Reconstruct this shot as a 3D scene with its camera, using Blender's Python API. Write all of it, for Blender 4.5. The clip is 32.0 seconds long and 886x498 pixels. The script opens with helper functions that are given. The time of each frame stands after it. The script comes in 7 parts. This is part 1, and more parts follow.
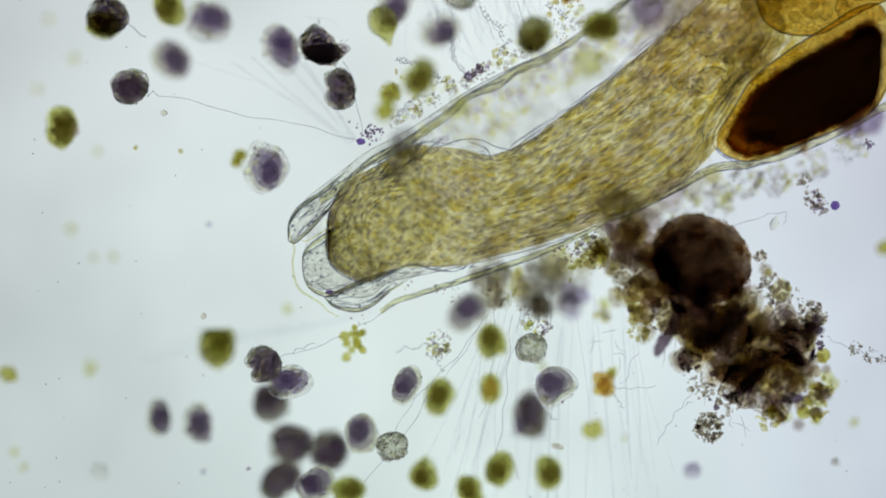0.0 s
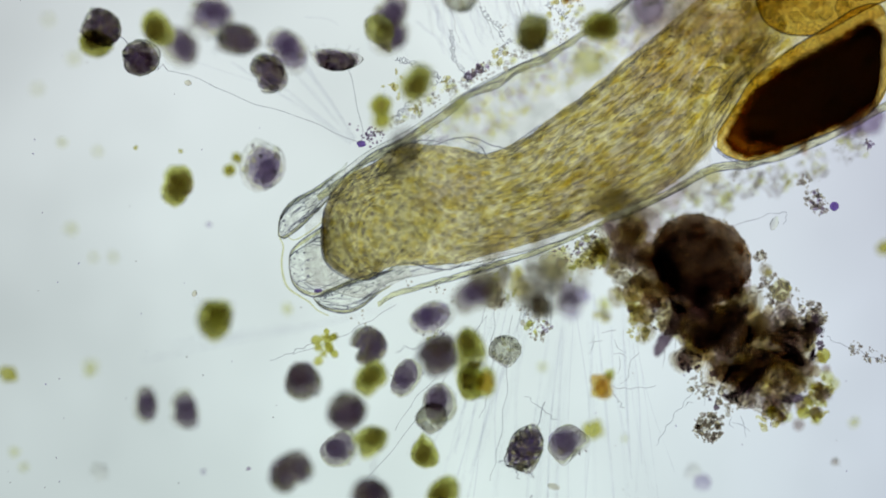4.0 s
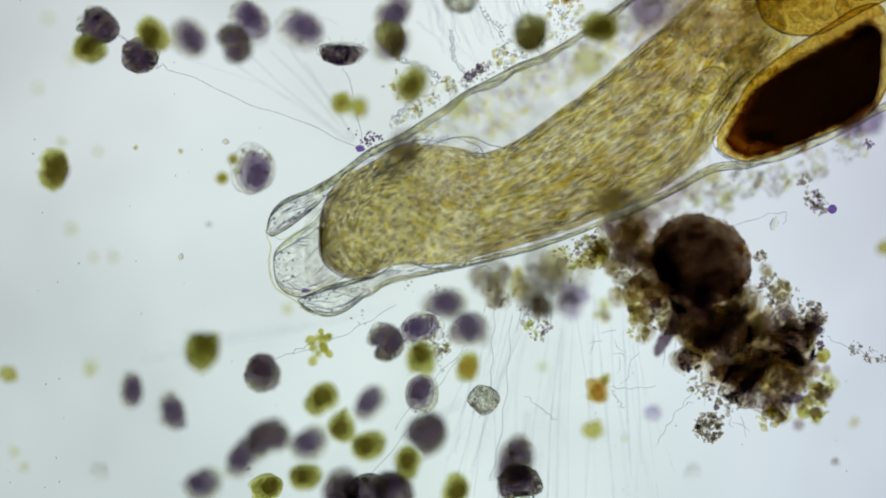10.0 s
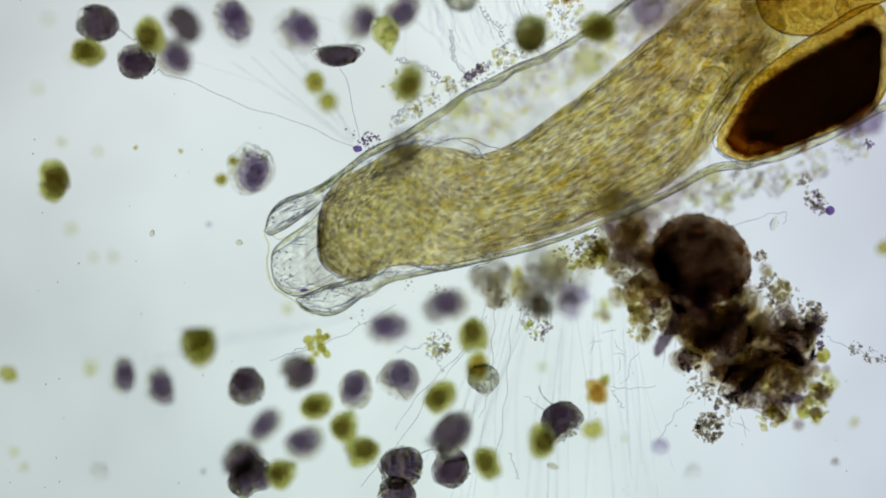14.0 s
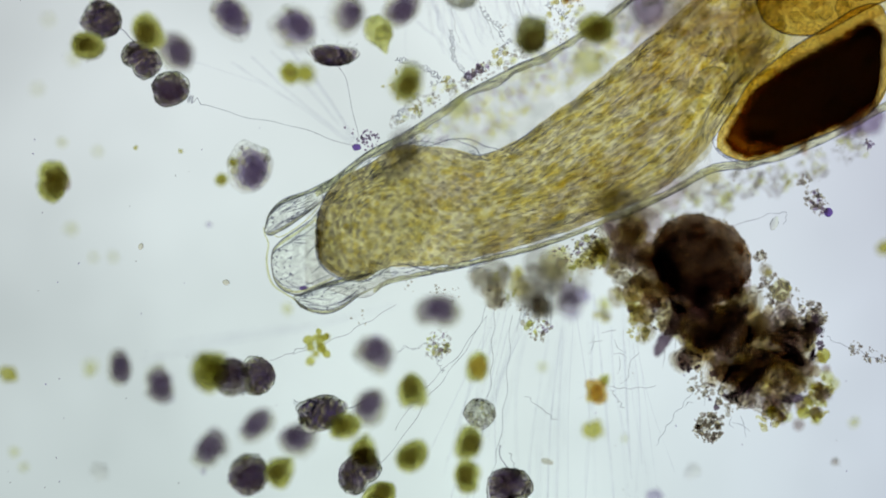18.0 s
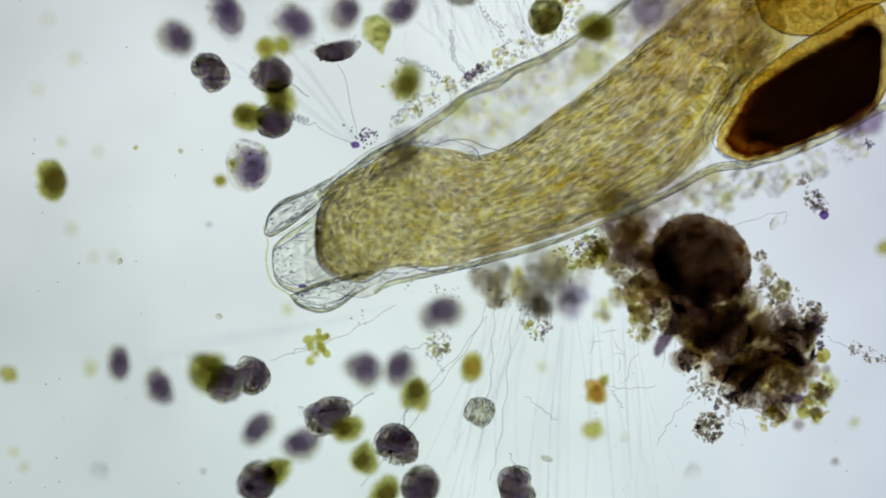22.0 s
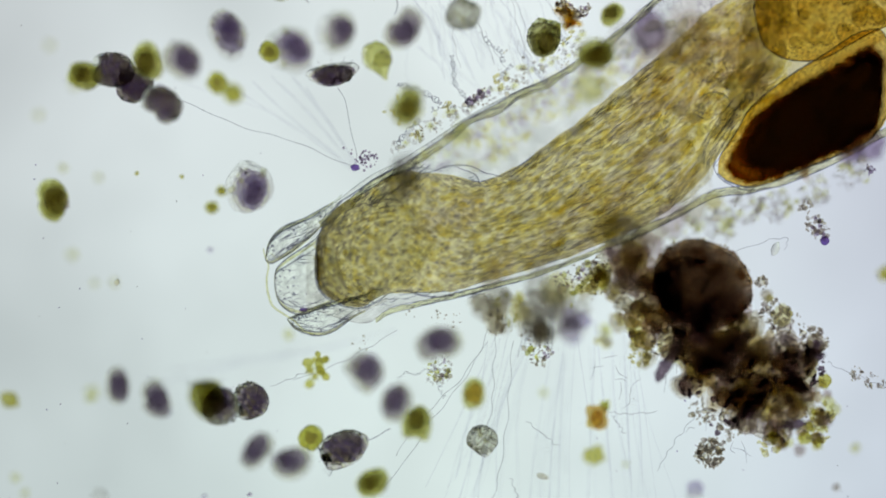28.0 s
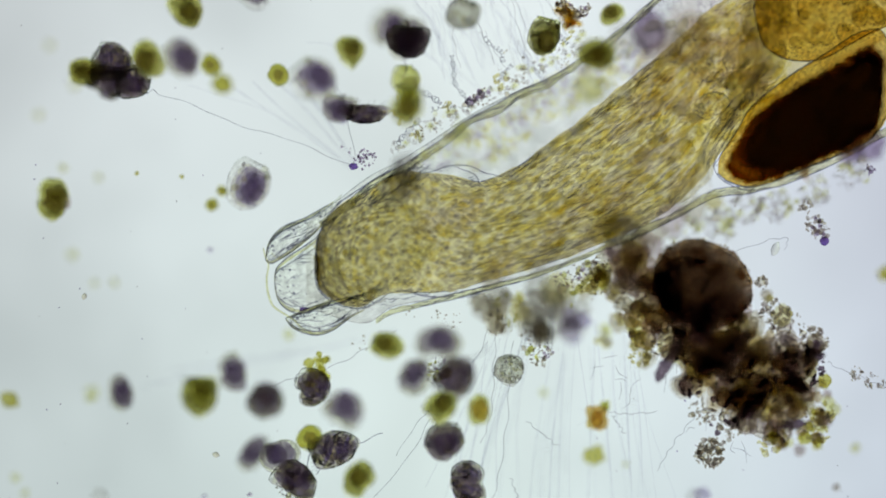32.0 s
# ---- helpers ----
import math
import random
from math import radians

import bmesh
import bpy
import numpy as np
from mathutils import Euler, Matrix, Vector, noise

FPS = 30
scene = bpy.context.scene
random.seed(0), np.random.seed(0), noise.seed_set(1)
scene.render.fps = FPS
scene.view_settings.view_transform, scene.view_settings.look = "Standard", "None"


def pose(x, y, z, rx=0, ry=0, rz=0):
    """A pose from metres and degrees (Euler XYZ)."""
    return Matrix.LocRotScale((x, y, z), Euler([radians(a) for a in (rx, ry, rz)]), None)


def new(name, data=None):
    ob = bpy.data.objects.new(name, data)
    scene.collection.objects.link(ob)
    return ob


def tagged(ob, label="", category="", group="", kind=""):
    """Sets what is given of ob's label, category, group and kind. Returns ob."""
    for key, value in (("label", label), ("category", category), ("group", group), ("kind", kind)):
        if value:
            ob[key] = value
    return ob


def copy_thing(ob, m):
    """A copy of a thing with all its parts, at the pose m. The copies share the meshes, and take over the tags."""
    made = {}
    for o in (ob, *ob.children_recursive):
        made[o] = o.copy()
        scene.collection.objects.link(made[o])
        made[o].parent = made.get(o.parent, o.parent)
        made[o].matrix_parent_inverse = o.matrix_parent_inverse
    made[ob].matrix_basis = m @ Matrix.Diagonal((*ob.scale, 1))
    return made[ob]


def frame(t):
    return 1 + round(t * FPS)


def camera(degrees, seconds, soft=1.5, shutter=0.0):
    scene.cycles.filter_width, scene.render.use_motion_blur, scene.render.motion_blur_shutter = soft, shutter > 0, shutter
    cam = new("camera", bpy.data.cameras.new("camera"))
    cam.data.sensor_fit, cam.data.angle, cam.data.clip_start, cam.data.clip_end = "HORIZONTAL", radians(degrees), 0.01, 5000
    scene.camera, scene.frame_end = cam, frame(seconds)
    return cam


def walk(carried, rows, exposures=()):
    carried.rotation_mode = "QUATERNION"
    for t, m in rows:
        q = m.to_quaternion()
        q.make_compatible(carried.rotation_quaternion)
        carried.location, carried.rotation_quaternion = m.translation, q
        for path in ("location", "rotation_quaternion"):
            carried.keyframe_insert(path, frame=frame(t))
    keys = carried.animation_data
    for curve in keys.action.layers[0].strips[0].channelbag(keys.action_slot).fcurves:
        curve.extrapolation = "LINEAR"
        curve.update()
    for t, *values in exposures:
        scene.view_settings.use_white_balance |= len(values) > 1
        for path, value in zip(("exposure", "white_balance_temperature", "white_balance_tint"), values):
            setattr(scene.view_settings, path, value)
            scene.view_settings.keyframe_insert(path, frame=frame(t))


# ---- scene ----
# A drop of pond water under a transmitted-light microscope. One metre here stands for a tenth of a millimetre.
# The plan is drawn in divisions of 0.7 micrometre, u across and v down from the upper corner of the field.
U = 0.007
HEIGHT = 784 * U / math.tan(radians(4))


def at(u, v, z=0.0):
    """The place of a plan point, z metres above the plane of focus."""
    k = U * (1 - z / HEIGHT)
    return Vector(((u - 784) * k, (441 - v) * k, z))


# ---- camera: the objective over the slide, with its shallow depth of field; the stage is nudged once ----
cam = camera(8, 32.0, soft=1.9)
cam.data.dof.use_dof = True
cam.data.dof.focus_distance = HEIGHT
cam.data.dof.aperture_fstop = 0.024
STAGE = (-2 * U, 45 * U)
walk(cam, [(0, pose(0, 0, HEIGHT)), (25.6, pose(0, 0, HEIGHT)), (26.5, pose(STAGE[0] * 0.5, STAGE[1] * 0.5, HEIGHT)),
           (27.4, pose(*STAGE, HEIGHT)), (32, pose(*STAGE, HEIGHT))])
scene.cycles.transparent_max_bounces = 48

# ---- light: the condenser's lamp field far below the slide, and a dim room ----
world = bpy.data.worlds.new("dim_room")
scene.world = world
world.use_nodes = True
world.node_tree.nodes["Background"].inputs[0].default_value = (0.55, 0.5, 0.62, 1)
world.node_tree.nodes["Background"].inputs[1].default_value = 0.02


def lamp_material():
    m = bpy.data.materials.new("condenser_light")
    m.use_nodes = True
    n, l = m.node_tree.nodes, m.node_tree.links
    n.clear()
    out, em = n.new("ShaderNodeOutputMaterial"), n.new("ShaderNodeEmission")
    tc, sep, ramp = n.new("ShaderNodeTexCoord"), n.new("ShaderNodeSeparateXYZ"), n.new("ShaderNodeValToRGB")
    l.new(tc.outputs["Generated"], sep.inputs[0])
    l.new(sep.outputs[0], ramp.inputs[0])
    e = ramp.color_ramp.elements
    e[0].position, e[0].color = 0.20, (0.755, 0.83, 0.84, 1)
    e[1].position, e[1].color = 0.80, (0.775, 0.83, 0.955, 1)
    for p, c in ((0.36, (0.877, 0.985, 0.985, 1)), (0.54, (0.967, 1.09, 1.065, 1)), (0.67, (0.905, 1.0, 1.045, 1))):
        k = e.new(p)
        k.color = c
    # vignetting painted into the glow: it falls off a little away from its middle
    vec = n.new("ShaderNodeVectorMath")
    vec.operation = "DISTANCE"
    vec.inputs[1].default_value = (0.53, 0.44, 0.5)
    l.new(tc.outputs["Generated"], vec.inputs[0])
    fall = n.new("ShaderNodeMapRange")
    fall.interpolation_type = "SMOOTHSTEP"
    fall.inputs[1].default_value, fall.inputs[2].default_value = 0.0, 0.46
    fall.inputs[3].default_value, fall.inputs[4].default_value = 1.045, 0.85
    l.new(vec.outputs["Value"], fall.inputs[0])
    # and turns from lavender to a cooler green across its height
    tint, mul = n.new("ShaderNodeValToRGB"), n.new("ShaderNodeMixRGB")
    t = tint.color_ramp.elements
    t[0].position, t[0].color, t[1].position, t[1].color = 0.3, (0.965, 1.0, 0.99, 1), 0.7, (1.025, 1.0, 1.018, 1)
    l.new(sep.outputs[1], tint.inputs[0])
    mul.blend_type = "MULTIPLY"
    mul.inputs[0].default_value = 1
    l.new(ramp.outputs[0], mul.inputs[1])
    l.new(tint.outputs[0], mul.inputs[2])
    l.new(mul.outputs[0], em.inputs[0])
    l.new(fall.outputs[0], em.inputs[1])
    l.new(em.outputs[0], out.inputs[0])
    return m


# ---- materials ----
def stain(name, light, dark, size, scatter=(0.1, 0.09, 0.08), amount=0.1, stretch=(1, 1, 1), low=0.35, high=0.65, fine=0.25, rough=0.45, turn=0.0, vary=1.0):
    """Stained, see-through tissue: light passes through it tinted, between two depths of colour in a grain of that size."""
    m = bpy.data.materials.new(name)
    m.use_nodes = True
    n, l = m.node_tree.nodes, m.node_tree.links
    n.clear()
    out, mix, tr, pr = (n.new("ShaderNode" + k) for k in ("OutputMaterial", "MixShader", "BsdfTransparent", "BsdfPrincipled"))
    tc, info, mp, add = (n.new("ShaderNode" + k) for k in ("TexCoord", "ObjectInfo", "Mapping", "VectorMath"))
    l.new(tc.outputs["Object"], add.inputs[0])
    shift = n.new("ShaderNodeVectorMath")
    shift.operation = "SCALE"
    shift.inputs[0].default_value = (7.0 * vary, 11.0 * vary, 5.0 * vary)
    l.new(info.outputs["Random"], shift.inputs[3])
    l.new(shift.outputs[0], add.inputs[1])
    l.new(add.outputs[0], mp.inputs[0])
    mp.inputs[2].default_value = (0, 0, radians(turn))
    mp.vector_type = "TEXTURE"
    mp.inputs[3].default_value = [1 / k if k else 1000 for k in stretch]
    big, small, ramp, ramp2, mul = (n.new("ShaderNode" + k) for k in ("TexNoise", "TexNoise", "ValToRGB", "ValToRGB", "MixRGB"))
    big.inputs["Scale"].default_value, big.inputs["Detail"].default_value = 1 / size, 3
    small.inputs["Scale"].default_value, small.inputs["Detail"].default_value = 5 / size, 2
    l.new(mp.outputs[0], big.inputs[0])
    l.new(mp.outputs[0], small.inputs[0])
    l.new(big.outputs[0], ramp.inputs[0])
    l.new(small.outputs[0], ramp2.inputs[0])
    e = ramp.color_ramp.elements
    e[0].position, e[0].color, e[1].position, e[1].color = low, (*dark, 1), high, (*light, 1)
    e = ramp2.color_ramp.elements
    e[0].position, e[0].color, e[1].position, e[1].color = 0.38, (1 - fine,) * 3 + (1,), 0.6, (1, 1, 1, 1)
    mul.blend_type = "MULTIPLY"
    mul.inputs[0].default_value = 1
    l.new(ramp.outputs[0], mul.inputs[1])
    l.new(ramp2.outputs[0], mul.inputs[2])
    l.new(mul.outputs[0], tr.inputs[0])
    pr.inputs["Base Color"].default_value = (*scatter, 1)
    pr.inputs["Roughness"].default_value = rough
    bump = n.new("ShaderNodeBump")
    bump.inputs["Strength"].default_value, bump.inputs["Distance"].default_value = 0.3, 0.02
    l.new(small.outputs[0], bump.inputs["Height"])
    l.new(bump.outputs[0], pr.inputs["Normal"])
    mix.inputs[0].default_value = amount
    l.new(tr.outputs[0], mix.inputs[1])
    l.new(pr.outputs[0], mix.inputs[2])
    l.new(mix.outputs[0], out.inputs[0])
    return m


def film_of(name, tint, ior=1.05, bend=0.6, grain=0.1):
    """A clear membrane: it bends the light a little, so that its rim shows dark against the lit field."""
    m = bpy.data.materials.new(name)
    m.use_nodes = True
    n, l = m.node_tree.nodes, m.node_tree.links
    n.clear()
    out, mix, tr, rf, tc, no, ramp = (n.new("ShaderNode" + k) for k in ("OutputMaterial", "MixShader", "BsdfTransparent", "BsdfRefraction", "TexCoord", "TexNoise", "ValToRGB"))
    l.new(tc.outputs["Object"], no.inputs[0])
    no.inputs["Scale"].default_value, no.inputs["Detail"].default_value = 1 / grain, 3
    l.new(no.outputs[0], ramp.inputs[0])
    e = ramp.color_ramp.elements
    e[0].position, e[0].color, e[1].position, e[1].color = 0.35, tuple(c * 0.86 for c in tint) + (1,), 0.6, (*tint, 1)
    l.new(ramp.outputs[0], tr.inputs[0])
    l.new(ramp.outputs[0], rf.inputs[0])
    rf.inputs["IOR"].default_value, rf.inputs["Roughness"].default_value = ior, 0.02
    mix.inputs[0].default_value = bend
    l.new(tr.outputs[0], mix.inputs[1])
    l.new(rf.outputs[0], mix.inputs[2])
    l.new(mix.outputs[0], out.inputs[0])
    return m


DARK = stain("violet_black_cytoplasm", (0.985, 0.958, 0.905), (0.745, 0.69, 0.835), 0.22, (0.05, 0.04, 0.06), 0.004, (1, 1, 0), low=0.40, high=0.62, fine=0.25, vary=0)
INK = stain("deep_violet_grain", (0.62, 0.50, 0.78), (0.38, 0.27, 0.60), 0.1, (0.06, 0.03, 0.1), 0.01)
OLIVE = stain("mottled_olive_cytoplasm", (0.99, 0.98, 0.90), (0.85, 0.82, 0.87), 0.22, (0.1, 0.1, 0.05), 0.004, (1, 1, 0), low=0.42, high=0.56, fine=0.2, vary=0)
# pale greenish rim of deep cells: the lens's colour fringe put into the stain
LILAC = stain("greenish_fringe_cytoplasm", (0.965, 0.965, 0.875), (0.87, 0.865, 0.79), 0.5, (0.1, 0.1, 0.1), 0.008, fine=0.12)
CREAM = stain("cream_mottling", (0.994, 0.99, 0.94), (0.98, 0.972, 0.885), 0.2, (0.1, 0.1, 0.1), 0.0, fine=0.02)
DUST = stain("pale_dust", (0.985, 0.98, 0.97), (0.91, 0.90, 0.905), 0.05, (0.1, 0.1, 0.1), 0.003, fine=0.1)
# violet of cells below focus: colour fringing of the lens painted as stain
HAZE = stain("violet_fringe_cytoplasm", (0.895, 0.868, 0.92), (0.74, 0.70, 0.805), 0.5, (0.08, 0.07, 0.1), 0.006, (1, 1, 0), fine=0.1, vary=0)
CORE = stain("black_core", (0.93, 0.90, 0.945), (0.79, 0.735, 0.83), 0.3, (0.04, 0.03, 0.04), 0.006)
# green of cells above focus carries the lens's colour fringing too
GREEN = stain("olive_fringe_cytoplasm", (0.97, 0.96, 0.85), (0.77, 0.755, 0.60), 0.45, (0.1, 0.11, 0.03), 0.006, (1, 1, 0), low=0.4, high=0.62, fine=0.14, vary=0)
GREENCORE = stain("deep_olive_core", (0.935, 0.89, 0.85), (0.77, 0.70, 0.70), 0.25, (0.07, 0.07, 0.03), 0.01)
YELLOW = stain("pale_yellow_green", (0.975, 0.97, 0.79), (0.89, 0.885, 0.62), 0.35, (0.2, 0.2, 0.05), 0.008, fine=0.15)
PALE = stain("pale_grey_cytoplasm", (0.985, 0.98, 0.93), (0.86, 0.845, 0.80), 0.2, (0.2, 0.2, 0.18), 0.006, (1, 1, 0), low=0.4, high=0.58)
GRAIN = stain("dark_granule", (0.84, 0.81, 0.80), (0.64, 0.61, 0.63), 0.5, (0.06, 0.05, 0.05), 0.03)
ALGA = stain("yellow_green_alga", (0.92, 0.90, 0.55), (0.76, 0.73, 0.30), 0.12, (0.15, 0.15, 0.03), 0.01, fine=0.2)
GRANULE = film_of("clear_grain", (0.975, 0.97, 0.925), 1.11, 0.8, 0.3)
BEAD = film_of("clear_vacuole", (0.985, 0.98, 0.86), 1.06, 0.8)
SKIN = film_of("clear_cell_membrane", (0.965, 0.965, 0.925), 1.055, 0.7, 0.4)
GREENSKIN = film_of("greenish_cell_membrane", (0.945, 0.95, 0.76), 1.05, 0.6, 0.4)
VESICLE = film_of("pale_yellow_vesicle", (0.985, 0.975, 0.90), 1.04, 0.7, 0.25)
CUTICLE = film_of("clear_cuticle", (0.985, 0.98, 0.965), 1.03, 0.5, 0.2)
LOBE = film_of("clear_yellowish_lobe", (0.985, 0.985, 0.955), 1.05, 0.7, 0.07)
WALL = stain("fibrous_cuticle_wall", (0.975, 0.968, 0.82), (0.895, 0.885, 0.715), 0.06, (0.2, 0.19, 0.14), 0.006, (1, 3, 1), turn=28, fine=0.08)
# for fibres and wrinkles, and for edge darkening by bent light drawn as tubes
LINE = stain("dark_contour", (0.85, 0.85, 0.885), (0.60, 0.605, 0.68), 0.12, (0.06, 0.06, 0.07), 0.02, fine=0.12)
CREASE = stain("slate_crease", (0.82, 0.82, 0.87), (0.56, 0.56, 0.66), 0.1, (0.06, 0.06, 0.07), 0.01, fine=0.12)
WISP = stain("pale_slate_crease", (0.94, 0.932, 0.952), (0.785, 0.775, 0.825), 0.1, (0.06, 0.06, 0.07), 0.004, fine=0.1)
SPOT = stain("slate_spot", (0.965, 0.956, 0.966), (0.91, 0.90, 0.922), 0.1, (0.06, 0.06, 0.07), 0.005, fine=0.1)
AMBER = stain("grainy_amber", (0.985, 0.90, 0.55), (0.80, 0.60, 0.34), 0.09, (0.2, 0.1, 0.03), 0.01, low=0.4, high=0.6)
HIND = stain("brownish_hind_tissue", (0.988, 0.965, 0.945), (0.955, 0.915, 0.885), 0.25, (0.2, 0.15, 0.08), 0.003, fine=0.1)
DUSK = stain("dusky_violet_tissue", (0.98, 0.965, 0.975), (0.925, 0.90, 0.925), 0.3, (0.1, 0.1, 0.1), 0.0, fine=0.04)
VEIL = stain("lilac_veil", (0.985, 0.978, 0.988), (0.955, 0.945, 0.965), 0.1, (0.1, 0.1, 0.1), 0.0, fine=0.02)
FAINT = stain("faint_thread", (0.985, 0.985, 0.99), (0.95, 0.95, 0.965), 0.3, (0.15, 0.15, 0.16), 0.0, fine=0.02)
FINE = stain("grey_thread", (0.80, 0.80, 0.83), (0.62, 0.62, 0.67), 0.2, (0.1, 0.1, 0.11), 0.02, fine=0.1)
TISSUE = stain("olive_yellow_tissue", (0.942, 0.890, 0.678), (0.912, 0.858, 0.638), 0.2, (0.2, 0.17, 0.07), 0.008, (1, 2.4, 0), turn=30, fine=0.05)
PHARYNX = stain("brown_olive_pharynx", (0.945, 0.943, 0.88), (0.895, 0.89, 0.81), 0.2, (0.2, 0.17, 0.07), 0.004, (1, 1.6, 0), fine=0.05)
FLECK = stain("slate_fleck", (0.988, 0.986, 0.992), (0.957, 0.952, 0.968), 0.1, (0.08, 0.08, 0.08), 0.002, fine=0.04)
GOLD = stain("golden_droplet", (0.998, 0.992, 0.90), (0.99, 0.965, 0.80), 0.1, (0.3, 0.22, 0.05), 0.002, fine=0.03)
SAC = stain("golden_sac", (0.975, 0.86, 0.46), (0.92, 0.745, 0.32), 0.2, (0.3, 0.2, 0.05), 0.02)
YOLK = film_of("golden_yolk", (0.99, 0.965, 0.84), 1.035, 0.7, 0.2)
RUST = stain("rust_brown_contents", (0.87, 0.69, 0.42), (0.60, 0.42, 0.27), 0.12, (0.1, 0.04, 0.01), 0.02, fine=0.3)
CRUST = stain("dark_rust_crust", (0.93, 0.82, 0.66), (0.74, 0.58, 0.42), 0.14, (0.1, 0.04, 0.01), 0.01, fine=0.3)
PULP = stain("pale_hind_tissue", (0.962, 0.945, 0.86), (0.905, 0.88, 0.775), 0.18, (0.2, 0.17, 0.07), 0.004, fine=0.12)
BLACK = stain("black_brown_contents", (0.48, 0.475, 0.49), (0.22, 0.245, 0.285), 0.2, (0.03, 0.02, 0.015), 0.01, low=0.36, high=0.66, fine=0.4)
SOOT = stain("dark_violet_brown_detritus", (0.94, 0.90, 0.885), (0.79, 0.725, 0.735), 0.2, (0.05, 0.04, 0.04), 0.006, fine=0.16)
UMBER = stain("brown_detritus", (0.955, 0.935, 0.865), (0.835, 0.80, 0.735), 0.18, (0.12, 0.09, 0.06), 0.008, fine=0.16)
SLUDGE = stain("dark_grey_sludge", (0.85, 0.835, 0.82), (0.74, 0.725, 0.715), 0.2, (0.1, 0.1, 0.09), 0.006, fine=0.1)
MUD = stain("grey_olive_mud", (0.94, 0.93, 0.91), (0.84, 0.825, 0.80), 0.2, (0.1, 0.1, 0.09), 0.006, fine=0.1)
MOSS = stain("olive_detritus", (0.97, 0.95, 0.785), (0.87, 0.83, 0.61), 0.18, (0.14, 0.13, 0.05), 0.008, fine=0.16)
PLUM = stain("violet_detritus", (0.84, 0.78, 0.855), (0.66, 0.59, 0.70), 0.16, (0.08, 0.06, 0.1), 0.02)
TAR = stain("tarry_ball", (0.82, 0.69, 0.49), (0.60, 0.525, 0.465), 0.16, (0.05, 0.03, 0.02), 0.006, low=0.36, high=0.66, fine=0.45)
TARCORE = stain("black_tar", (0.85, 0.79, 0.72), (0.70, 0.655, 0.635), 0.14, (0.05, 0.03, 0.02), 0.006, low=0.36, high=0.66, fine=0.2)
BROWN = stain("yellow_brown_detritus", (0.95, 0.90, 0.77), (0.78, 0.70, 0.56), 0.14, (0.1, 0.07, 0.03), 0.008, fine=0.2)
PITCH = stain("violet_black_detritus", (0.955, 0.925, 0.86), (0.815, 0.775, 0.775), 0.16, (0.04, 0.025, 0.03), 0.006, low=0.38, high=0.62, fine=0.2)
BARK = stain("dark_violet_splinter", (0.54, 0.47, 0.51), (0.38, 0.32, 0.38), 0.1, (0.05, 0.03, 0.05), 0.01)
LENS = film_of("thin_clear_fold", (0.96, 0.96, 0.90), 1.055, 0.75, 0.3)
CRUMB = stain("crumb", (0.95, 0.93, 0.87), (0.76, 0.71, 0.68), 0.08, (0.15, 0.12, 0.1), 0.01)
FLAKE = film_of("clear_flake", (0.93, 0.90, 0.82), 1.09, 0.8, 0.06)
GLASS = film_of("slide_glass", (0.995, 0.998, 0.995), 1.0, 0.0, 3.0)


# ---- mesh helpers ----
def ball(level):
    bm = bmesh.new()
    bmesh.ops.create_icosphere(bm, subdivisions=level, radius=1)
    bm.verts.ensure_lookup_table()
    r = [v.co.copy() for v in bm.verts], [[v.index for v in f.verts] for f in bm.faces]
    bm.free()
    return r


BALLS = {k: ball(k + 1) for k in (1, 2, 3, 4)}


def smooth(points, n):
    """n places along the even curve through a few plan points."""
    p = [Vector(q) for q in points]
    p = [p[0] * 2 - p[1]] + p + [p[-1] * 2 - p[-2]]
    out = []
    for i in range(n):
        s = i / (n - 1) * (len(p) - 3)
        k = min(int(s), len(p) - 4)
        f = s - k
        a, b, c, d = p[k:k + 4]
        out.append(0.5 * (2 * b + (c - a) * f + (2 * a - 5 * b + 4 * c - d) * f * f + (3 * b - a - 3 * c + d) * f ** 3))
    return out


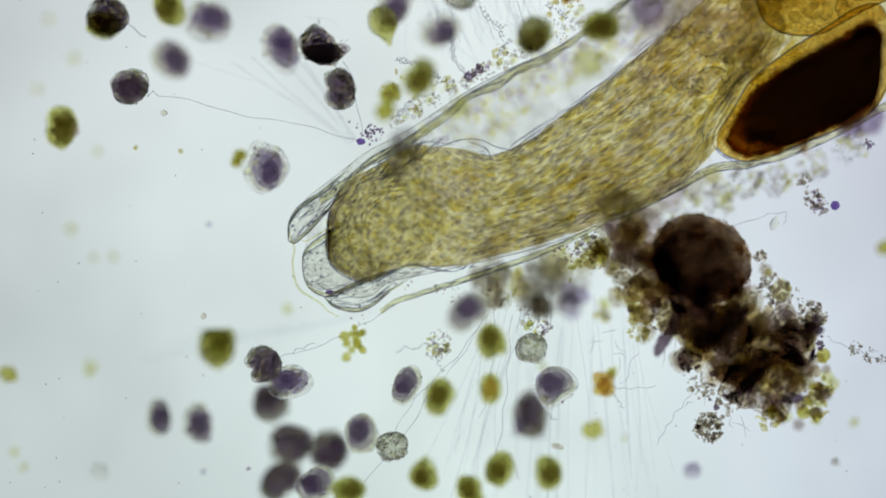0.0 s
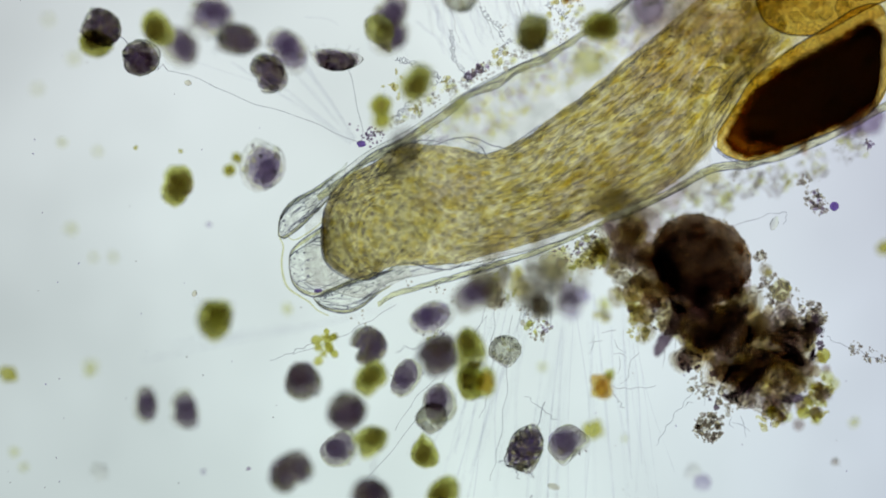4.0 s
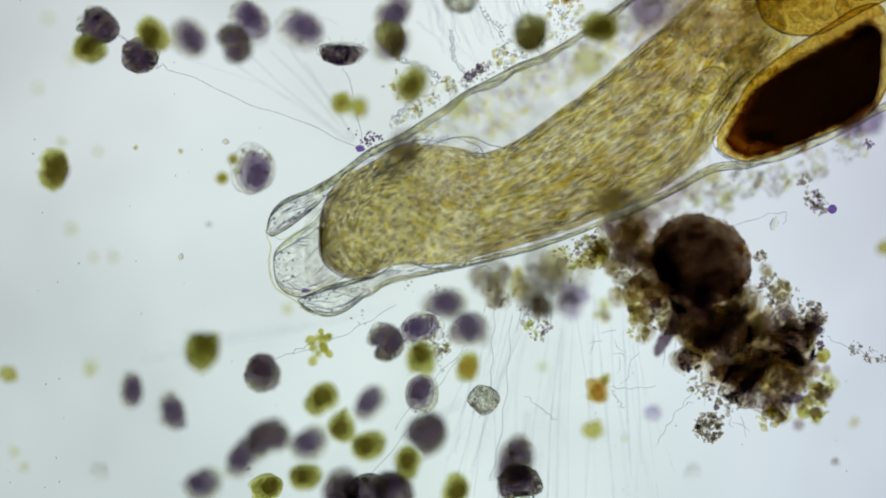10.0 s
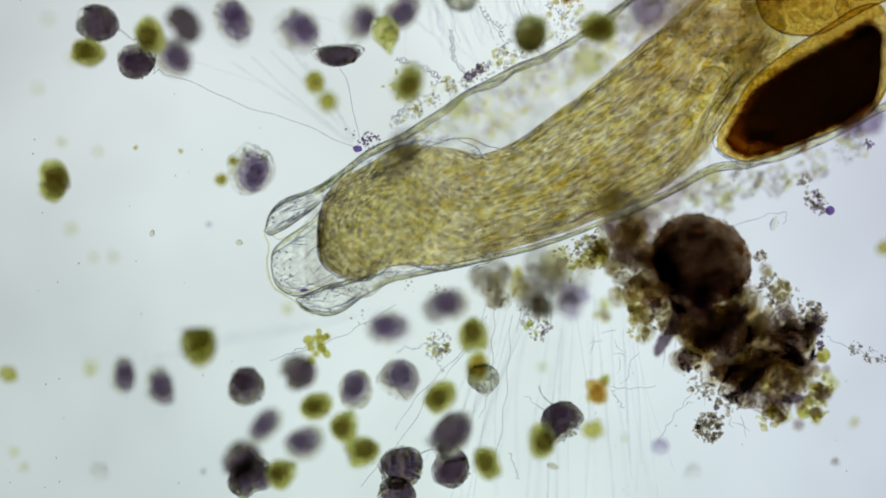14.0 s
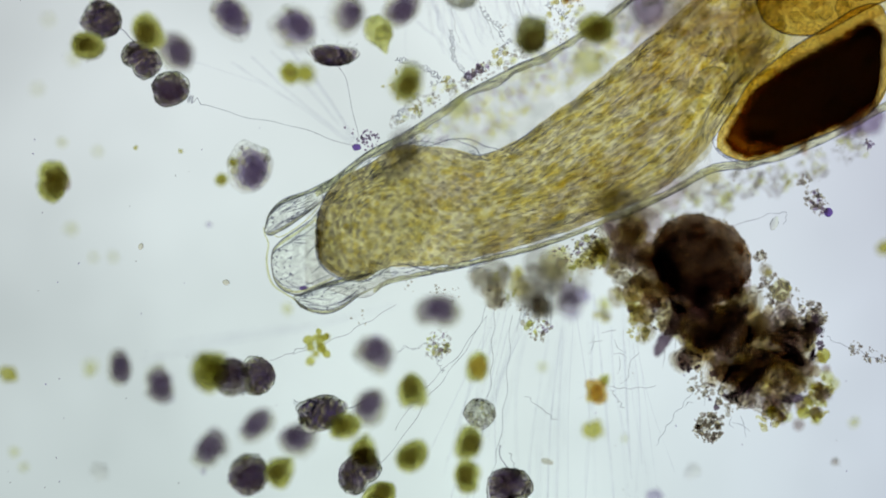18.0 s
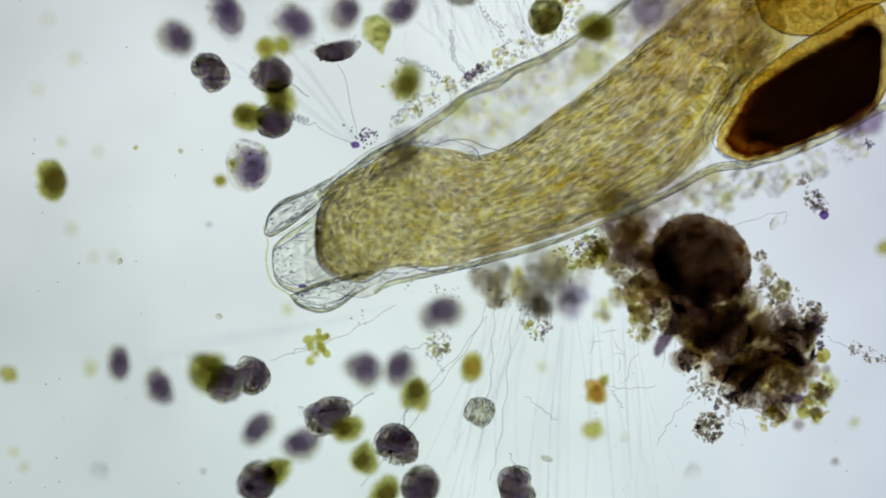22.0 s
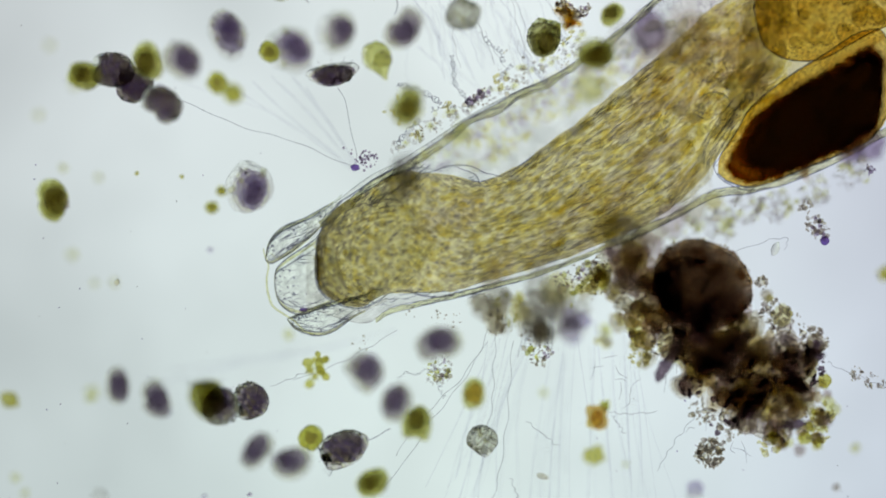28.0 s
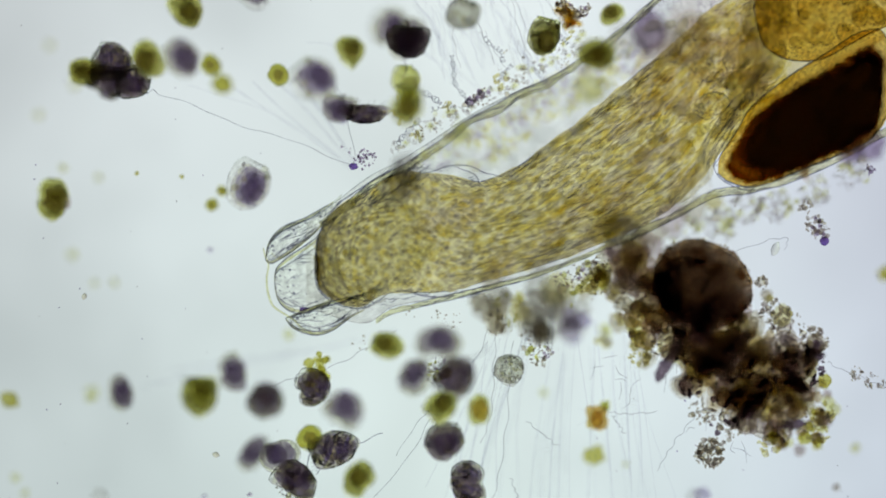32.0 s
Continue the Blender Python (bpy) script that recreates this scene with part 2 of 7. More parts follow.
class Shape:
    """Gathers the faces of one mesh."""

    def __init__(self, origin=(0, 0, 0)):
        self.v, self.f, self.o = [], [], Vector(origin)

    def blob(self, place, radii, level=2, rough=0.0, grain=1.0, turn=None, seed=0.0):
        vs, fs = BALLS[level]
        base = len(self.v)
        m = turn or Matrix.Identity(3)
        for c in vs:
            k = 1 + rough * noise.fractal(c * grain + Vector((seed, seed * 1.7, -seed)), 0.8, 2, 3) if rough else 1
            self.v.append(m @ Vector((c.x * radii[0] * k, c.y * radii[1] * k, c.z * radii[2] * k)) + place - self.o)
        self.f += [[base + i for i in f] for f in fs]

    def tube(self, points, r, sides=6, taper=0.0):
        base, n = len(self.v), len(points)
        for i, p in enumerate(points):
            d = (points[min(i + 1, n - 1)] - points[max(i - 1, 0)]).normalized()
            a = d.cross(Vector((0, 0, 1)))
            a = a.normalized() if a.length > 1e-6 else Vector((1, 0, 0))
            b = d.cross(a)
            k = r * (1 - taper * abs(2 * i / (n - 1) - 1))
            for j in range(sides):
                t = j * math.tau / sides
                self.v.append(p + (a * math.cos(t) + b * math.sin(t)) * k - self.o)
        for i in range(n - 1):
            for j in range(sides):
                q = base + i * sides
                self.f.append([q + j, q + (j + 1) % sides, q + sides + (j + 1) % sides, q + sides + j])
        self.f.append([base + j for j in range(sides)][::-1])
        self.f.append([base + (n - 1) * sides + j for j in range(sides)])

    def loft(self, upper, lower, depth, n=60, ring=24, z=0.0, rough=0.0, cap=True, grain=3.0):
        """A flattened tube between two outlines on the plan; depth is its height against its width."""
        up, lo = smooth(upper, n), smooth(lower, n)
        base = len(self.v)
        for a, b in zip(up, lo):
            a, b = at(*a), at(*b)
            mid, half = (a + b) / 2, (a - b) / 2
            for j in range(ring):
                t = j * math.tau / ring
                p = mid + half * math.cos(t) + Vector((0, 0, z + half.length * depth * math.sin(t)))
                if rough:
                    p += half.normalized() * math.cos(t) * rough * (noise.noise(p * grain) + 0.5 * noise.noise(p * grain * 2.7)) if half.length else Vector()
                self.v.append(p - self.o)
        for i in range(n - 1):
            for j in range(ring):
                q = base + i * ring
                self.f.append([q + j, q + (j + 1) % ring, q + ring + (j + 1) % ring, q + ring + j])
        if cap:
            self.f.append([base + j for j in range(ring)][::-1])
            self.f.append([base + (n - 1) * ring + j for j in range(ring)])

    def mesh(self, name, material):
        me = bpy.data.meshes.new(name)
        me.from_pydata([tuple(v) for v in self.v], [], self.f)
        me.polygons.foreach_set("use_smooth", [True] * len(me.polygons))
        me.materials.append(material)
        me.update()
        return me


def part(name, shape, material, parent=None, label=""):
    ob = new(name, shape.mesh(name, material))
    ob.location = shape.o - parent.location if parent else shape.o
    ob.parent = parent
    return tagged(ob, label)


def spin(a):
    return Matrix.Rotation(a, 3, "Z")


def line(points, n, z=0.0):
    return [at(p.x, p.y, z) for p in smooth(points, n)]


# ---- the setting: lamp field, glass slide ----
def plate(name, x, y, z, thick, material):
    s = Shape((0, 0, z))
    for dz in (0, -thick):
        s.v += [Vector((sx * x, sy * y, dz)) for sx, sy in ((-1, -1), (1, -1), (1, 1), (-1, 1))]
    s.f = [[0, 1, 2, 3], [7, 6, 5, 4], [0, 4, 5, 1], [1, 5, 6, 2], [2, 6, 7, 3], [3, 7, 4, 0]]
    ob = part(name, s, material)
    for p in ob.data.polygons:
        p.use_smooth = False
    return ob


lamp = plate("backdrop", 14, 11, -45, 0.5, lamp_material())
tagged(lamp, "bluish-white condenser lamp field with painted vignetting", "light", kind="structure")
slide = plate("ground", 60, 26, -2.6, 8, GLASS)
tagged(slide, "clear glass microscope slide under the water", "glass slide", kind="structure")

# ---- the large animal: a translucent body in a clear cuticle ----
rng = random.Random(11)
animal = tagged(new("worm"), "translucent olive-yellow animal in a clear wrinkled cuticle", "worm")

# tissue of the front bulb, which slides in its sheath, and of the trunk
BULB_UP = [(566, 425), (569, 372), (596, 326), (650, 292), (712, 256), (752, 258), (800, 262), (850, 272), (892, 284)]
BULB_LO = [(566, 425), (571, 462), (602, 488), (645, 495), (690, 472), (752, 472), (810, 466), (862, 452), (908, 434)]
TRUNK_UP = [(893, 274), (913, 250), (958, 218), (1006, 183), (1056, 146), (1106, 103), (1146, 68), (1188, 38), (1240, -14), (1320, -80), (1420, -150)]
TRUNK_LO = [(909, 435), (950, 427), (1000, 411), (1048, 392), (1096, 374), (1146, 350), (1200, 316), (1254, 258), (1310, 196), (1420, 110), (1600, 0)]


def fibre_field(shape, gold, upper, lower, count, seed, u0, u1, size=1.0, flat=0.05, slim=1.0):
    """Small droplets and flecks strewn between two outlines, drawn out along the body."""
    r = random.Random(seed)
    up, lo = smooth(upper, 200), smooth(lower, 200)
    areas = [(up[i] - lo[i]).length * ((up[i + 1] - up[i]).length + (lo[i + 1] - lo[i]).length) for i in range(199)]
    picks = r.choices(range(int(u0 * 198), int(u1 * 198)), areas[int(u0 * 198):int(u1 * 198)], k=count)
    for i in picks:
        k = r.uniform(0.03, 0.97)
        a, b = up[i].lerp(lo[i], k), up[i + 1].lerp(lo[i + 1], k)
        d = at(*b) - at(*a)
        f = min(1.0, max(0.0, (a.x - 700 + r.gauss(0, 40)) / 320))
        h = math.atan2(d.y, d.x) + r.gauss(0, 0.6 - 0.5 * f)
        if a.x < 650 and r.random() < 0.7:
            # in the round front end the grain runs in rings
            h = math.atan2(400 - a.y, a.x - 705) + math.pi / 2 + r.gauss(0, 0.25)
        turn = spin(h)
        long = size * r.uniform(3.2, 7.0) * (1 + 1.3 * f)
        target = gold if r.random() < 0.45 + 0.15 * f else shape
        target.blob(at(a.x, a.y, r.gauss(0, 0.2)), (long * U, r.uniform(2.6, 6.2) * (1 - (0.2 if target is gold else 0.45) * f) * slim * U, flat), 1, 0.35, 1.0, turn, r.uniform(0, 90))


bulb_at = at(566, 425)
BODY_UP, BODY_LO = BULB_UP[:-1] + TRUNK_UP[1:], BULB_LO[:-1] + TRUNK_LO[1:]
s = Shape(bulb_at)
s.loft(BODY_UP, BODY_LO, 0.45, 150, 28, rough=0.035, cap=False)
bulb = part("inner_body", s, TISSUE, animal, "olive-yellow inner body with a rounded front bulb")
s = Shape(bulb_at)
s.loft([(572, 425), (576, 374), (602, 332), (648, 300), (706, 296), (752, 330), (775, 388)], [(572, 425), (578, 460), (606, 482), (642, 488), (690, 468), (748, 440), (775, 388)], 0.5, 50, 28, z=1.0, rough=0.08)
pharynx = part("pharynx", s, PHARYNX, bulb, "darker rounded pharynx in the front end")
s, g = Shape(bulb_at), Shape(bulb_at)
fibre_field(s, g, BODY_UP, BODY_LO, 3800, 3, 0.005, 0.95)
bulb_flecks = part("fleck", s, FLECK, bulb, "slate-grey drawn-out flecks")
bulb_drops = part("droplet", g, GOLD, bulb, "golden drawn-out droplets")
for o in (bulb_flecks, bulb_drops):
    o["kind"] = "stuff"
# the bulb's edge, dark where it bends the light, drawn as tubes; then wrinkles
s = Shape(bulb_at)
s.tube(line([(700, 250), (640, 288), (596, 322), (570, 368), (563, 425), (570, 464), (602, 490), (645, 497), (672, 485), (690, 472)], 60), 2.2 * U, taper=0.5)
s.tube(line([(600, 330), (578, 380), (572, 425), (580, 462), (606, 482)], 40), 1.4 * U, taper=0.6)
s.tube(line([(690, 472), (720, 466), (752, 475), (790, 478), (815, 466)], 40), 1.8 * U, taper=0.6)
s.tube(line([(742, 262), (770, 256), (800, 246), (835, 246), (862, 258), (880, 262), (900, 268)], 50), 1.4 * U, taper=0.5)
s.tube(line([(790, 250), (806, 246), (822, 252), (846, 262), (860, 282), (895, 276)], 40), 1.2 * U, taper=0.5)
s.tube(line([(640, 292), (690, 268), (742, 250), (790, 256)], 40), 1.2 * U, taper=0.7)
for i in range(120):
    k = rng.random()
    c = Vector((575, 345)).lerp(Vector((745, 248)), k) + Vector((rng.gauss(6, 9), rng.gauss(10, 12)))
    d = Vector((math.cos(-0.72), math.sin(-0.72))) * rng.uniform(6, 16)
    n1 = Vector((-d.y, d.x)) * rng.uniform(-0.2, 0.2)
    s.tube(line([tuple(c - d), tuple(c + n1), tuple(c + d)], 10, rng.uniform(-0.1, 0.1)), rng.uniform(0.6, 1.2) * U, 4, 0.7)
for i in range(70):
    c = Vector((rng.uniform(600, 860), 0))
    c.y = 476 + rng.gauss(0, 5) + (8 if c.x < 700 else -4)
    s.tube(line([tuple(c), (c.x + 6, c.y + rng.uniform(-5, 3)), (c.x + 14, c.y - 3 + rng.uniform(-3, 3))], 8), rng.uniform(0.6, 1.1) * U, 4, 0.7)
for i in range(26):
    c = Vector((rng.uniform(790, 905), 0))
    c.y = 276 + rng.gauss(0, 7)
    s.tube(line([tuple(c), (c.x + 7, c.y + rng.uniform(-5, 5)), (c.x + 14, c.y + rng.uniform(-4, 7))], 8), rng.uniform(0.6, 1.1) * U, 4, 0.7)
w = Shape(bulb_at)
w.tube(line([(640, 300), (600, 332), (577, 372), (570, 425), (577, 460), (606, 484), (645, 490), (668, 478)], 60), 6.5 * U, 8, 0.6)
w.tube(line([(600, 338), (582, 380), (575, 425), (584, 458)], 40), 4.5 * U, 8, 0.6)
part("rim_band", w, SPOT, bulb, "soft slate-blue band inside the front edge")
w = Shape(bulb_at)
for i in range(150):
    q, a, n1 = rng.uniform(64, 134), rng.uniform(1.75, 4.6), rng.uniform(0.12, 0.4)
    pts = [(705 + q * math.cos(a + n1 * k / 8) + rng.gauss(0, 0.7), 402 + 0.82 * q * math.sin(a + n1 * k / 8) + rng.gauss(0, 0.7)) for k in range(9)]
    w.tube([at(*p, rng.uniform(-0.02, 0.02)) for p in pts], rng.uniform(0.6, 1.5) * U, 4, 0.7)
part("ring_crease", w, WISP, bulb, "fine creases running in rings")["kind"] = "stuff"
bulb_rim = part("bulb_outline", s, LINE, bulb, "dark outline round the front bulb")


def lengthwise(count, seed, upper, lower, u0, u1, k0, k1, r0):
    s = Shape()
    r = random.Random(seed)
    up, lo = smooth(upper, 120), smooth(lower, 120)
    for _ in range(count):
        i = int(r.uniform(u0, u1) * 100)
        m = min(118, i + r.randint(8, 26))
        k = r.uniform(k0, k1)
        dk = r.uniform(-0.005, 0.03)
        z = r.uniform(-0.15, 0.15)
        pts = []
        for j in range(i, m):
            q = up[j].lerp(lo[j], k + dk * (j - i) / (m - i) + 0.004 * math.sin(j * 0.5 + k * 40))
            pts.append(at(q.x, q.y, z))
        s.tube(pts, r.uniform(0.5, 1.0) * r0 * U, 5, 0.8)
    return s


# a net of fine creases over the whole inner body
s = Shape(bulb_at)
up, lo = smooth(BODY_UP, 240), smooth(BODY_LO, 240)
for i in range(2500):
    j, k = int(rng.uniform(2, 190) ** 1.0), rng.choice((rng.random(), rng.betavariate(0.5, 0.5)))
    n, dk = (rng.randint(3, 7), rng.uniform(-0.025, 0.025)) if j < 80 else (rng.randint(6, 14), rng.uniform(-0.005, 0.005))
    w = rng.uniform(0, 6.28)
    s.tube([at(*up[j + m].lerp(lo[j + m], min(0.99, max(0.01, k + dk * m + 0.006 * math.sin(m * 0.9 + w)))), 0.02 * math.sin(w)) for m in range(n)], rng.uniform(0.35, 0.75) * U, 4, 0.7)
part("crease", s, WISP, bulb, "fine slate-grey creases")["kind"] = "stuff"
s = Shape(bulb_at)
for i in range(46 * 15):
    # spots in loose rows, longer along the trunk
    j, k = int(6 + i // 15 * 4 + rng.uniform(-2, 2)), min(0.97, max(0.03, (i % 15 + 0.5 * (i // 15 % 2) + rng.uniform(-0.3, 0.3)) / 15))
    p = up[j].lerp(lo[j], k)
    d = at(*up[j + 2].lerp(lo[j + 2], k)) - at(*p)
    l = rng.uniform(3.2, 5.2) if j < 100 else rng.uniform(4.5, 9)
    s.blob(at(p.x, p.y, rng.uniform(-0.3, 0.3)), (l * U, rng.uniform(2.6, 4.2) * U, 0.05), 2, 0.35, 1.2, spin(math.atan2(d.y, d.x)), i)
part("slate_spot", s, SPOT, bulb, "soft slate-grey spots")["kind"] = "stuff"
part("muscle_fibre", lengthwise(34, 8, TRUNK_UP, TRUNK_LO, 0, 0.62, 0.01, 0.99, 1.0), LINE, animal, "thin dark lengthwise fibres")["kind"] = "stuff"
part("muscle_fibre", lengthwise(54, 9, TRUNK_UP, TRUNK_LO, 0, 0.7, 0.005, 0.09, 1.0), LINE, animal, "dense dark fibres along the upper edge")["kind"] = "stuff"
part("muscle_fibre", lengthwise(20, 10, TRUNK_UP, TRUNK_LO, 0, 0.5, 0.86, 1.0, 1.5), LINE, animal, "dense dark fibres along the lower edge")["kind"] = "stuff"

# round pale vesicles and wrinkles where the trunk meets the gut
hind = random.Random(77)
for u, v, r in [(1260, 141, 26), (1210, 215, 17), (1240, 185, 16), (1292, 96, 20), (1205, 150, 16), (1330, 108, 18), (1300, 60, 22)] + [(hind.uniform(1150, 1330), hind.uniform(-20, 215), hind.uniform(8, 17)) for _ in range(34)]:
    if v > 262 - (u - 1190) * 0.8:
        continue
    s = Shape()
    s.blob(at(u, v, hind.uniform(-0.15, 0.35)), (r * U, r * U * hind.uniform(0.55, 0.8), r * U * 0.6), 3, 0.35, 1.1, spin(hind.uniform(-0.3, 1.2)), u)
    part("vesicle", s, VESICLE, animal, "pale yellow vesicle in the hind tissue")
s = Shape()
for i in range(300):
    u, v = rng.uniform(1140, 1360), rng.uniform(-60, 250)
    if v > 330 - (u - 1190) * 0.55:
        continue
    a = rng.uniform(0, 6.28)
    pts, p = [], Vector((u, v))
    for j in range(9):
        a += rng.gauss(0, 0.45)
        p = p + Vector((math.cos(a), math.sin(a))) * 3.6
        pts.append(at(p.x, p.y, 0.02))
    s.tube(pts[:rng.randint(4, 9)], rng.uniform(0.5, 1.0) * U, 5, 0.7)
for i in range(90):
    k, w = rng.random(), rng.gauss(0, 16)
    p, a, pts = Vector((1196, 20)).lerp(Vector((1330, 130)), k) + Vector((w, -w)), rng.uniform(0.2, 1.3) * rng.choice((1, 1, -1)), []
    for j in range(10):
        a += rng.gauss(0, 0.35)
        p = p + Vector((math.cos(a), math.sin(a))) * 3.4
        pts.append(at(p.x, p.y, 0.05))
    s.tube(pts[:rng.randint(5, 10)], rng.uniform(0.7, 1.6) * U, 5, 0.7)
part("wrinkle", s, WISP, animal, "fine dark wrinkles in the hind tissue")["kind"] = "stuff"

# pale tissue that closes the wedge between the trunk and the gut
s = Shape()
s.loft([(1176, 312), (1206, 272), (1244, 210), (1282, 140), (1304, 60), (1316, -60)],
       [(1186, 322), (1232, 288), (1266, 244), (1316, 168), (1372, 106), (1400, -60)], 0.2, 60, 20, z=-0.1, rough=0.1, grain=3)
part("hind_tissue", s, PULP, animal, "pale yellowish tissue beside the gut")
s = Shape()
s.loft([(1250, 196), (1286, 120), (1310, 50), (1320, -60)], [(1262, 200), (1322, 150), (1366, 100), (1390, -60)], 0.2, 60, 20, z=0.1, rough=0.14, grain=4)
part("hind_tissue", s, PULP, animal, "pale yellowish tissue beside the gut")
s = Shape()
for i in range(46):
    k, w = hind.uniform(0, 0.6), hind.uniform(-4, 34)
    path = smooth([(1258, 262), (1262, 236), (1284, 200), (1312, 160), (1346, 122), (1392, 86)], 60)
    j = int(k * 60)
    s.tube([at(p.x - w * 0.8 + hind.gauss(0, 0.5), p.y - w * 0.5 + hind.gauss(0, 0.5), 0.06) for p in path[j:j + hind.randint(8, 22)]], hind.uniform(0.5, 1.1) * U, 5, 0.8)
for path in ([(1222, 150), (1232, 160), (1248, 166), (1262, 163)], [(1228, 136), (1244, 124), (1262, 118), (1282, 124), (1290, 138), (1282, 150), (1262, 158)], [(1354, 62), (1348, 78), (1334, 98), (1322, 112)],
             [(1330, 124), (1312, 138), (1298, 152), (1288, 170)], [(1336, 118), (1318, 132), (1302, 146), (1284, 162)], [(1178, 62), (1190, 66), (1204, 68)], [(1236, 96), (1254, 100), (1272, 94)]):
    s.tube(line(path, 24, 0.1), 1.5 * U, 6, 0.6)
part("wrinkle", s, CREASE, animal, "slate-grey creases along the gut")["kind"] = "stuff"
for u, v, a, l, w in ((1314, 137, 0.6, 20, 8), (1292, 168, 1.0, 16, 7), (1340, 84, 1.0, 18, 6)):
    s = Shape()
    s.blob(at(u, v, 0.5), (l * U, w * U, 0.08), 3, 0.4, 1.3, spin(a), u)
    part("dusky_patch", s, SLUDGE, animal, "slate-grey patch in the hind tissue")

# brownish masses lying over the hind tissue
for u, v, r in ((1165, 70, 44), (1215, 30, 50), (1190, 120, 36), (1262, 60, 48), (1250, 105, 36), (1312, 60, 44), (1320, 110, 34), (1300, 20, 50), (1230, 150, 30), (1285, 150, 26), (1140, 140, 30), (1350, 84, 26), (1330, -20, 50), (1240, -30, 50), (1330, 100, 26)):
    s = Shape()
    s.blob(at(u, v, hind.uniform(0.5, 1.0)), (r * U, r * U * hind.uniform(0.6, 0.9), 0.1), 3, 0.4, 1.2, spin(hind.uniform(0, 3)), u)
    part("brown_mass", s, HIND, animal, "soft brownish mass in the hind tissue")

# dusky patches over the trunk
for u, v, r in ((1000, 335, 46), (1062, 296, 42), (1132, 232, 22), (1128, 262, 34), (1186, 210, 36), (952, 404, 30), (884, 424, 34), (1096, 330, 40), (1160, 130, 34), (1040, 380, 30), (820, 330, 34), (760, 350, 30), (1210, 270, 30), (1100, 180, 30)):
    s = Shape()
    s.blob(at(u, v, hind.uniform(0.8, 1.4)), (r * U, r * U * hind.uniform(0.5, 0.8), 0.1), 3, 0.4, 1.2, spin(hind.uniform(0.2, 1.0)), u)
    part("dusky_patch", s, DUSK, animal, "soft dusky violet patch over the trunk")

# the gut: a golden sac round black-brown contents, and the sac above it
GUT_UP = [(1268, 262), (1272, 232), (1302, 186), (1330, 142), (1392, 92), (1456, 52), (1516, 14), (1558, 10), (1576, 56)]
GUT_LO = [(1268, 262), (1286, 276), (1320, 286), (1360, 279), (1420, 254), (1480, 230), (1538, 202), (1571, 152), (1576, 56)]
s = Shape()
s.loft(GUT_UP, GUT_LO, 0.5, 60, 28, z=0.05)
gut = part("gut_sac", s, SAC, animal, "golden wall of the gut")
# refraction-dark edge of the gut, drawn in as dark tubes
s = Shape()
s.tube(line(GUT_UP[1:] , 70, 0.03), 2.0 * U, taper=0.3)
s.tube(line(GUT_LO[:-1], 70, 0.03), 2.3 * U, taper=0.3)
s.tube(line([(1272, 232), (1262, 250), (1270, 268), (1290, 282), (1322, 292), (1362, 286)], 40), 1.4 * U, taper=0.4)
part("gut_outline", s, LINE, gut, "dark outline of the gut")
CONT_UP = [(1283, 252), (1296, 222), (1322, 176), (1350, 150), (1402, 115), (1468, 78), (1530, 42), (1560, 62)]
CONT_LO = [(1283, 252), (1300, 271), (1334, 279), (1372, 267), (1424, 246), (1493, 216), (1548, 172), (1560, 60)]
s = Shape()
s.loft(CONT_UP, CONT_LO, 0.45, 220, 48, z=0.5, rough=0.08, grain=12)
part("gut_content", s, RUST, gut, "rust-brown rim of the gut contents")
s = Shape()
s.loft([(1312, 236), (1318, 206), (1342, 170), (1402, 124), (1468, 87), (1530, 50), (1556, 70)],
       [(1312, 236), (1332, 256), (1362, 262), (1424, 242), (1493, 211), (1544, 168), (1556, 68)], 0.45, 240, 48, z=0.85, rough=0.14, grain=9)
part("gut_core", s, BLACK, gut, "almost black core of the gut contents")
s = Shape()
s.loft([(1297, 246), (1306, 214), (1332, 174), (1396, 122), (1468, 83), (1530, 46), (1558, 66)],
       [(1297, 246), (1314, 264), (1350, 271), (1424, 244), (1492, 214), (1546, 170), (1558, 64)], 0.42, 240, 40, z=0.65, rough=0.22, grain=7)
part("gut_content", s, CRUST, gut, "dark rust-brown crust of the gut contents")
s = Shape()
for i in range(300):
    # crumbs that break up the edge of the core
    a, q = hind.uniform(0, 6.28), hind.uniform(0.86, 1.04)
    p = Vector((1432 + 128 * q * math.cos(a), 152 - 80 * q * math.cos(a) + 56 * q * math.sin(a)))
    k = hind.uniform(2, 6) * U
    s.blob(at(p.x, p.y, 0.9), (k, k * hind.uniform(0.5, 1), 0.03), 1, 0.5, 1.2, spin(a), i)
part("gut_crumb", s, CRUST, gut, "dark crumbs round the core")["kind"] = "stuff"
crumb, dark = Shape(), Shape()
for edge in (smooth(CONT_UP, 200), smooth(CONT_LO, 200)):
    for i, p in enumerate(edge):
        for tgt, reach, low, high in ((crumb, 7, 2, 6), (dark, 12, 2, 5)):
            if tgt is dark and i % 10:
                continue
            k = hind.uniform(low, high) * U
            q = p.lerp(Vector((1425, 160)), hind.uniform(0.0, reach) / 100)
            tgt.blob(at(q.x, q.y, hind.uniform(0.3, 0.6)), (k, k * hind.uniform(0.5, 1), 0.03), 1, 0.5, 1.2, spin(hind.uniform(0, 3)), k * 900)
part("gut_crumb", crumb, SAC, gut, "amber crumbs at the edge of the gut contents")["kind"] = "stuff"
part("gut_crumb", dark, RUST, gut, "brown crumbs at the edge of the gut contents")["kind"] = "stuff"
s = Shape()
s.loft([(1332, -60), (1346, 28), (1392, 60), (1450, 60), (1510, 30), (1560, 6), (1640, -30)],
       [(1332, -60), (1350, -120), (1400, -150), (1460, -160), (1520, -160), (1580, -150), (1640, -30)], 0.4, 50, 26, z=-0.05)
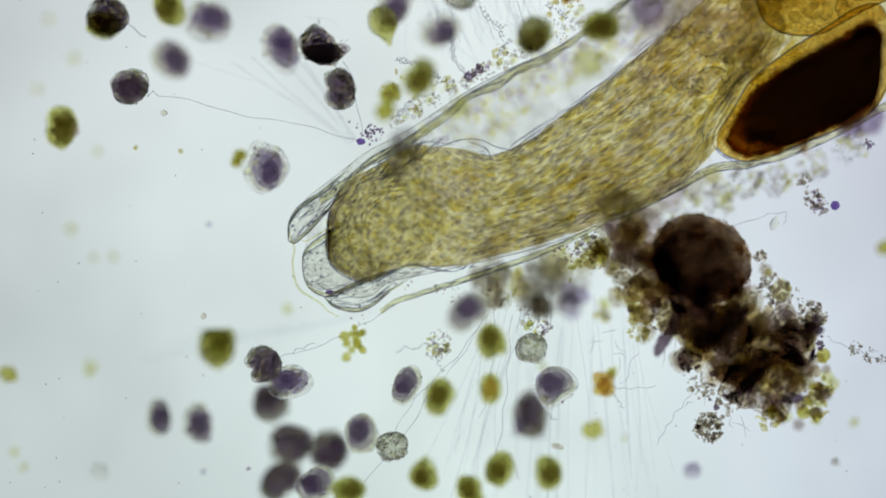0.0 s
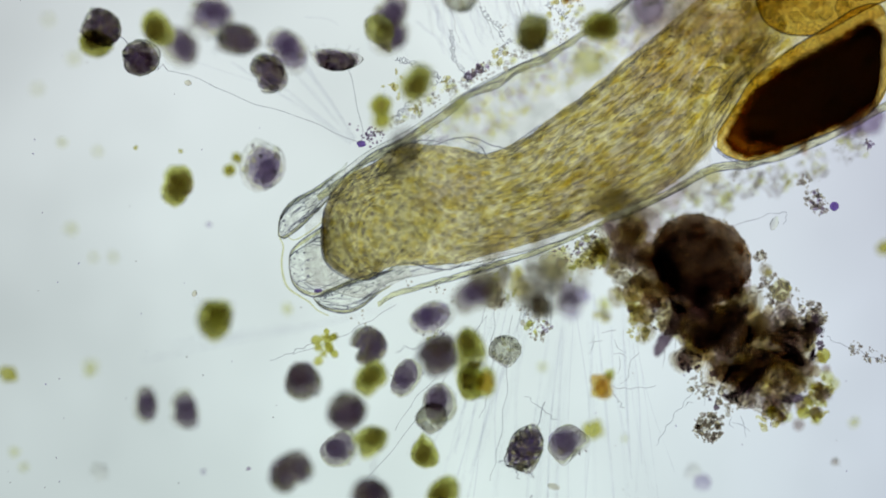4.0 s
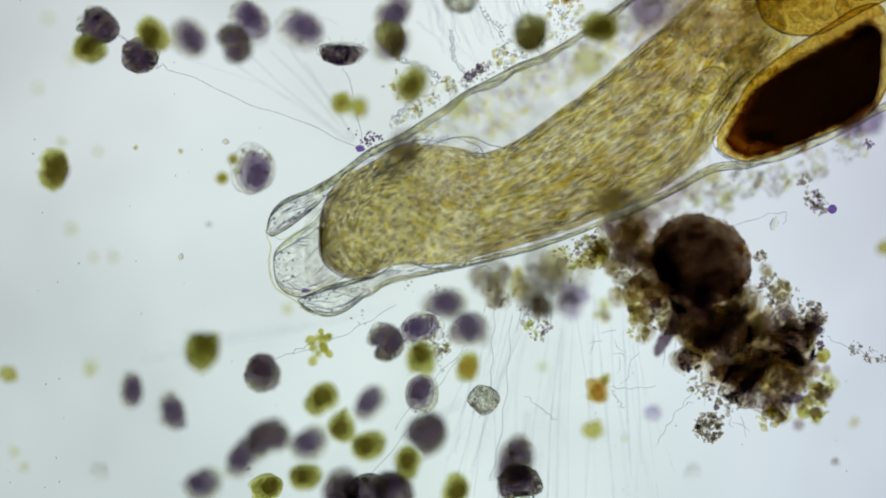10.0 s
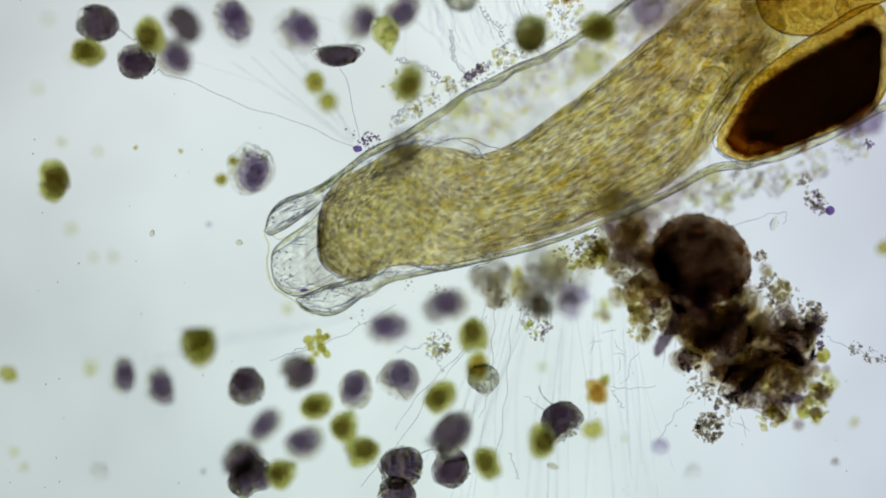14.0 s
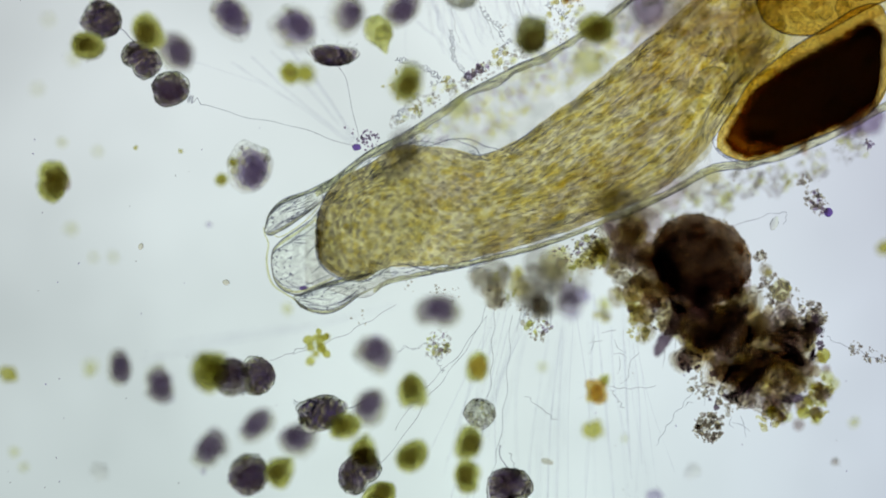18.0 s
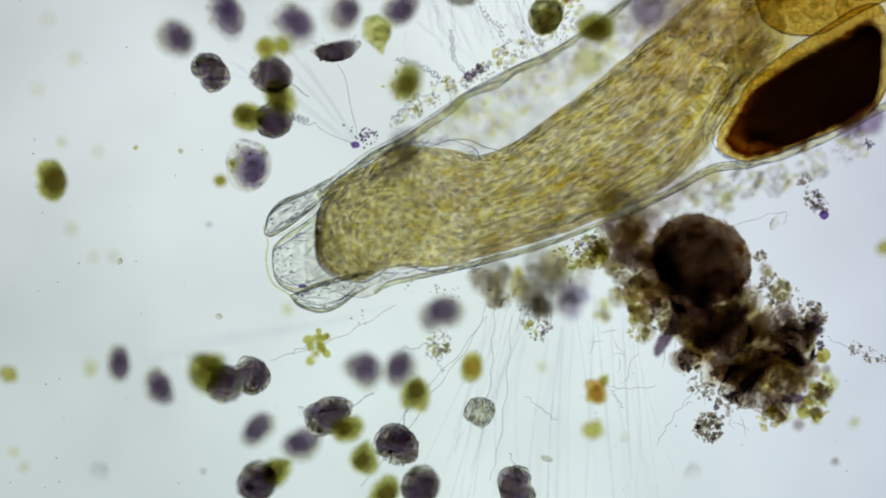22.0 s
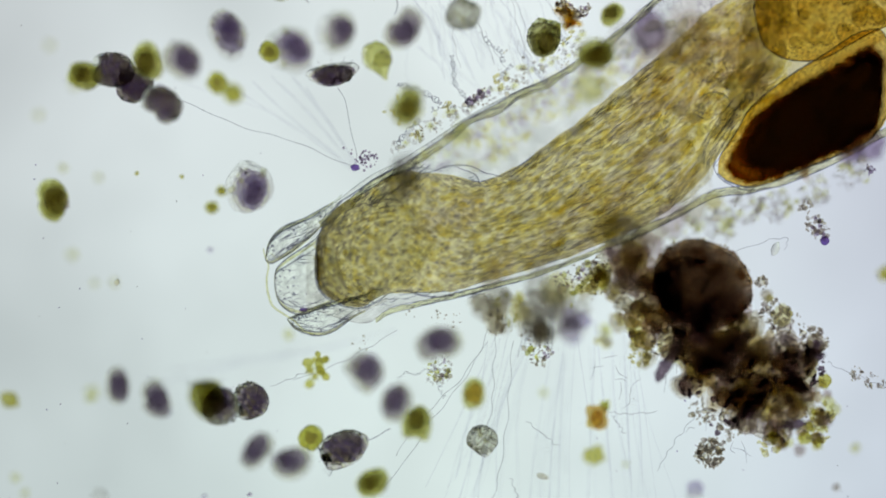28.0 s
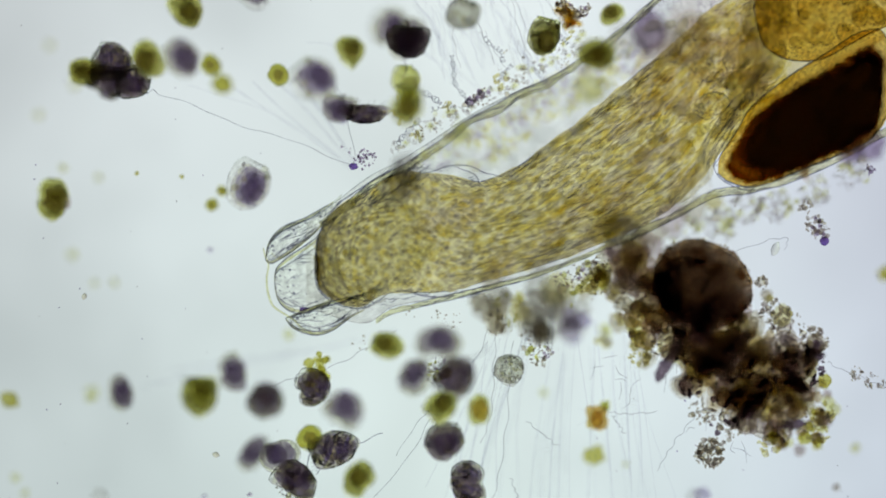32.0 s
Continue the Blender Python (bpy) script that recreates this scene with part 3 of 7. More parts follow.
upper_sac = part("golden_sac", s, SAC, animal, "golden-yellow sac above the gut")
# the sac's rim darkening from bent light, put in as tubes
s = Shape()
s.tube(line([(1330, -70), (1334, -20), (1348, 30), (1372, 52), (1402, 62), (1452, 60), (1506, 32), (1550, 8), (1600, -8)], 70), 1.8 * U, taper=0.3)
s.tube(line([(1362, 64), (1354, 82), (1338, 98)], 20), 1.6 * U, taper=0.5)
part("sac_outline", s, LINE, upper_sac, "dark outline of the golden sac")
for i in range(60):
    u, v, r = hind.uniform(1345, 1568), hind.uniform(-60, 50), hind.uniform(8, 19)
    if v > 44 - abs(u - 1420) * 0.36:
        continue
    s = Shape()
    s.blob(at(u, v, hind.uniform(-0.1, 0.3)), (r * U, r * U * hind.uniform(0.6, 0.9), r * U * 0.6), 3, 0.35, 1.1, spin(hind.uniform(0, 3)), u)
    part("yolk_grain", s, YOLK, upper_sac, "golden yolk grain")

# the cuticle: a clear sheath with fibrous walls
hinge = at(1010, 72)
CUT_UP = [(556, 338), (600, 306), (650, 268), (704, 240), (760, 205), (828, 160), (900, 122), (960, 96), (1020, 64), (1070, 30), (1120, -10), (1190, -70)]
CUT_LO = [(590, 556), (640, 528), (690, 500), (750, 487), (810, 474), (870, 460), (930, 446), (1000, 424), (1070, 396), (1130, 374), (1200, 338), (1262, 306), (1330, 296), (1400, 277), (1480, 242), (1560, 200), (1640, 160)]
s = Shape()
s.loft([(540, 352)] + CUT_UP[1:], [(540, 500)] + CUT_LO[1:12], 0.5, 60, 28, z=0.0, cap=False)
part("sheath", s, CUTICLE, animal, "clear water-filled sheath round the body")


for material, label in ((VEIL, "faint lilac mottling in the sheath"), (CREAM, "faint cream mottling in the sheath")):
    s = Shape()
    for i in range(210):
        k, m = rng.random(), rng.random()
        p = Vector((700, 246)).lerp(Vector((1090, 20)), k).lerp(Vector((850, 258)).lerp(Vector((1150, 60)), k), m)
        s.blob(at(p.x, p.y, rng.uniform(0.2, 0.8)), (rng.uniform(4, 10) * U, rng.uniform(3, 7) * U, 0.03), 2, 0.4, 1.3, spin(rng.uniform(0, 3)), i)
    part("sheath_mottle", s, material, animal, label)["kind"] = "stuff"


def band(edge, width, n=90, z=0.0, origin=(0, 0, 0), curls=60, seed=1, ends=0.6, wavy=1.0):
    """A strip of cuticle wall along an outline, its two dark borders and the fine folds in it."""
    fine = smooth(edge, 46)
    wave = [wavy * noise.noise(Vector((i * 0.37, seed * 3.3, 0))) for i in range(46)]
    edge = [(p.x + 2.2 * k, p.y + 3.2 * k) for p, k in zip(fine, wave)]
    inner = [(p[0] + width[0] * (1 + 0.5 * k), p[1] + width[1] * (1 + 0.55 * wave[(i * 7) % 46])) for i, (p, k) in enumerate(zip(edge, wave))]
    w, b = Shape(origin), Shape(origin)
    n *= 2
    w.loft(edge, inner, 0.5, n, 12, z=z)
    # dark tubes stand in for the light bent away at both borders
    b.tube(line(edge, n, z), 1.5 * U, taper=ends)
    b.tube(line(inner, n, z), 1.2 * U, taper=ends)
    r = random.Random(seed)
    a, c = smooth(edge, 200), smooth(inner, 200)
    for _ in range(curls):
        i, k = r.randint(0, 188), r.uniform(0.1, 0.9)
        b.tube([at(*a[i + j].lerp(c[i + j], k + 0.1 * math.sin(j * 0.5 + k * 9)), z) for j in range(0, 11)], r.uniform(0.4, 0.75) * U, 4, 0.8)
    return w, b


w, b = band(CUT_UP, (5, 13), origin=hinge, curls=170, seed=2)
upper_wall = part("upper_wall", w, WALL, animal, "fibrous yellowish upper wall of the cuticle")
part("wall_fold", b, CREASE, upper_wall, "dark folded borders of the upper wall")
flap = at(1090, 388)
w, b = band([(660, 516)] + CUT_LO[2:9], (-1, -9), origin=flap, curls=90, seed=4, ends=0.9, wavy=0.35)
front_wall = part("front_wall", w, WALL, animal, "fibrous front part of the lower wall of the cuticle")
part("wall_fold", b, CREASE, front_wall, "dark folded borders of the front wall")
w, b = band(CUT_LO[8:], (-2, -13), curls=90, seed=5, wavy=0.5)
lower_wall = part("lower_wall", w, WALL, animal, "fibrous lower wall of the cuticle")
part("wall_fold", b, CREASE, lower_wall, "dark folded borders of the lower wall")
# clear lobes round the mouth
LOBES = []


def lobe(name, upper, lower, label, wrinkles, seed):
    o = at(480, 420)
    s = Shape(o)
    s.loft(upper, lower, 0.55, 40, 24, rough=0.02)
    body = part(name, s, LOBE, animal, label)
    # the lobe's dark refracting rim is drawn as tubes, with real wrinkles after it
    s = Shape(o)
    s.tube(line(upper[:-1], 50, 0.02), 1.7 * U, taper=0.4)
    s.tube(line(lower[:-1], 50, 0.02), 1.7 * U, taper=0.4)
    r = random.Random(seed)
    up, lo = smooth(upper, 60), smooth(lower, 60)
    s.tube([at(*p.lerp(q, 0.13), 0.02) for p, q in zip(smooth(upper, 50)[3:-6], smooth(lower, 50)[3:-6])], 1.1 * U, taper=0.5)
    s.tube([at(*p.lerp(q, 0.88), 0.02) for p, q in zip(smooth(upper, 50)[3:-6], smooth(lower, 50)[3:-6])], 1.1 * U, taper=0.5)
    for _ in range(int(wrinkles * 1.9)):
        i, k = r.randint(3, 40), r.choice((r.uniform(0.03, 0.24), r.uniform(0.05, 0.95), r.uniform(0.76, 0.97)))
        s.tube([at(*up[i + j].lerp(lo[i + j], k + 0.05 * math.sin(j * 0.3 + k * 20)), 0.02) for j in range(r.randint(6, 16))], r.uniform(0.4, 0.95) * U, 5, 0.7)
    for _ in range(14):
        i, k = r.randint(8, 50), r.uniform(0.15, 0.85)
        q = up[i].lerp(lo[i], k)
        s.blob(at(q.x, q.y, 0), (r.uniform(1.5, 3.4) * U, r.uniform(1.2, 2.4) * U, 0.02), 1, 0.3, 1, spin(r.uniform(0, 3)), k)
    w = Shape(o)
    for k in (0.05, 0.95):
        w.tube([at(*p.lerp(q, k), 0.0) for p, q in zip(smooth(upper, 50)[1:-6], smooth(lower, 50)[1:-6])], 2.6 * U, 6, 0.5)
    part("lobe_rim", w, WALL, body, "thick yellowish rim of the lobe")
    part("lobe_outline", s, LINE, body, "dark outline and wrinkles of the lobe")
    LOBES.append(body)


lobe("upper_lobe", [(469, 410), (478, 378), (502, 354), (545, 338), (585, 318), (610, 302)], [(469, 410), (480, 416), (506, 404), (530, 388), (558, 368), (600, 330)], "clear wrinkled upper lobe", 60, 3)
lobe("middle_lobe", [(480, 472), (483, 446), (499, 428), (525, 410), (548, 394), (568, 374)], [(480, 472), (487, 501), (506, 519), (532, 524), (578, 506), (612, 488)], "clear rounded mouth chamber", 26, 5)
lobe("lower_lobe", [(524, 530), (544, 521), (580, 506), (618, 496), (655, 488), (690, 470)], [(524, 530), (540, 548), (574, 559), (606, 552), (640, 528), (702, 499)], "clear wrinkled lower lobe", 54, 7)
s = Shape(at(480, 420))
s.tube(line([(467, 406), (470, 420), (476, 436), (473, 460), (475, 484), (484, 508), (506, 524), (522, 534), (536, 548), (556, 558)], 70), 2.2 * U, taper=0.5)
s.tube(line([(480, 414), (494, 424), (516, 414), (545, 392), (572, 362)], 40), 1.3 * U, taper=0.5)
LOBES.append(part("mouth_rim", s, WALL, animal, "thin yellowish rim of the mouth"))
s = Shape(at(480, 420))
s.blob(at(538, 514, 0.05), (8 * U, 3.5 * U, 0.03), 1, 0.2, 1, spin(0.1), 2)
LOBES.append(part("dark_spot", s, INK, animal, "small dark violet spot at the mouth"))


# ---- bell animalcules: each on its own, with membrane, cytoplasm, lip, vacuoles and grains ----
def revolve(shape, profile, n=28, rough=0.06, seed=0.0, squash=1.0, crumple=0.0, ring=28):
    """A rounded body turned round its long axis, with uneven, slightly crumpled sides."""
    prof = smooth(profile, n)
    base = len(shape.v)
    for p in prof:
        for j in range(ring):
            t = j * math.tau / ring
            q = Vector((p.x * math.cos(t), p.y, p.x * math.sin(t) * squash))
            k = 1 + rough * (noise.noise(q * 1.1 + Vector((seed, -seed, seed))) + 0.35 * noise.noise(q * 3.0 + Vector((seed, seed, -seed)))) + crumple * noise.noise(q * 7.0 + Vector((-seed, seed, seed)))
            shape.v.append(q * k)
    for i in range(n - 1):
        for j in range(ring):
            a = base + i * ring
            shape.f.append([a + j, a + ring + j, a + ring + (j + 1) % ring, a + (j + 1) % ring])
    shape.f.append([base + j for j in range(ring)])
    shape.f.append([base + (n - 1) * ring + j for j in range(ring)][::-1])


BELL = [(0.05, -1.06), (0.34, -0.96), (0.74, -0.6), (0.92, -0.08), (0.9, 0.4), (0.78, 0.74), (0.6, 0.9), (0.34, 0.86), (0.05, 0.8)]
ROUND = [(0.05, -1.02), (0.42, -0.92), (0.8, -0.55), (0.94, 0.0), (0.84, 0.5), (0.55, 0.86), (0.3, 0.9), (0.05, 0.82)]
CUP = [(0.05, -0.46), (0.35, -0.42), (0.8, -0.22), (1.06, 0.04), (1.16, 0.2), (1.04, 0.36), (0.7, 0.4), (0.3, 0.36), (0.05, 0.36)]
EGG = [(0.05, -1.08), (0.3, -1.0), (0.66, -0.66), (0.82, -0.05), (0.74, 0.5), (0.48, 0.88), (0.24, 1.0), (0.05, 1.02)]
OVAL = [(0.05, -1.02), (0.34, -0.92), (0.6, -0.5), (0.68, 0.0), (0.6, 0.5), (0.36, 0.88), (0.2, 0.96), (0.05, 0.96)]
POINTED = [(0.04, -1.25), (0.25, -0.95), (0.62, -0.45), (0.82, 0.1), (0.74, 0.55), (0.45, 0.82), (0.2, 0.9), (0.05, 0.9)]
CAP = [(0.05, -0.92), (0.5, -0.86), (0.92, -0.5), (1.06, -0.02), (1.04, 0.34), (0.84, 0.52), (0.5, 0.46), (0.05, 0.36)]


def animalcule(label, profile, skin, plasm, core, size, offset, seed, grains=30, beads=4, notch=(), bend=0.0, girth=(1, 1), lip=True, cilia=0, stalk=False, cores=1.0, folds=0, middle=None, crumple=0.0):
    """notch: (direction in degrees, depth, width in degrees) of each dent; bend: how far the body curves to one side; girth: its two widths."""
    r = random.Random(seed)
    ob = tagged(new("bell_animalcule"), label, "ciliate", "bell animalcules on stalks")
    flat = 0.4 if profile is CUP else 1

    def bent(s):
        for i, p in enumerate(s.v):
            a, k = math.degrees(math.atan2(p.y, p.x)), 1.0
            for way, depth, wide in notch:
                k *= 1 - depth * math.exp(-(((a - way + 180) % 360 - 180) / wide) ** 2)
            x, y = p.x * k, p.y * k
            s.v[i] = Vector(((x + bend * (y * y - 0.3)) * girth[0], y * girth[1], p.z * (0.5 + 0.5 * k)))
        return s

    def hull(name, scale, rough, turn, squash, shift, material, parent, text=""):
        s = Shape()
        revolve(s, [(p[0] * scale, p[1] * scale) for p in profile], 30, rough, turn, squash, crumple)
        s.v = [v + Vector(offset) * shift for v in s.v]
        return part(name, bent(s), material, parent, text)

    hull("membrane", 1.0, 0.14, seed, 0.85, 0, skin, ob, "clear outer membrane")
    inside = hull("cytoplasm", size, 0.2, seed + 0.4, 0.8, 1.0, plasm, ob)
    if middle:
        for scale, rough, shift in ((0.94, 0.2, 1.3), (0.80, 0.3, 2.4), (0.60, 0.4, 3.4)) if crumple else ((0.9, 0.2, 1.3), (0.7, 0.3, 2.0), (0.46, 0.4, 2.6)):
            hull("endoplasm", size * scale, rough, seed + 5 * scale, 0.75, shift, middle, inside)
    if core:
        s = Shape()
        s.blob(Vector(offset) * 3.0, (0.46 * size * cores, 0.54 * flat * size * cores, 0.4 * size), 3, 0.3, 1.1, spin(r.uniform(0, 3)), seed)
        part("nucleus", bent(s), core, inside)
    if lip:
        s = Shape()
        y, w = max(p[1] for p in profile) - 0.06, [p[0] for p in profile if p[1] > 0.3]
        w = sorted(w)[-2] * 0.92
        s.tube([Vector((w * math.cos(j * math.tau / 24), y + 0.05 * math.sin(j * 1.3 + seed), 0.8 * w * math.sin(j * math.tau / 24))) for j in range(23)], 0.045, 6)
        part("lip", bent(s), skin if skin is not SKIN else FAINT, ob)
    for i in range(beads):
        s = Shape()
        a, q, k = r.uniform(0, 6.28), r.uniform(0.25, 0.82), r.uniform(0.07, 0.17)
        s.blob(Vector((q * math.cos(a), q * math.sin(a) * flat, r.uniform(0.1, 0.45))), (k, k * r.uniform(0.6, 1), k), 2, 0.3, 1.2, spin(a), i)
        part("food_vacuole", bent(s), BEAD, inside)
    s = Shape()
    for i in range(grains):
        a, q = r.uniform(0, 6.28), math.sqrt(r.uniform(0.08, 1)) * 0.9
        k = r.uniform(0.025, 0.085)
        s.blob(Vector((q * math.cos(a) * 0.92, q * math.sin(a) * flat, r.uniform(-0.1, 0.5))), (k, k * r.uniform(0.5, 1), 0.04), 1, 0.5, 1.3, spin(a), i)
    if grains:
        part("granule", bent(s), GRAIN, inside)["kind"] = "stuff"
    if folds:
        s = Shape()
        for i in range(folds):
            a, q, w = r.uniform(0, 6.28), r.uniform(0.55, 0.95), r.uniform(0.3, 1.0)
            if i % 2:
                c, q, w = Vector((q * math.cos(a) * 0.85, q * math.sin(a) * 0.85 * flat, 0.62 * math.sqrt(max(0.05, 1 - q * q)))), r.uniform(0.05, 0.15), r.uniform(2.5, 5.5)
                s.tube([c + Vector((q * math.cos(a + w * k / 9), q * 0.8 * math.sin(a + w * k / 9), 0)) for k in range(10)], r.uniform(0.010, 0.020), 4, 0.5)
                continue
            s.tube([Vector((q * math.cos(a + w * k / 8) * 0.93, q * flat * math.sin(a + w * k / 8) * (1 + 0.06 * math.sin(k * 1.7 + i)), 0.62 * math.sqrt(max(0.05, 1 - q * q)))) for k in range(9)], r.uniform(0.010, 0.024), 4, 0.6)
        part("fold", bent(s), CREASE, ob)["kind"] = "stuff"
    if crumple:
        s = Shape()
        for i in range(110):
            a, q, k = r.uniform(0, 6.28), 1 - 0.5 * r.random() ** 2, r.uniform(0.03, 0.085)
            s.blob(Vector((0.93 * q * math.cos(a), 0.93 * q * math.sin(a) * flat, 0.6 * math.sqrt(max(0.0, 1 - q * q)))), (k, k * r.uniform(0.6, 1), k), 1, 0.3, 1.2, spin(a), i)
        part("alveoli", bent(s), GRANULE, ob, "tiny clear grains under the membrane")["kind"] = "stuff"
    if folds and profile is not CUP:
        for i in range(folds // 4):
            s = Shape()
            a, q = r.uniform(0, 6.28), r.uniform(0.72, 0.88)
            s.blob(Vector((q * 0.95 * math.cos(a), q * math.sin(a), r.uniform(-0.1, 0.3))), (r.uniform(0.1, 0.2), r.uniform(0.08, 0.15), 0.1), 2, 0.25, 1, spin(a + 1.57), i)
            part("blister", bent(s), LENS, ob, "clear blister on the membrane")
    if cilia:
        s = Shape()
        for i in range(cilia):
            a = i * math.tau / cilia
            p = Vector((0.85 * math.cos(a), 0.8 * (profile is not CUP) + 0.42 * (profile is CUP), 0.7 * math.sin(a)))
            s.tube([p + Vector((0.12 * math.cos(a) * k, 0.09 * k + 0.03 * math.sin(i * 2.1 + k), 0.1 * math.sin(a) * k)) for k in range(3)], 0.009, 4, 0.0)
        part("cilia", bent(s), FINE, ob)["kind"] = "stuff"
    if stalk:
        s = Shape()
        y0 = min(p[1] for p in profile)
        s.tube([Vector((0.1 * math.sin(k * 0.9 + seed), y0 - 0.22 * k, 0.05 * math.cos(k))) for k in range(6)], 0.03, 5)
        part("stalk", bent(s), FINE, ob, "short thin grey stalk")
    return ob


D1 = animalcule("dark violet-black bell animalcule with a clear grainy lip", BELL, SKIN, OLIVE, None, 0.95, (0.03, -0.07, 0), 1, 60, 12, stalk=True, folds=30, middle=DARK, crumple=0.05)
D2 = animalcule("contracted dark round animalcule with grainy contents", ROUND, SKIN, OLIVE, CORE, 0.96, (-0.03, 0.02, 0), 2, 70, 10, folds=34, middle=DARK, crumple=0.06)
D3 = animalcule("dark kidney-shaped animalcule with a clear folded side", ROUND, SKIN, OLIVE, None, 0.93, (0.07, -0.03, 0), 3, 60, 14, notch=((160, 0.45, 34),), girth=(1.05, 1.12), folds=36, middle=DARK, crumple=0.06)
D4 = animalcule("dark grainy animalcule with cilia on its lip", BELL, SKIN, OLIVE, None, 0.94, (0.0, -0.05, 0), 4, 80, 12, girth=(0.86, 1.1), cilia=26, stalk=True, folds=34, middle=DARK, crumple=0.05)
D5 = animalcule("dark dome-shaped animalcule with a frilled clear mouth", CAP, SKIN, OLIVE, CORE, 0.95, (0.02, -0.06, 0), 24, 60, 14, notch=((80, 0.2, 14), (55, 0.1, 10), (110, 0.1, 10)), stalk=True, folds=34, middle=DARK, crumple=0.06)
D6 = animalcule("dark animalcule with a deep clear cleft in its front", ROUND, SKIN, OLIVE, None, 0.94, (-0.02, -0.08, 0), 25, 60, 14, notch=((95, 0.55, 18), (40, 0.1, 25)), girth=(1.05, 0.95), folds=34, middle=DARK, crumple=0.07)
D7 = animalcule("dark half-empty animalcule with a wide clear edge", EGG, SKIN, PALE, CORE, 0.97, (0.08, -0.06, 0), 26, 50, 14, girth=(1.12, 0.92), bend=0.1, folds=30, middle=DARK, crumple=0.05)
V1 = animalcule("violet-grey oval animalcule hanging deep in the water", ROUND, CUTICLE, LILAC, CORE, 0.96, (0.06, -0.05, 0), 5, 14, 2, girth=(0.92, 1.06), cores=1.1, lip=False, middle=HAZE)
V2 = animalcule("violet-grey crescent-shaped animalcule deep in the water", ROUND, CUTICLE, LILAC, CORE, 0.95, (0.08, -0.05, 0), 35, 14, 2, notch=((165, 0.36, 42),), girth=(0.95, 1.1), lip=False, middle=HAZE)
V3 = animalcule("violet-grey animalcule with a pale open front", CAP, CUTICLE, LILAC, CORE, 0.95, (0.02, -0.1, 0), 36, 14, 2, notch=((90, 0.14, 30),), girth=(0.92, 1.02), lip=False, middle=HAZE)
V4 = animalcule("violet-grey tapered animalcule deep in the water", EGG, CUTICLE, LILAC, CORE, 0.95, (0.08, 0.03, 0), 37, 14, 2, bend=0.14, girth=(1.06, 1.0), lip=False, middle=HAZE)
M1 = animalcule("violet-grey animalcule inside a wide clear envelope", EGG, CUTICLE, OLIVE, CORE, 0.86, (0.07, 0.03, 0), 6, 8, 3, girth=(0.95, 1.04), cores=1.1, lip=False, folds=8, middle=HAZE)
M2 = animalcule("violet-grey round animalcule inside a clear envelope", ROUND, CUTICLE, OLIVE, CORE, 0.8, (0.08, -0.06, 0), 66, 8, 3, girth=(0.98, 1.02), lip=False, folds=10, middle=HAZE)
M3 = animalcule("violet-grey animalcule with a wide clear side", EGG, CUTICLE, LILAC, CORE, 0.84, (0.12, 0.04, 0), 67, 8, 3, girth=(1.05, 0.98), lip=False, folds=10, middle=HAZE)
K1 = animalcule("dark violet bean-shaped animalcule deep in the water", OVAL, CUTICLE, LILAC, CORE, 0.95, (0.06, 0, 0), 7, 8, 1, notch=((170, 0.2, 40),), bend=0.14, lip=False, middle=HAZE)
K2 = animalcule("dark violet kidney-shaped animalcule with a pale notch", OVAL, CUTICLE, LILAC, CORE, 0.95, (0.07, -0.03, 0), 38, 8, 1, notch=((160, 0.42, 30),), bend=0.2, girth=(1.15, 1), lip=False, middle=HAZE)
F1 = animalcule("flat dark cup-shaped animalcule open towards the water", CUP, CUTICLE, OLIVE, None, 0.94, (0, -0.02, 0), 8, 60, 9, cilia=10, cores=1.0, folds=38, middle=DARK, crumple=0.05)
G1 = animalcule("olive-green oval animalcule with soft edges", ROUND, GREENSKIN, YELLOW, GREENCORE, 0.94, (0.04, 0.03, 0), 9, 18, 2, girth=(0.9, 1.05), lip=False, middle=GREEN)
G2 = animalcule("olive-green tapered animalcule with a darker middle", EGG, GREENSKIN, YELLOW, GREENCORE, 0.93, (-0.05, 0.0, 0), 10, 22, 2, lip=False, bend=0.14, cores=1.1, middle=GREEN)
G3 = animalcule("olive-green animalcule with a pale hollow side", ROUND, GREENSKIN, YELLOW, GREENCORE, 0.94, (0.07, -0.04, 0), 44, 20, 3, notch=((155, 0.3, 36),), girth=(0.92, 1.08), lip=False, middle=GREEN)
G4 = animalcule("olive-green bell animalcule with a pale open front", BELL, GREENSKIN, YELLOW, GREENCORE, 0.94, (0.02, -0.09, 0), 45, 20, 3, notch=((88, 0.16, 24),), girth=(0.92, 1.0), lip=False, middle=GREEN)
G5 = animalcule("drawn-out olive-green animalcule narrowing to its stalk", POINTED, GREENSKIN, YELLOW, GREENCORE, 0.94, (0.04, 0.03, 0), 46, 20, 2, bend=-0.14, girth=(1.0, 0.98), lip=False, middle=GREEN)
T1 = animalcule("pale olive pointed animalcule with a clear edge", POINTED, GREENSKIN, YELLOW, GREEN, 0.9, (0.08, -0.05, 0), 12, 26, 3)
C1 = animalcule("almost clear round animalcule with pale grains", ROUND, SKIN, PALE, None, 0.94, (0.0, 0.0, 0), 13, 24, 8, notch=((75, 0.14, 22),), girth=(1.0, 0.92), folds=26, crumple=0.06)
C2 = animalcule("half-clear animalcule with pale grains and a dull back", BELL, SKIN, PALE, None, 0.95, (0.05, -0.06, 0), 53, 24, 8, girth=(0.95, 0.98), folds=26, crumple=0.06)
R1 = animalcule("plump orange-brown animalcule near the heap", ROUND, GREENSKIN, YELLOW, AMBER, 0.94, (0.0, 0.0, 0), 14, 8, 1, girth=(0.86, 1.1), lip=False, cores=1.5)
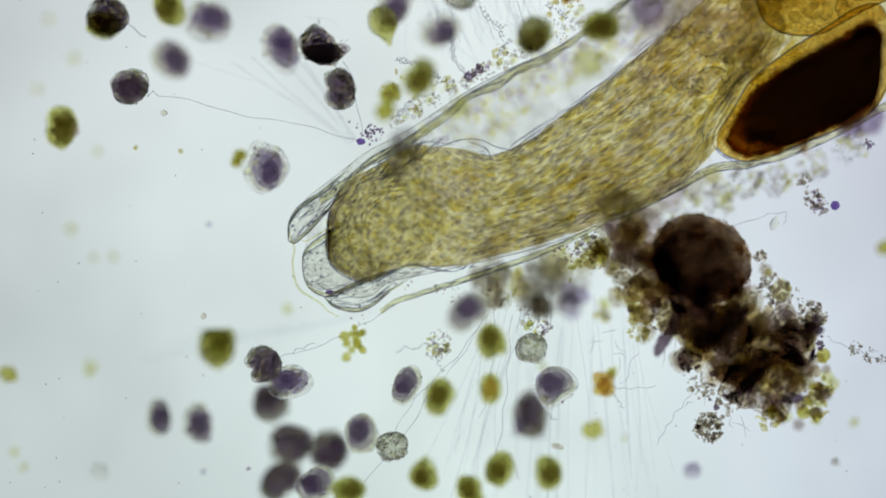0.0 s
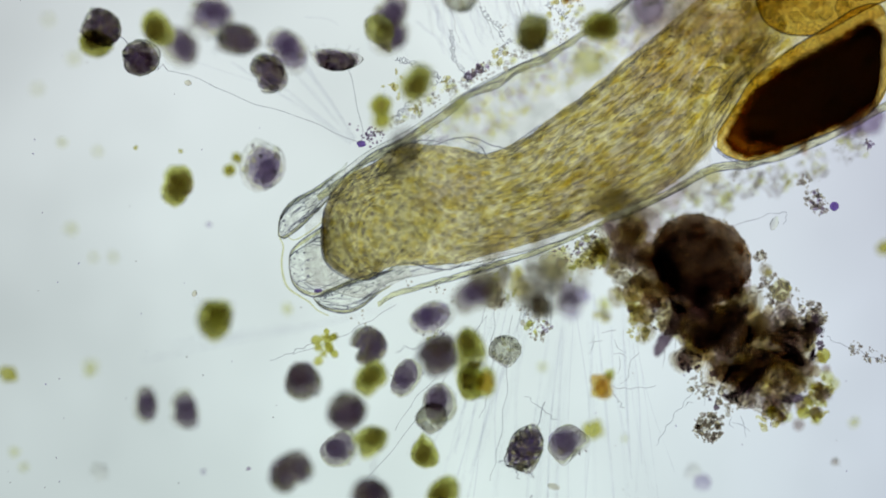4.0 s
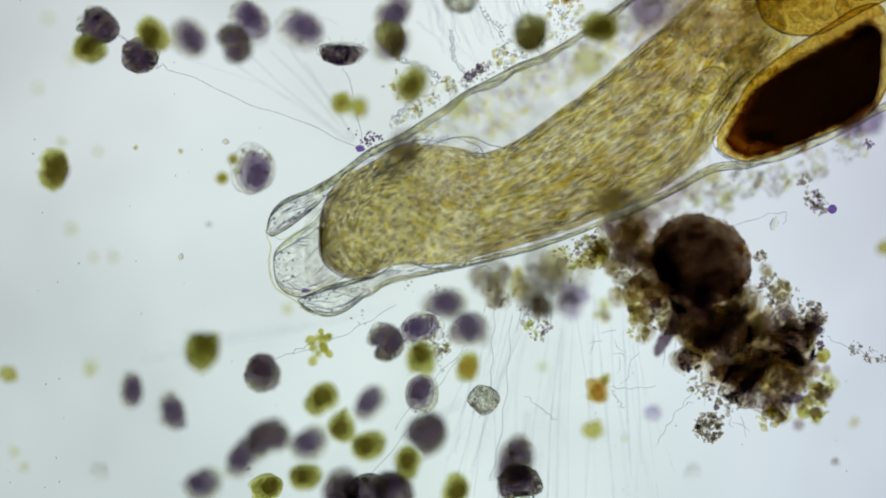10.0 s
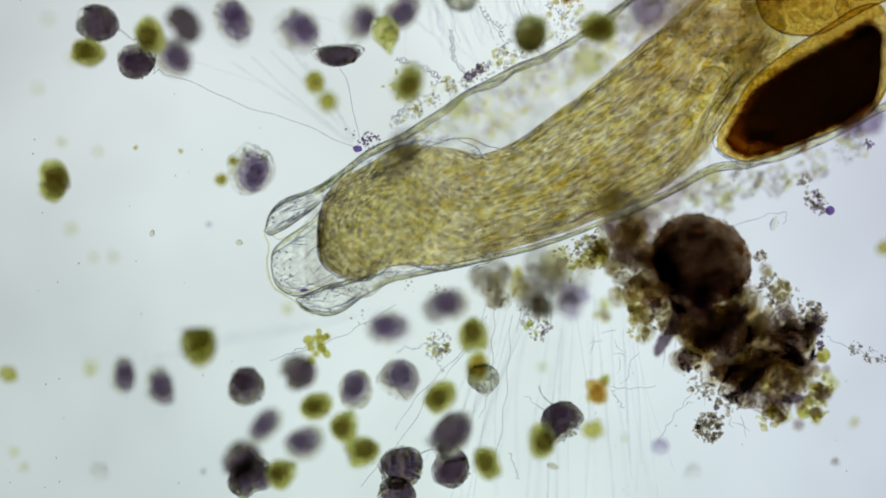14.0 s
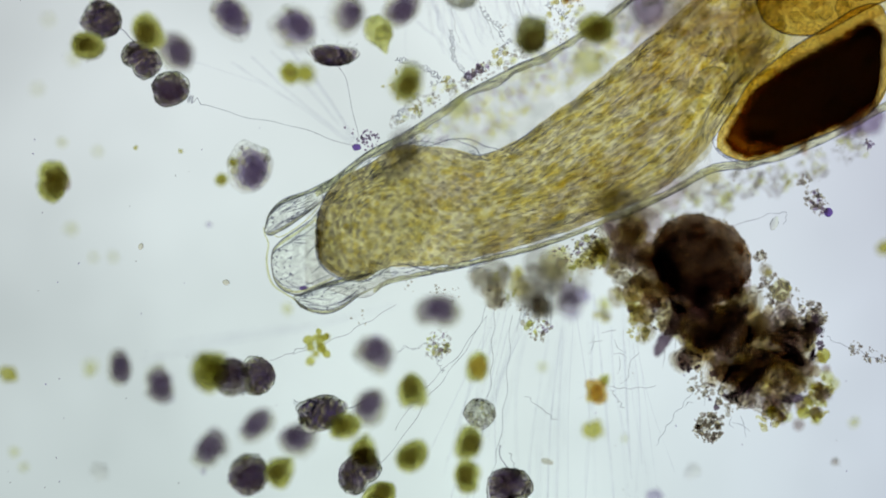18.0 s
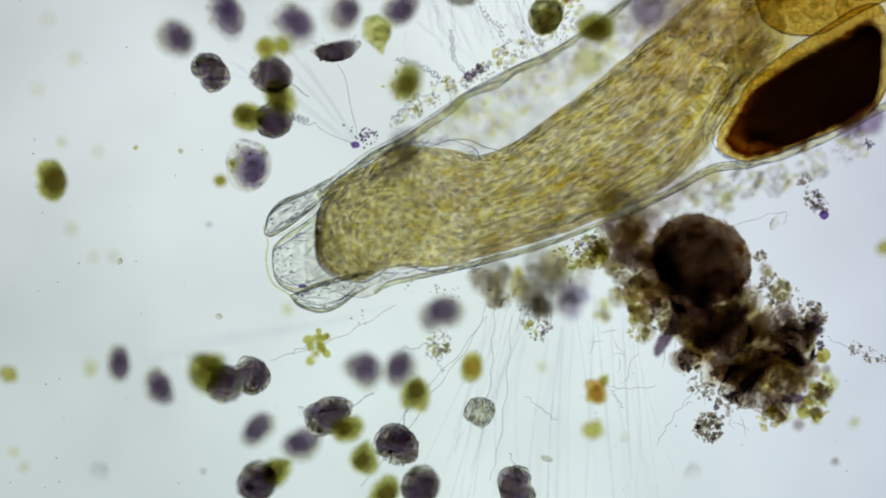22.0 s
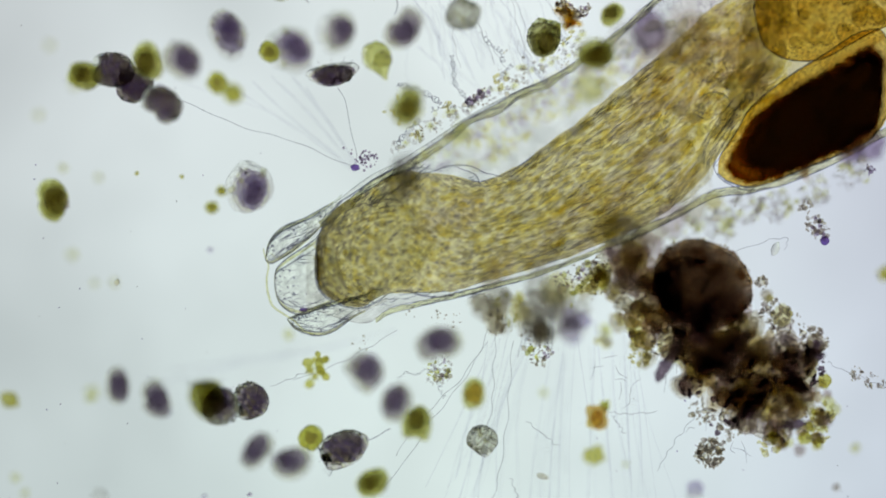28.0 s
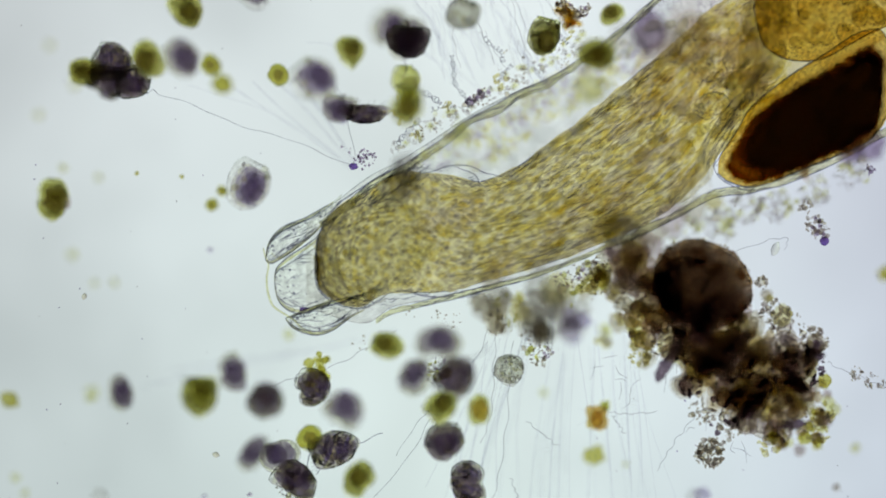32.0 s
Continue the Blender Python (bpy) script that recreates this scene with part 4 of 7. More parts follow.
g1 = animalcule("small bright green round cell", ROUND, GREENSKIN, ALGA, GREENCORE, 0.9, (0.0, 0.0, 0), 15, 4, 0, lip=False)
y1 = animalcule("small pale yellow-green cell", ROUND, GREENSKIN, ALGA, None, 0.9, (0.0, 0.0, 0), 16, 6, 1, lip=False)
U1 = animalcule("olive-brown animalcule with a clear notch in its side", EGG, GREENSKIN, YELLOW, GREENCORE, 0.95, (0.08, 0.0, 0), 17, 20, 2, notch=((170, 0.25, 30),), lip=False, cores=1.3, middle=GREEN)
H1 = animalcule("hazy olive animalcule with a ragged outline", BELL, GREENSKIN, YELLOW, GREEN, 0.95, (0.05, 0.05, 0), 18, 30, 2, lip=False, cilia=18, middle=GREEN, crumple=0.08)
B1 = animalcule("olive-brown animalcule half filled with dark grains", BELL, GREENSKIN, PALE, GREENCORE, 0.95, (0.09, -0.08, 0), 71, 60, 10, notch=((120, 0.12, 30),), girth=(0.95, 1.05), folds=24, middle=GREEN, crumple=0.05)
KINDS = {"B": (B1,), "D": (D1, D2, D3, D4, D5, D6, D7), "V": (V1, V2, V3, V4), "M": (M2, M1, M3), "K": (K1, K2), "F": (F1,), "G": (G1, G2, G3, G4, G5), "T": (T1,), "C": (C1, C2), "R": (R1,), "g": (g1,), "y": (y1,), "U": (U1,), "H": (H1,)}
CELLS = [("D", 36), ("G", 30), ("G", 33), ("D", 34), ("V", 36), ("D", 33), ("M", 43), ("M", 42), ("D", 35), ("F", 40), ("V", 36), ("T", 32), ("M", 38), ("G", 33), ("g", 20), ("y", 18), ("g", 20), ("G", 34), ("G", 30), ("D", 36), ("V", 33), ("B", 33), ("G", 33), ("G", 22), ("C", 32), ("M", 45), ("g", 12), ("g", 10), ("U", 36), ("K", 34), ("K", 36), ("H", 34), ("D", 35), ("M", 38), ("D", 34), ("D", 39), ("D", 37), ("D", 37), ("V", 35), ("V", 34), ("C", 29), ("K", 37), ("G", 32), ("V", 38), ("G", 31), ("C", 29), ("R", 25), ("V", 38), ("D", 38), ("G", 31), ("G", 31), ("G", 30), ("G", 29), ("G", 31), ("K", 38), ("V", 34), ("V", 39), ("D", 36), ("D", 36), ("D", 35), ("D", 35), ("D", 36), ("D", 36), ("D", 39), ("D", 39), ("G", 31), ("G", 29), ("g", 24)]
cells, used = [], {}
for kind, radius in CELLS:
    k = used.get(kind, 0)
    used[kind] = k + 1
    pool = KINDS[kind]
    first = pool[k % len(pool)]
    ob = first if k < len(pool) else copy_thing(first, pose(0, 0, 0))
    ob.scale = (radius * U,) * 3
    cells.append(ob)

UPPER, LOWER, FREE = (640, 258), (880, 470), None


def track(anchor, lean, *rows):
    """Rows of a swimmer's path: its stalk end stays towards the anchor, and it rocks a little on the way."""
    out, last = [], None
    for t, u, v, z in rows:
        if anchor:
            a = math.degrees(math.atan2(anchor[1] - v, anchor[0] - u))
            a = -a + 90 + 30 * math.sin(radians(lean * 3))
        else:
            a = lean
        if last is not None:
            while a - last > 180:
                a -= 360
            while a - last < -180:
                a += 360
            a = last + max(-55, min(55, a - last))
        last = a
        p = at(u, v, z)
        out.append((t, pose(p.x, p.y, p.z, 16 * math.sin(t * 0.4 + lean), 28 * math.sin(t * 0.5 + lean * 0.7), a + 6 * math.sin(t * 0.9 + lean))))
    return out


# ---- detritus: the dark ball and its heap ----
heap = tagged(new("detritus_heap"), "heap of dark brown detritus round a black ball", "detritus")
s = Shape()
s.blob(at(1243, 458, -0.2), (90 * U, 76 * U, 0.45), 4, 0.12, 1.7, spin(-0.5), 3)
tar_ball = part("ball", s, TAR, heap, "large almost black round ball")
for k, du, dv, dz in ((0.93, -3, 4, -0.75), (0.84, -8, 8, 0.6), (0.7, -14, 10, -0.9)):
    s = Shape()
    s.blob(at(1243 + du, 458 + dv, dz), (90 * k * U, 76 * k * U, 0.36 * k), 4, 0.22, 1.6, spin(-0.5), 19 * k)
    part("ball_core", s, TARCORE, tar_ball, "black-brown inside of the ball")
for i in range(110):
    w, k = rng.uniform(-0.9, 2.4), rng.uniform(1.5, 3.6)
    p = spin(-0.5) @ Vector(((86 + rng.gauss(0, 4)) * math.cos(w + 0.5), (73 + rng.gauss(0, 4)) * math.sin(w + 0.5), 0))
    s = Shape()
    s.blob(at(1243 + p.x, 458 - p.y, rng.uniform(-0.2, 0.1)), (k * U, k * U * rng.uniform(0.6, 1), 0.03), 1, 0.5, 1.3, spin(w), i)
    part("clod", s, (UMBER, PITCH, SOOT)[i % 3], heap)
for i in range(70):
    # crumbs on its upper side
    w, q, k = rng.uniform(0, 6.28), math.sqrt(rng.random()) * 0.95, rng.uniform(3, 9)
    p = spin(-0.5) @ Vector((86 * q * math.cos(w), 72 * q * math.sin(w), 0))
    s = Shape()
    s.blob(at(1243 + p.x, 458 - p.y, 0.25), (k * U, k * U * rng.uniform(0.5, 1), 0.03), 1, 0.5, 1.3, spin(w), i)
    part("crumb", s, (CRUST, SOOT, CRUST, RUST)[i % 4], tar_ball)
for i in range(30):
    # soft mud clinging to its shaded side
    w, k = rng.uniform(2.2, 4.9), rng.uniform(10, 24)
    s = Shape()
    s.blob(at(1240 + rng.uniform(50, 92) * math.cos(w), 460 - rng.uniform(46, 80) * math.sin(w), rng.uniform(0.4, 1.0)), (k * U, k * U * rng.uniform(0.6, 1), k * 0.4 * U), 2, 0.25, 1.2, spin(w), i)
    part("mud", s, (UMBER, MUD, SOOT)[i % 3], heap)
# the dark lumps at the heart of the heap
for i, (u, v, r, q, z) in enumerate(((1228, 530, 42, 1.0, -0.2), (1268, 520, 46, 1.0, -0.3), (1300, 500, 30, 1.0, -0.3), (1236, 570, 36, 1.0, 0.3), (1232, 604, 26, 1.0, 0.3), (1276, 576, 30, 1.2, 0.5), (1300, 560, 24, 1.0, 0.4), (1337, 606, 32, 1.2, 0.3), (1340, 636, 26, 1.0, 0.3),
                                     (1392, 570, 34, 0.8, -0.1), (1230, 604, 30, 1.0, 0.3), (1262, 596, 30, 1.0, 0.4), (1292, 592, 34, 1.0, 0.4), (1288, 630, 30, 1.1, 0.4), (1324, 664, 32, 0.8, 0.3), (1352, 580, 28, 1.0, 0.4), (1320, 630, 34, 1.0, 0.5), (1366, 650, 30, 1.0, 0.4), (1300, 660, 24, 1.0, 0.4), (1412, 594, 30, 1.2, -0.1), (1380, 610, 36, 1.0, 0.2), (1409, 634, 20, 0.7, 0.0), (1390, 678, 24, 1.1, 0.0), (1386, 712, 26, 0.6, 0.2), (1216, 634, 24, 0.9, 0.0), (1440, 566, 17, 1.0, 0.0), (1436, 586, 14, 1.2, 0.0),
                                     (1110, 444, 32, 1.1, 0.4), (1122, 402, 30, 0.8, 0.6), (1150, 480, 28, 1.2, 0.3), (1158, 520, 26, 1.1, 0.2), (1086, 470, 20, 1.0, 0.4), (1140, 556, 20, 0.9, 0.2), (1345, 706, 26, 0.8, 0.1), (1300, 694, 22, 0.9, 0.0), (1362, 726, 18, 0.8, 0.2), (1320, 712, 18, 0.7, 0.1), (1176, 536, 26, 1.1, 0.3), (1132, 512, 24, 1.0, 0.3), (1178, 476, 24, 1.2, 0.3), (1104, 424, 26, 0.9, 0.4), (1196, 566, 22, 1.2, 0.2), (1150, 452, 24, 1.0, 0.4))):
    for k in ((1.0, 0.7) if i % 3 == 0 else (0.96,)):
        s = Shape()
        s.blob(at(u, v, z), (r * k * U, r * k * q * U, r * k * 0.5 * U), 3, 0.22, 1.3, spin(i * 1.3), i * 2.7 + k)
        part("lump", s, PITCH if u > 1165 and i > 4 else (SOOT if i < 5 else (BROWN, PITCH)[i % 2]), heap, "dark brown lump")
# rounded brown and black grains packed between them
for i in range(95):
    a, q, k = rng.uniform(0, 6.28), math.sqrt(rng.random()), rng.uniform(8, 19)
    if i < 66:
        p = spin(0.35) @ Vector((118 * q * math.cos(a), 84 * q * math.sin(a), 0)) + Vector((1338, 614, 0))
    else:
        p = Vector((1236 + 40 * q * math.cos(a), 560 + 66 * q * math.sin(a), 0)) if i < 80 else Vector((1140 + 46 * q * math.cos(a), 470 + 84 * q * math.sin(a), 0))
    s = Shape()
    s.blob(at(p.x, p.y, rng.uniform(-0.2, 0.55)), (k * U, k * U * rng.uniform(0.7, 1), k * 0.6 * U), 2, 0.25, 1.2, spin(a), i)
    part("grain", s, (BROWN, PITCH, BROWN, SOOT, MOSS)[i % 5], heap)
# soft brown mud that fills the gaps
for i in range(30):
    a, q, k = rng.uniform(0, 6.28), rng.random() ** 0.4, rng.uniform(14, 28)
    p = spin(-0.3) @ Vector((106 * q * math.cos(a), 62 * q * math.sin(a), 0))
    s = Shape()
    s.blob(at(1320 + p.x, 622 - p.y, rng.uniform(0.4, 1.0)), (k * U, k * U * rng.uniform(0.6, 1), k * 0.4 * U), 2, 0.3, 1.2, spin(a), i)
    part("mud", s, (BROWN, MOSS, UMBER, BROWN)[i % 4], heap)
# olive grains at the outer side
for i in range(22):
    u, v = ((1452, 684), (1440, 714), (1458, 640), (1372, 736), (1400, 730))[i % 5]
    k = rng.uniform(7, 14)
    s = Shape()
    s.blob(at(u + rng.gauss(0, 11), v + rng.gauss(0, 13), rng.uniform(0.2, 0.6)), (k * U, k * U * 0.9, k * 0.7 * U), 2, 0.25, 1.2, spin(i), i)
    part("olive_grain", s, (GREENCORE, ALGA, YELLOW, BROWN)[i % 4], heap, "soft olive-yellow grain")
CLODS = ((1238, 560, 36, 0), (1290, 600, 50, 0), (1345, 640, 46, 0), (1398, 598, 46, 0), (1425, 640, 30, 0), (1372, 700, 34, 0), (1322, 690, 26, 3), (1300, 545, 30, 1),
         (1340, 575, 28, 1), (1215, 634, 24, 0), (1188, 575, 30, 0), (1162, 530, 30, 0), (1152, 470, 40, 0), (1112, 440, 32, 0), (1124, 398, 30, 0), (1128, 560, 28, 2),
         (1445, 570, 20, 3), (1385, 520, 20, 1), (1455, 690, 16, 2), (1448, 728, 12, 2), (1404, 668, 30, 0), (1250, 600, 28, 3), (1090, 470, 24, 2), (1140, 590, 18, 2),
         (1330, 520, 30, 1), (1280, 640, 30, 0), (1358, 480, 14, 2), (1375, 735, 18, 2), (1210, 540, 26, 1), (1420, 600, 24, 0), (1312, 660, 22, 0), (1085, 408, 26, 0), (1060, 448, 26, 2), (1096, 520, 24, 2), (1036, 468, 22, 2), (1130, 500, 26, 1), (1272, 556, 28, 1), (1226, 588, 30, 1), (1180, 500, 30, 0))
for i, (u, v, r, m) in enumerate(CLODS):
    deep = -0.7 if u < 1170 else -0.15
    halo, heart = (UMBER, UMBER, MOSS, UMBER)[(i + m) % 4], (SOOT, UMBER, MOSS, PLUM)[m]
    for mat, count, reach, low, high in ((halo, 1, 0.4, 0.7, 0.95), (heart, 2, 0.5, 0.3, 0.55), ((UMBER, SOOT, UMBER, PLUM)[i % 4], 3, 0.85, 0.14, 0.28)):
        for j in range(count):
            s = Shape()
            a, q = rng.uniform(0, 6.28), rng.uniform(0.3, 1) * reach * r
            s.blob(at(u + q * math.cos(a), v + q * math.sin(a), deep + rng.uniform(-0.4, 0.6)), (r * U * rng.uniform(low, high), r * U * rng.uniform(low, high), r * U * low), 3, 0.32, 1.2, spin(a), i * 3.1 + j)
            part("clod", s, mat, heap)
for u, v, a, l in ((1326, 676, 0.75, 42), (1408, 634, -0.6, 22), (1402, 706, 0.1, 22), (1440, 580, -0.5, 18)):
    s = Shape()
    s.blob(at(u, v, 0.4), (l * U, 9 * U, 9 * U), 3, 0.3, 2.6, spin(a), u)
    part("splinter", s, BARK, heap, "violet-brown splinter")
# a crooked, blunt splinter with a rough skin
s = Shape()
s.loft([(1210, 536), (1206, 560), (1199, 586), (1184, 603), (1176, 616), (1164, 632)],
       [(1190, 534), (1186, 558), (1178, 578), (1164, 595), (1156, 612), (1158, 630)], 0.6, 44, 14, z=0.4, rough=0.05, grain=8)
part("splinter", s, BARK, heap, "crooked violet-brown splinter")


def crumbs(name, spots, material, parent, label, seed, low=1.6, high=4.6, deep=0.0):
    r = random.Random(seed)
    s = Shape()
    for u, v, w, n in spots:
        for _ in range(n):
            a, q = r.uniform(0, 6.28), w * math.sqrt(r.random())
            k = r.uniform(low, high) * U
            s.blob(at(u + q * math.cos(a), v + q * math.sin(a), deep + r.uniform(-0.12, 0.12)), (k, k * r.uniform(0.35, 1), k * 0.7), 1, 0.8, 1.3, spin(a), a + q)
    f = Shape()
    for u, v, w, n in spots:
        for _ in range(n // 10 if material is not DUST else 1):
            a, q = r.uniform(0, 6.28), w * math.sqrt(r.random())
            k = r.uniform(low, high) * 1.5 * U
            f.blob(at(u + q * math.cos(a), v + q * math.sin(a), deep + r.uniform(-0.1, 0.1)), (k, k * r.uniform(0.5, 1), k * 0.6), 1, 0.5, 1.3, spin(a), a + q)
    tagged(part("flake", f, FLAKE, parent, "clear refracting flakes"), kind="stuff")
    return tagged(part(name, s, material, parent, label), kind="stuff")


crumbs("grit", ((1254, 757, 26, 150), (1240, 684, 24, 40), (1370, 512, 28, 70), (1286, 716, 24, 30), (1440, 560, 24, 60), (1180, 560, 34, 70), (1345, 456, 12, 20),
                  (1300, 700, 30, 30), (1420, 690, 44, 30), (1400, 550, 40, 60), (1120, 480, 40, 50), (1050, 452, 34, 30)), CRUMB, heap, "loose brown crumbs", 21)
crumbs("grit", ((1455, 690, 22, 20), (1450, 728, 18, 16), (1365, 735, 26, 22), (1130, 580, 22, 18), (1120, 540, 20, 14)), MOSS, heap, "olive crumbs", 22, 3, 6.5)
crumbs("grit", ((1220, 640, 20, 16), (1340, 640, 60, 40), (1420, 600, 40, 30), (1290, 690, 40, 20)), BARK, heap, "violet-black crumbs", 23, 2.5, 6)
s = Shape()
for i in range(26):
    u, v = rng.choice(((1140, 560), (1060, 600), (1110, 640), (1180, 620), (1300, 740), (1240, 720), (1200, 600)))
    u, v, a, l = u + rng.gauss(0, 16), v + rng.gauss(0, 16), rng.uniform(0, 6.28), rng.uniform(18, 46)
    s.tube(line([(u, v), (u + l * 0.5 * math.cos(a) + rng.gauss(0, 3), v + l * 0.5 * math.sin(a) + rng.gauss(0, 3)), (u + l * math.cos(a + 0.2), v + l * math.sin(a + 0.2))], 12), 0.55 * U, 4, 0.5)
part("bristle", s, FINE, heap, "thin bristles sticking out of the heap")["kind"] = "stuff"

# the looser heap beside the body
heap2 = tagged(new("detritus_heap"), "loose brown and violet detritus beside the animal", "detritus")
for i, (u, v, r, m, z) in enumerate(((868, 486, 32, 1, 0.7), (880, 520, 24, 1, 0.6), (958, 478, 40, 0, 0.8), (968, 525, 36, 0, 0.8), (950, 500, 30, 0, 0.6), (1018, 512, 24, 3, -0.8), (1045, 438, 20, 1, 0.2), (1075, 450, 22, 2, 0.4),
                                     (940, 545, 26, 1, 0.6), (905, 480, 20, 2, 0.5), (1100, 505, 20, 1, 0.2), (1065, 560, 13, 2, 0.6), (955, 505, 46, 1, -1.0), (1000, 486, 40, 2, -1.0), (905, 492, 36, 2, -0.9), (990, 530, 34, 3, -1.1), (875, 500, 34, 1, -0.9))):
    for j in range(4 if z > -0.9 else 2):
        s = Shape()
        a = rng.uniform(0, 6.28)
        s.blob(at(u + 0.6 * r * math.cos(a), v + 0.6 * r * math.sin(a), z), (r * U * rng.uniform(0.4, 0.8), r * U * rng.uniform(0.4, 0.7), r * U * 0.5), 3, 0.35, 1.1, spin(a), i * 2.3 + j)
        part("clod", s, (MUD, UMBER, MOSS, HAZE)[m] if j % 3 else MUD, heap2)
crumbs("grit", ((955, 586, 20, 26), (1020, 446, 30, 26), (885, 526, 26, 20), (940, 556, 22, 14), (1060, 425, 24, 24)), CRUMB, heap2, "brown crumbs", 31, 1.4, 3.8)
crumbs("grit", ((962, 584, 16, 8), (1000, 446, 24, 8), (1040, 440, 20, 6)), PLUM, heap2, "violet crumbs", 32, 2, 4.5)
crumbs("grit", ((950, 580, 18, 8), (900, 500, 30, 12), (1040, 450, 30, 14), (1000, 470, 30, 10)), YELLOW, heap2, "yellowish crumbs", 33, 3, 7)
s = Shape()
for i in range(22):
    u = 925 + i * 2.6
    s.tube(line([(u, 500 + rng.uniform(-14, 14)), (u - 2 + rng.gauss(0, 2), 545), (u - 5 + rng.gauss(0, 4), 575 + rng.uniform(-12, 14))], 14, -0.2), 0.8 * U, 4, 0.4)
part("fibre", s, FINE, heap2, "bundle of thin grey fibres")["kind"] = "stuff"

# soft smudges lying over and under the body
for u, v, r, m, z, label in ((718, 256, 28, SLUDGE, 1.0, "dark grey smudge over the body"), (710, 278, 30, SLUDGE, 1.1, "dark grey smudge over the body"), (702, 300, 20, MUD, 1.0, "grey smudge over the body"), (1066, 352, 28, MOSS, 1.1, "brown smudge over the trunk"), (1104, 356, 30, MUD, 1.2, "violet-grey smudge over the trunk"), (1186, 340, 28, SOOT, 1.0, "brown smudge over the trunk"),
                             (1226, 326, 24, UMBER, 0.9, "brown smudge under the trunk"), (1262, 312, 16, MOSS, 0.8, "olive smudge under the trunk"), (1150, 368, 26, UMBER, 0.9, "brown smudge under the trunk"), (1096, 366, 32, SLUDGE, 0.8, "grey-brown smudge over the trunk"), (1128, 396, 30, MUD, 0.6, "grey smudge under the trunk"), (1098, 406, 28, SOOT, 0.7, "brown smudge under the trunk"), (1152, 388, 24, SOOT, 0.8, "brown smudge under the trunk"), (868, 446, 20, UMBER, 0.9, "brown smudge over the trunk"), (1222, 45, 38, UMBER, 1.3, "brown smudge over the hind tissue"), (1148, 8, 34, PLUM, 1.2, "violet-grey smudge over the hind tissue"), (1532, 204, 32, PLUM, 0.9, "violet-grey smudge under the gut"), (1502, 226, 20, PLUM, 0.9, "violet-grey smudge under the gut"), (1164, 28, 36, MUD, 1.2, "grey smudge over the hind tissue"), (1108, 22, 28, MUD, 1.2, "grey smudge over the sheath"), (1135, 228, 15, UMBER, 0.5, "brown smudge over the trunk"),
                             (1040, 112, 26, YELLOW, 1.0, "pale yellow smudge in the sheath"), (815, 190, 18, YELLOW, 1.0, "pale yellow smudge in the sheath"), (1225, 5, 30, UMBER, 1.2, "brown smudge over the hind tissue")):
    s = Shape(at(u, v, z))
    s.blob(at(u, v, z), (r * U, r * U * 0.9, r * U * 0.6), 3, 0.35, 1.3, spin(u), v)
    tagged(part("smudge", s, m), label, "detritus", "smudges on the body")

# ---- stalks and threads ----
# the long stalk is a chain of short stiff lengths, so that it can draw itself together
long_thread = tagged(new("stalk"), "long thin grey stalk that draws together", "stalk", "stalks")
long_thread.location = at(630, 262)
LINKS, LINK = 30, 13.6
s = Shape()
s.tube([Vector((k * 1.06 * LINK * U / 4, 0, 0)) for k in range(5)], 0.62 * U, 5)
link = s.mesh("link", FINE)
links = []
for k in range(LINKS):
    ob = new("link", link)
    ob.parent = long_thread
    links.append(ob)


def chain(foot_u, foot_v, u, v):
    """Headings and joints of the stalk between its foot and its upper end; when they are near its upper lengths lie folded together."""
    goal = Vector((u - foot_u, foot_v - v))

    def run(fold):
        p, out = Vector((0, 0)), []
        for k in range(LINKS):
            h = 1.46 * (-1) ** k * min(1, max(0, (k - LINKS + fold) / 3)) + 0.10 * math.sin(k * 0.42 + 3) + 0.08 * math.sin(k * 1.1)
            out.append((p.copy(), h))
            p = p + Vector((math.cos(h), math.sin(h))) * LINK
        return p, out

    low, high = 0.0, LINKS + 3.0
    for _ in range(24):
        mid = (low + high) / 2
        low, high = (mid, high) if run(mid)[0].length > goal.length else (low, mid)
    end, out = run(low)
    a = math.atan2(goal.y, goal.x) - math.atan2(end.y, end.x)
    c, d = math.cos(a), math.sin(a)
    return [(c * p.x - d * p.y, d * p.x + c * p.y, math.degrees(h + a)) for p, h in out]


short_thread = part("stalk", (lambda s: (s.tube(line([(600, 122), (612, 140), (618, 165), (624, 200), (634, 238), (632, 258)], 50), 0.62 * U, 5), s)[1])(Shape(at(630, 262))), FINE)
tagged(short_thread, "thin curved grey stalk", "stalk", "stalks")
foot = tagged(new("holdfast"), "small violet holdfast where the stalks meet", "holdfast")
foot.location = at(630, 262)
s = Shape(at(630, 262))
s.blob(at(632, 264, 0), (8 * U, 6 * U, 6 * U), 2, 0.3, 1.5, None, 1)
part("bead", s, INK, foot)
s = Shape(at(630, 262))
for i in range(46):
    s.blob(at(648 + rng.gauss(0, 12), 250 + rng.gauss(0, 9), rng.uniform(-0.1, 0.1)), (rng.uniform(1, 2.8) * U,) * 3, 1, 0.5, 1, None, i)
tagged(part("grit", s, PLUM, foot, "violet crumbs round the holdfast"), kind="stuff")
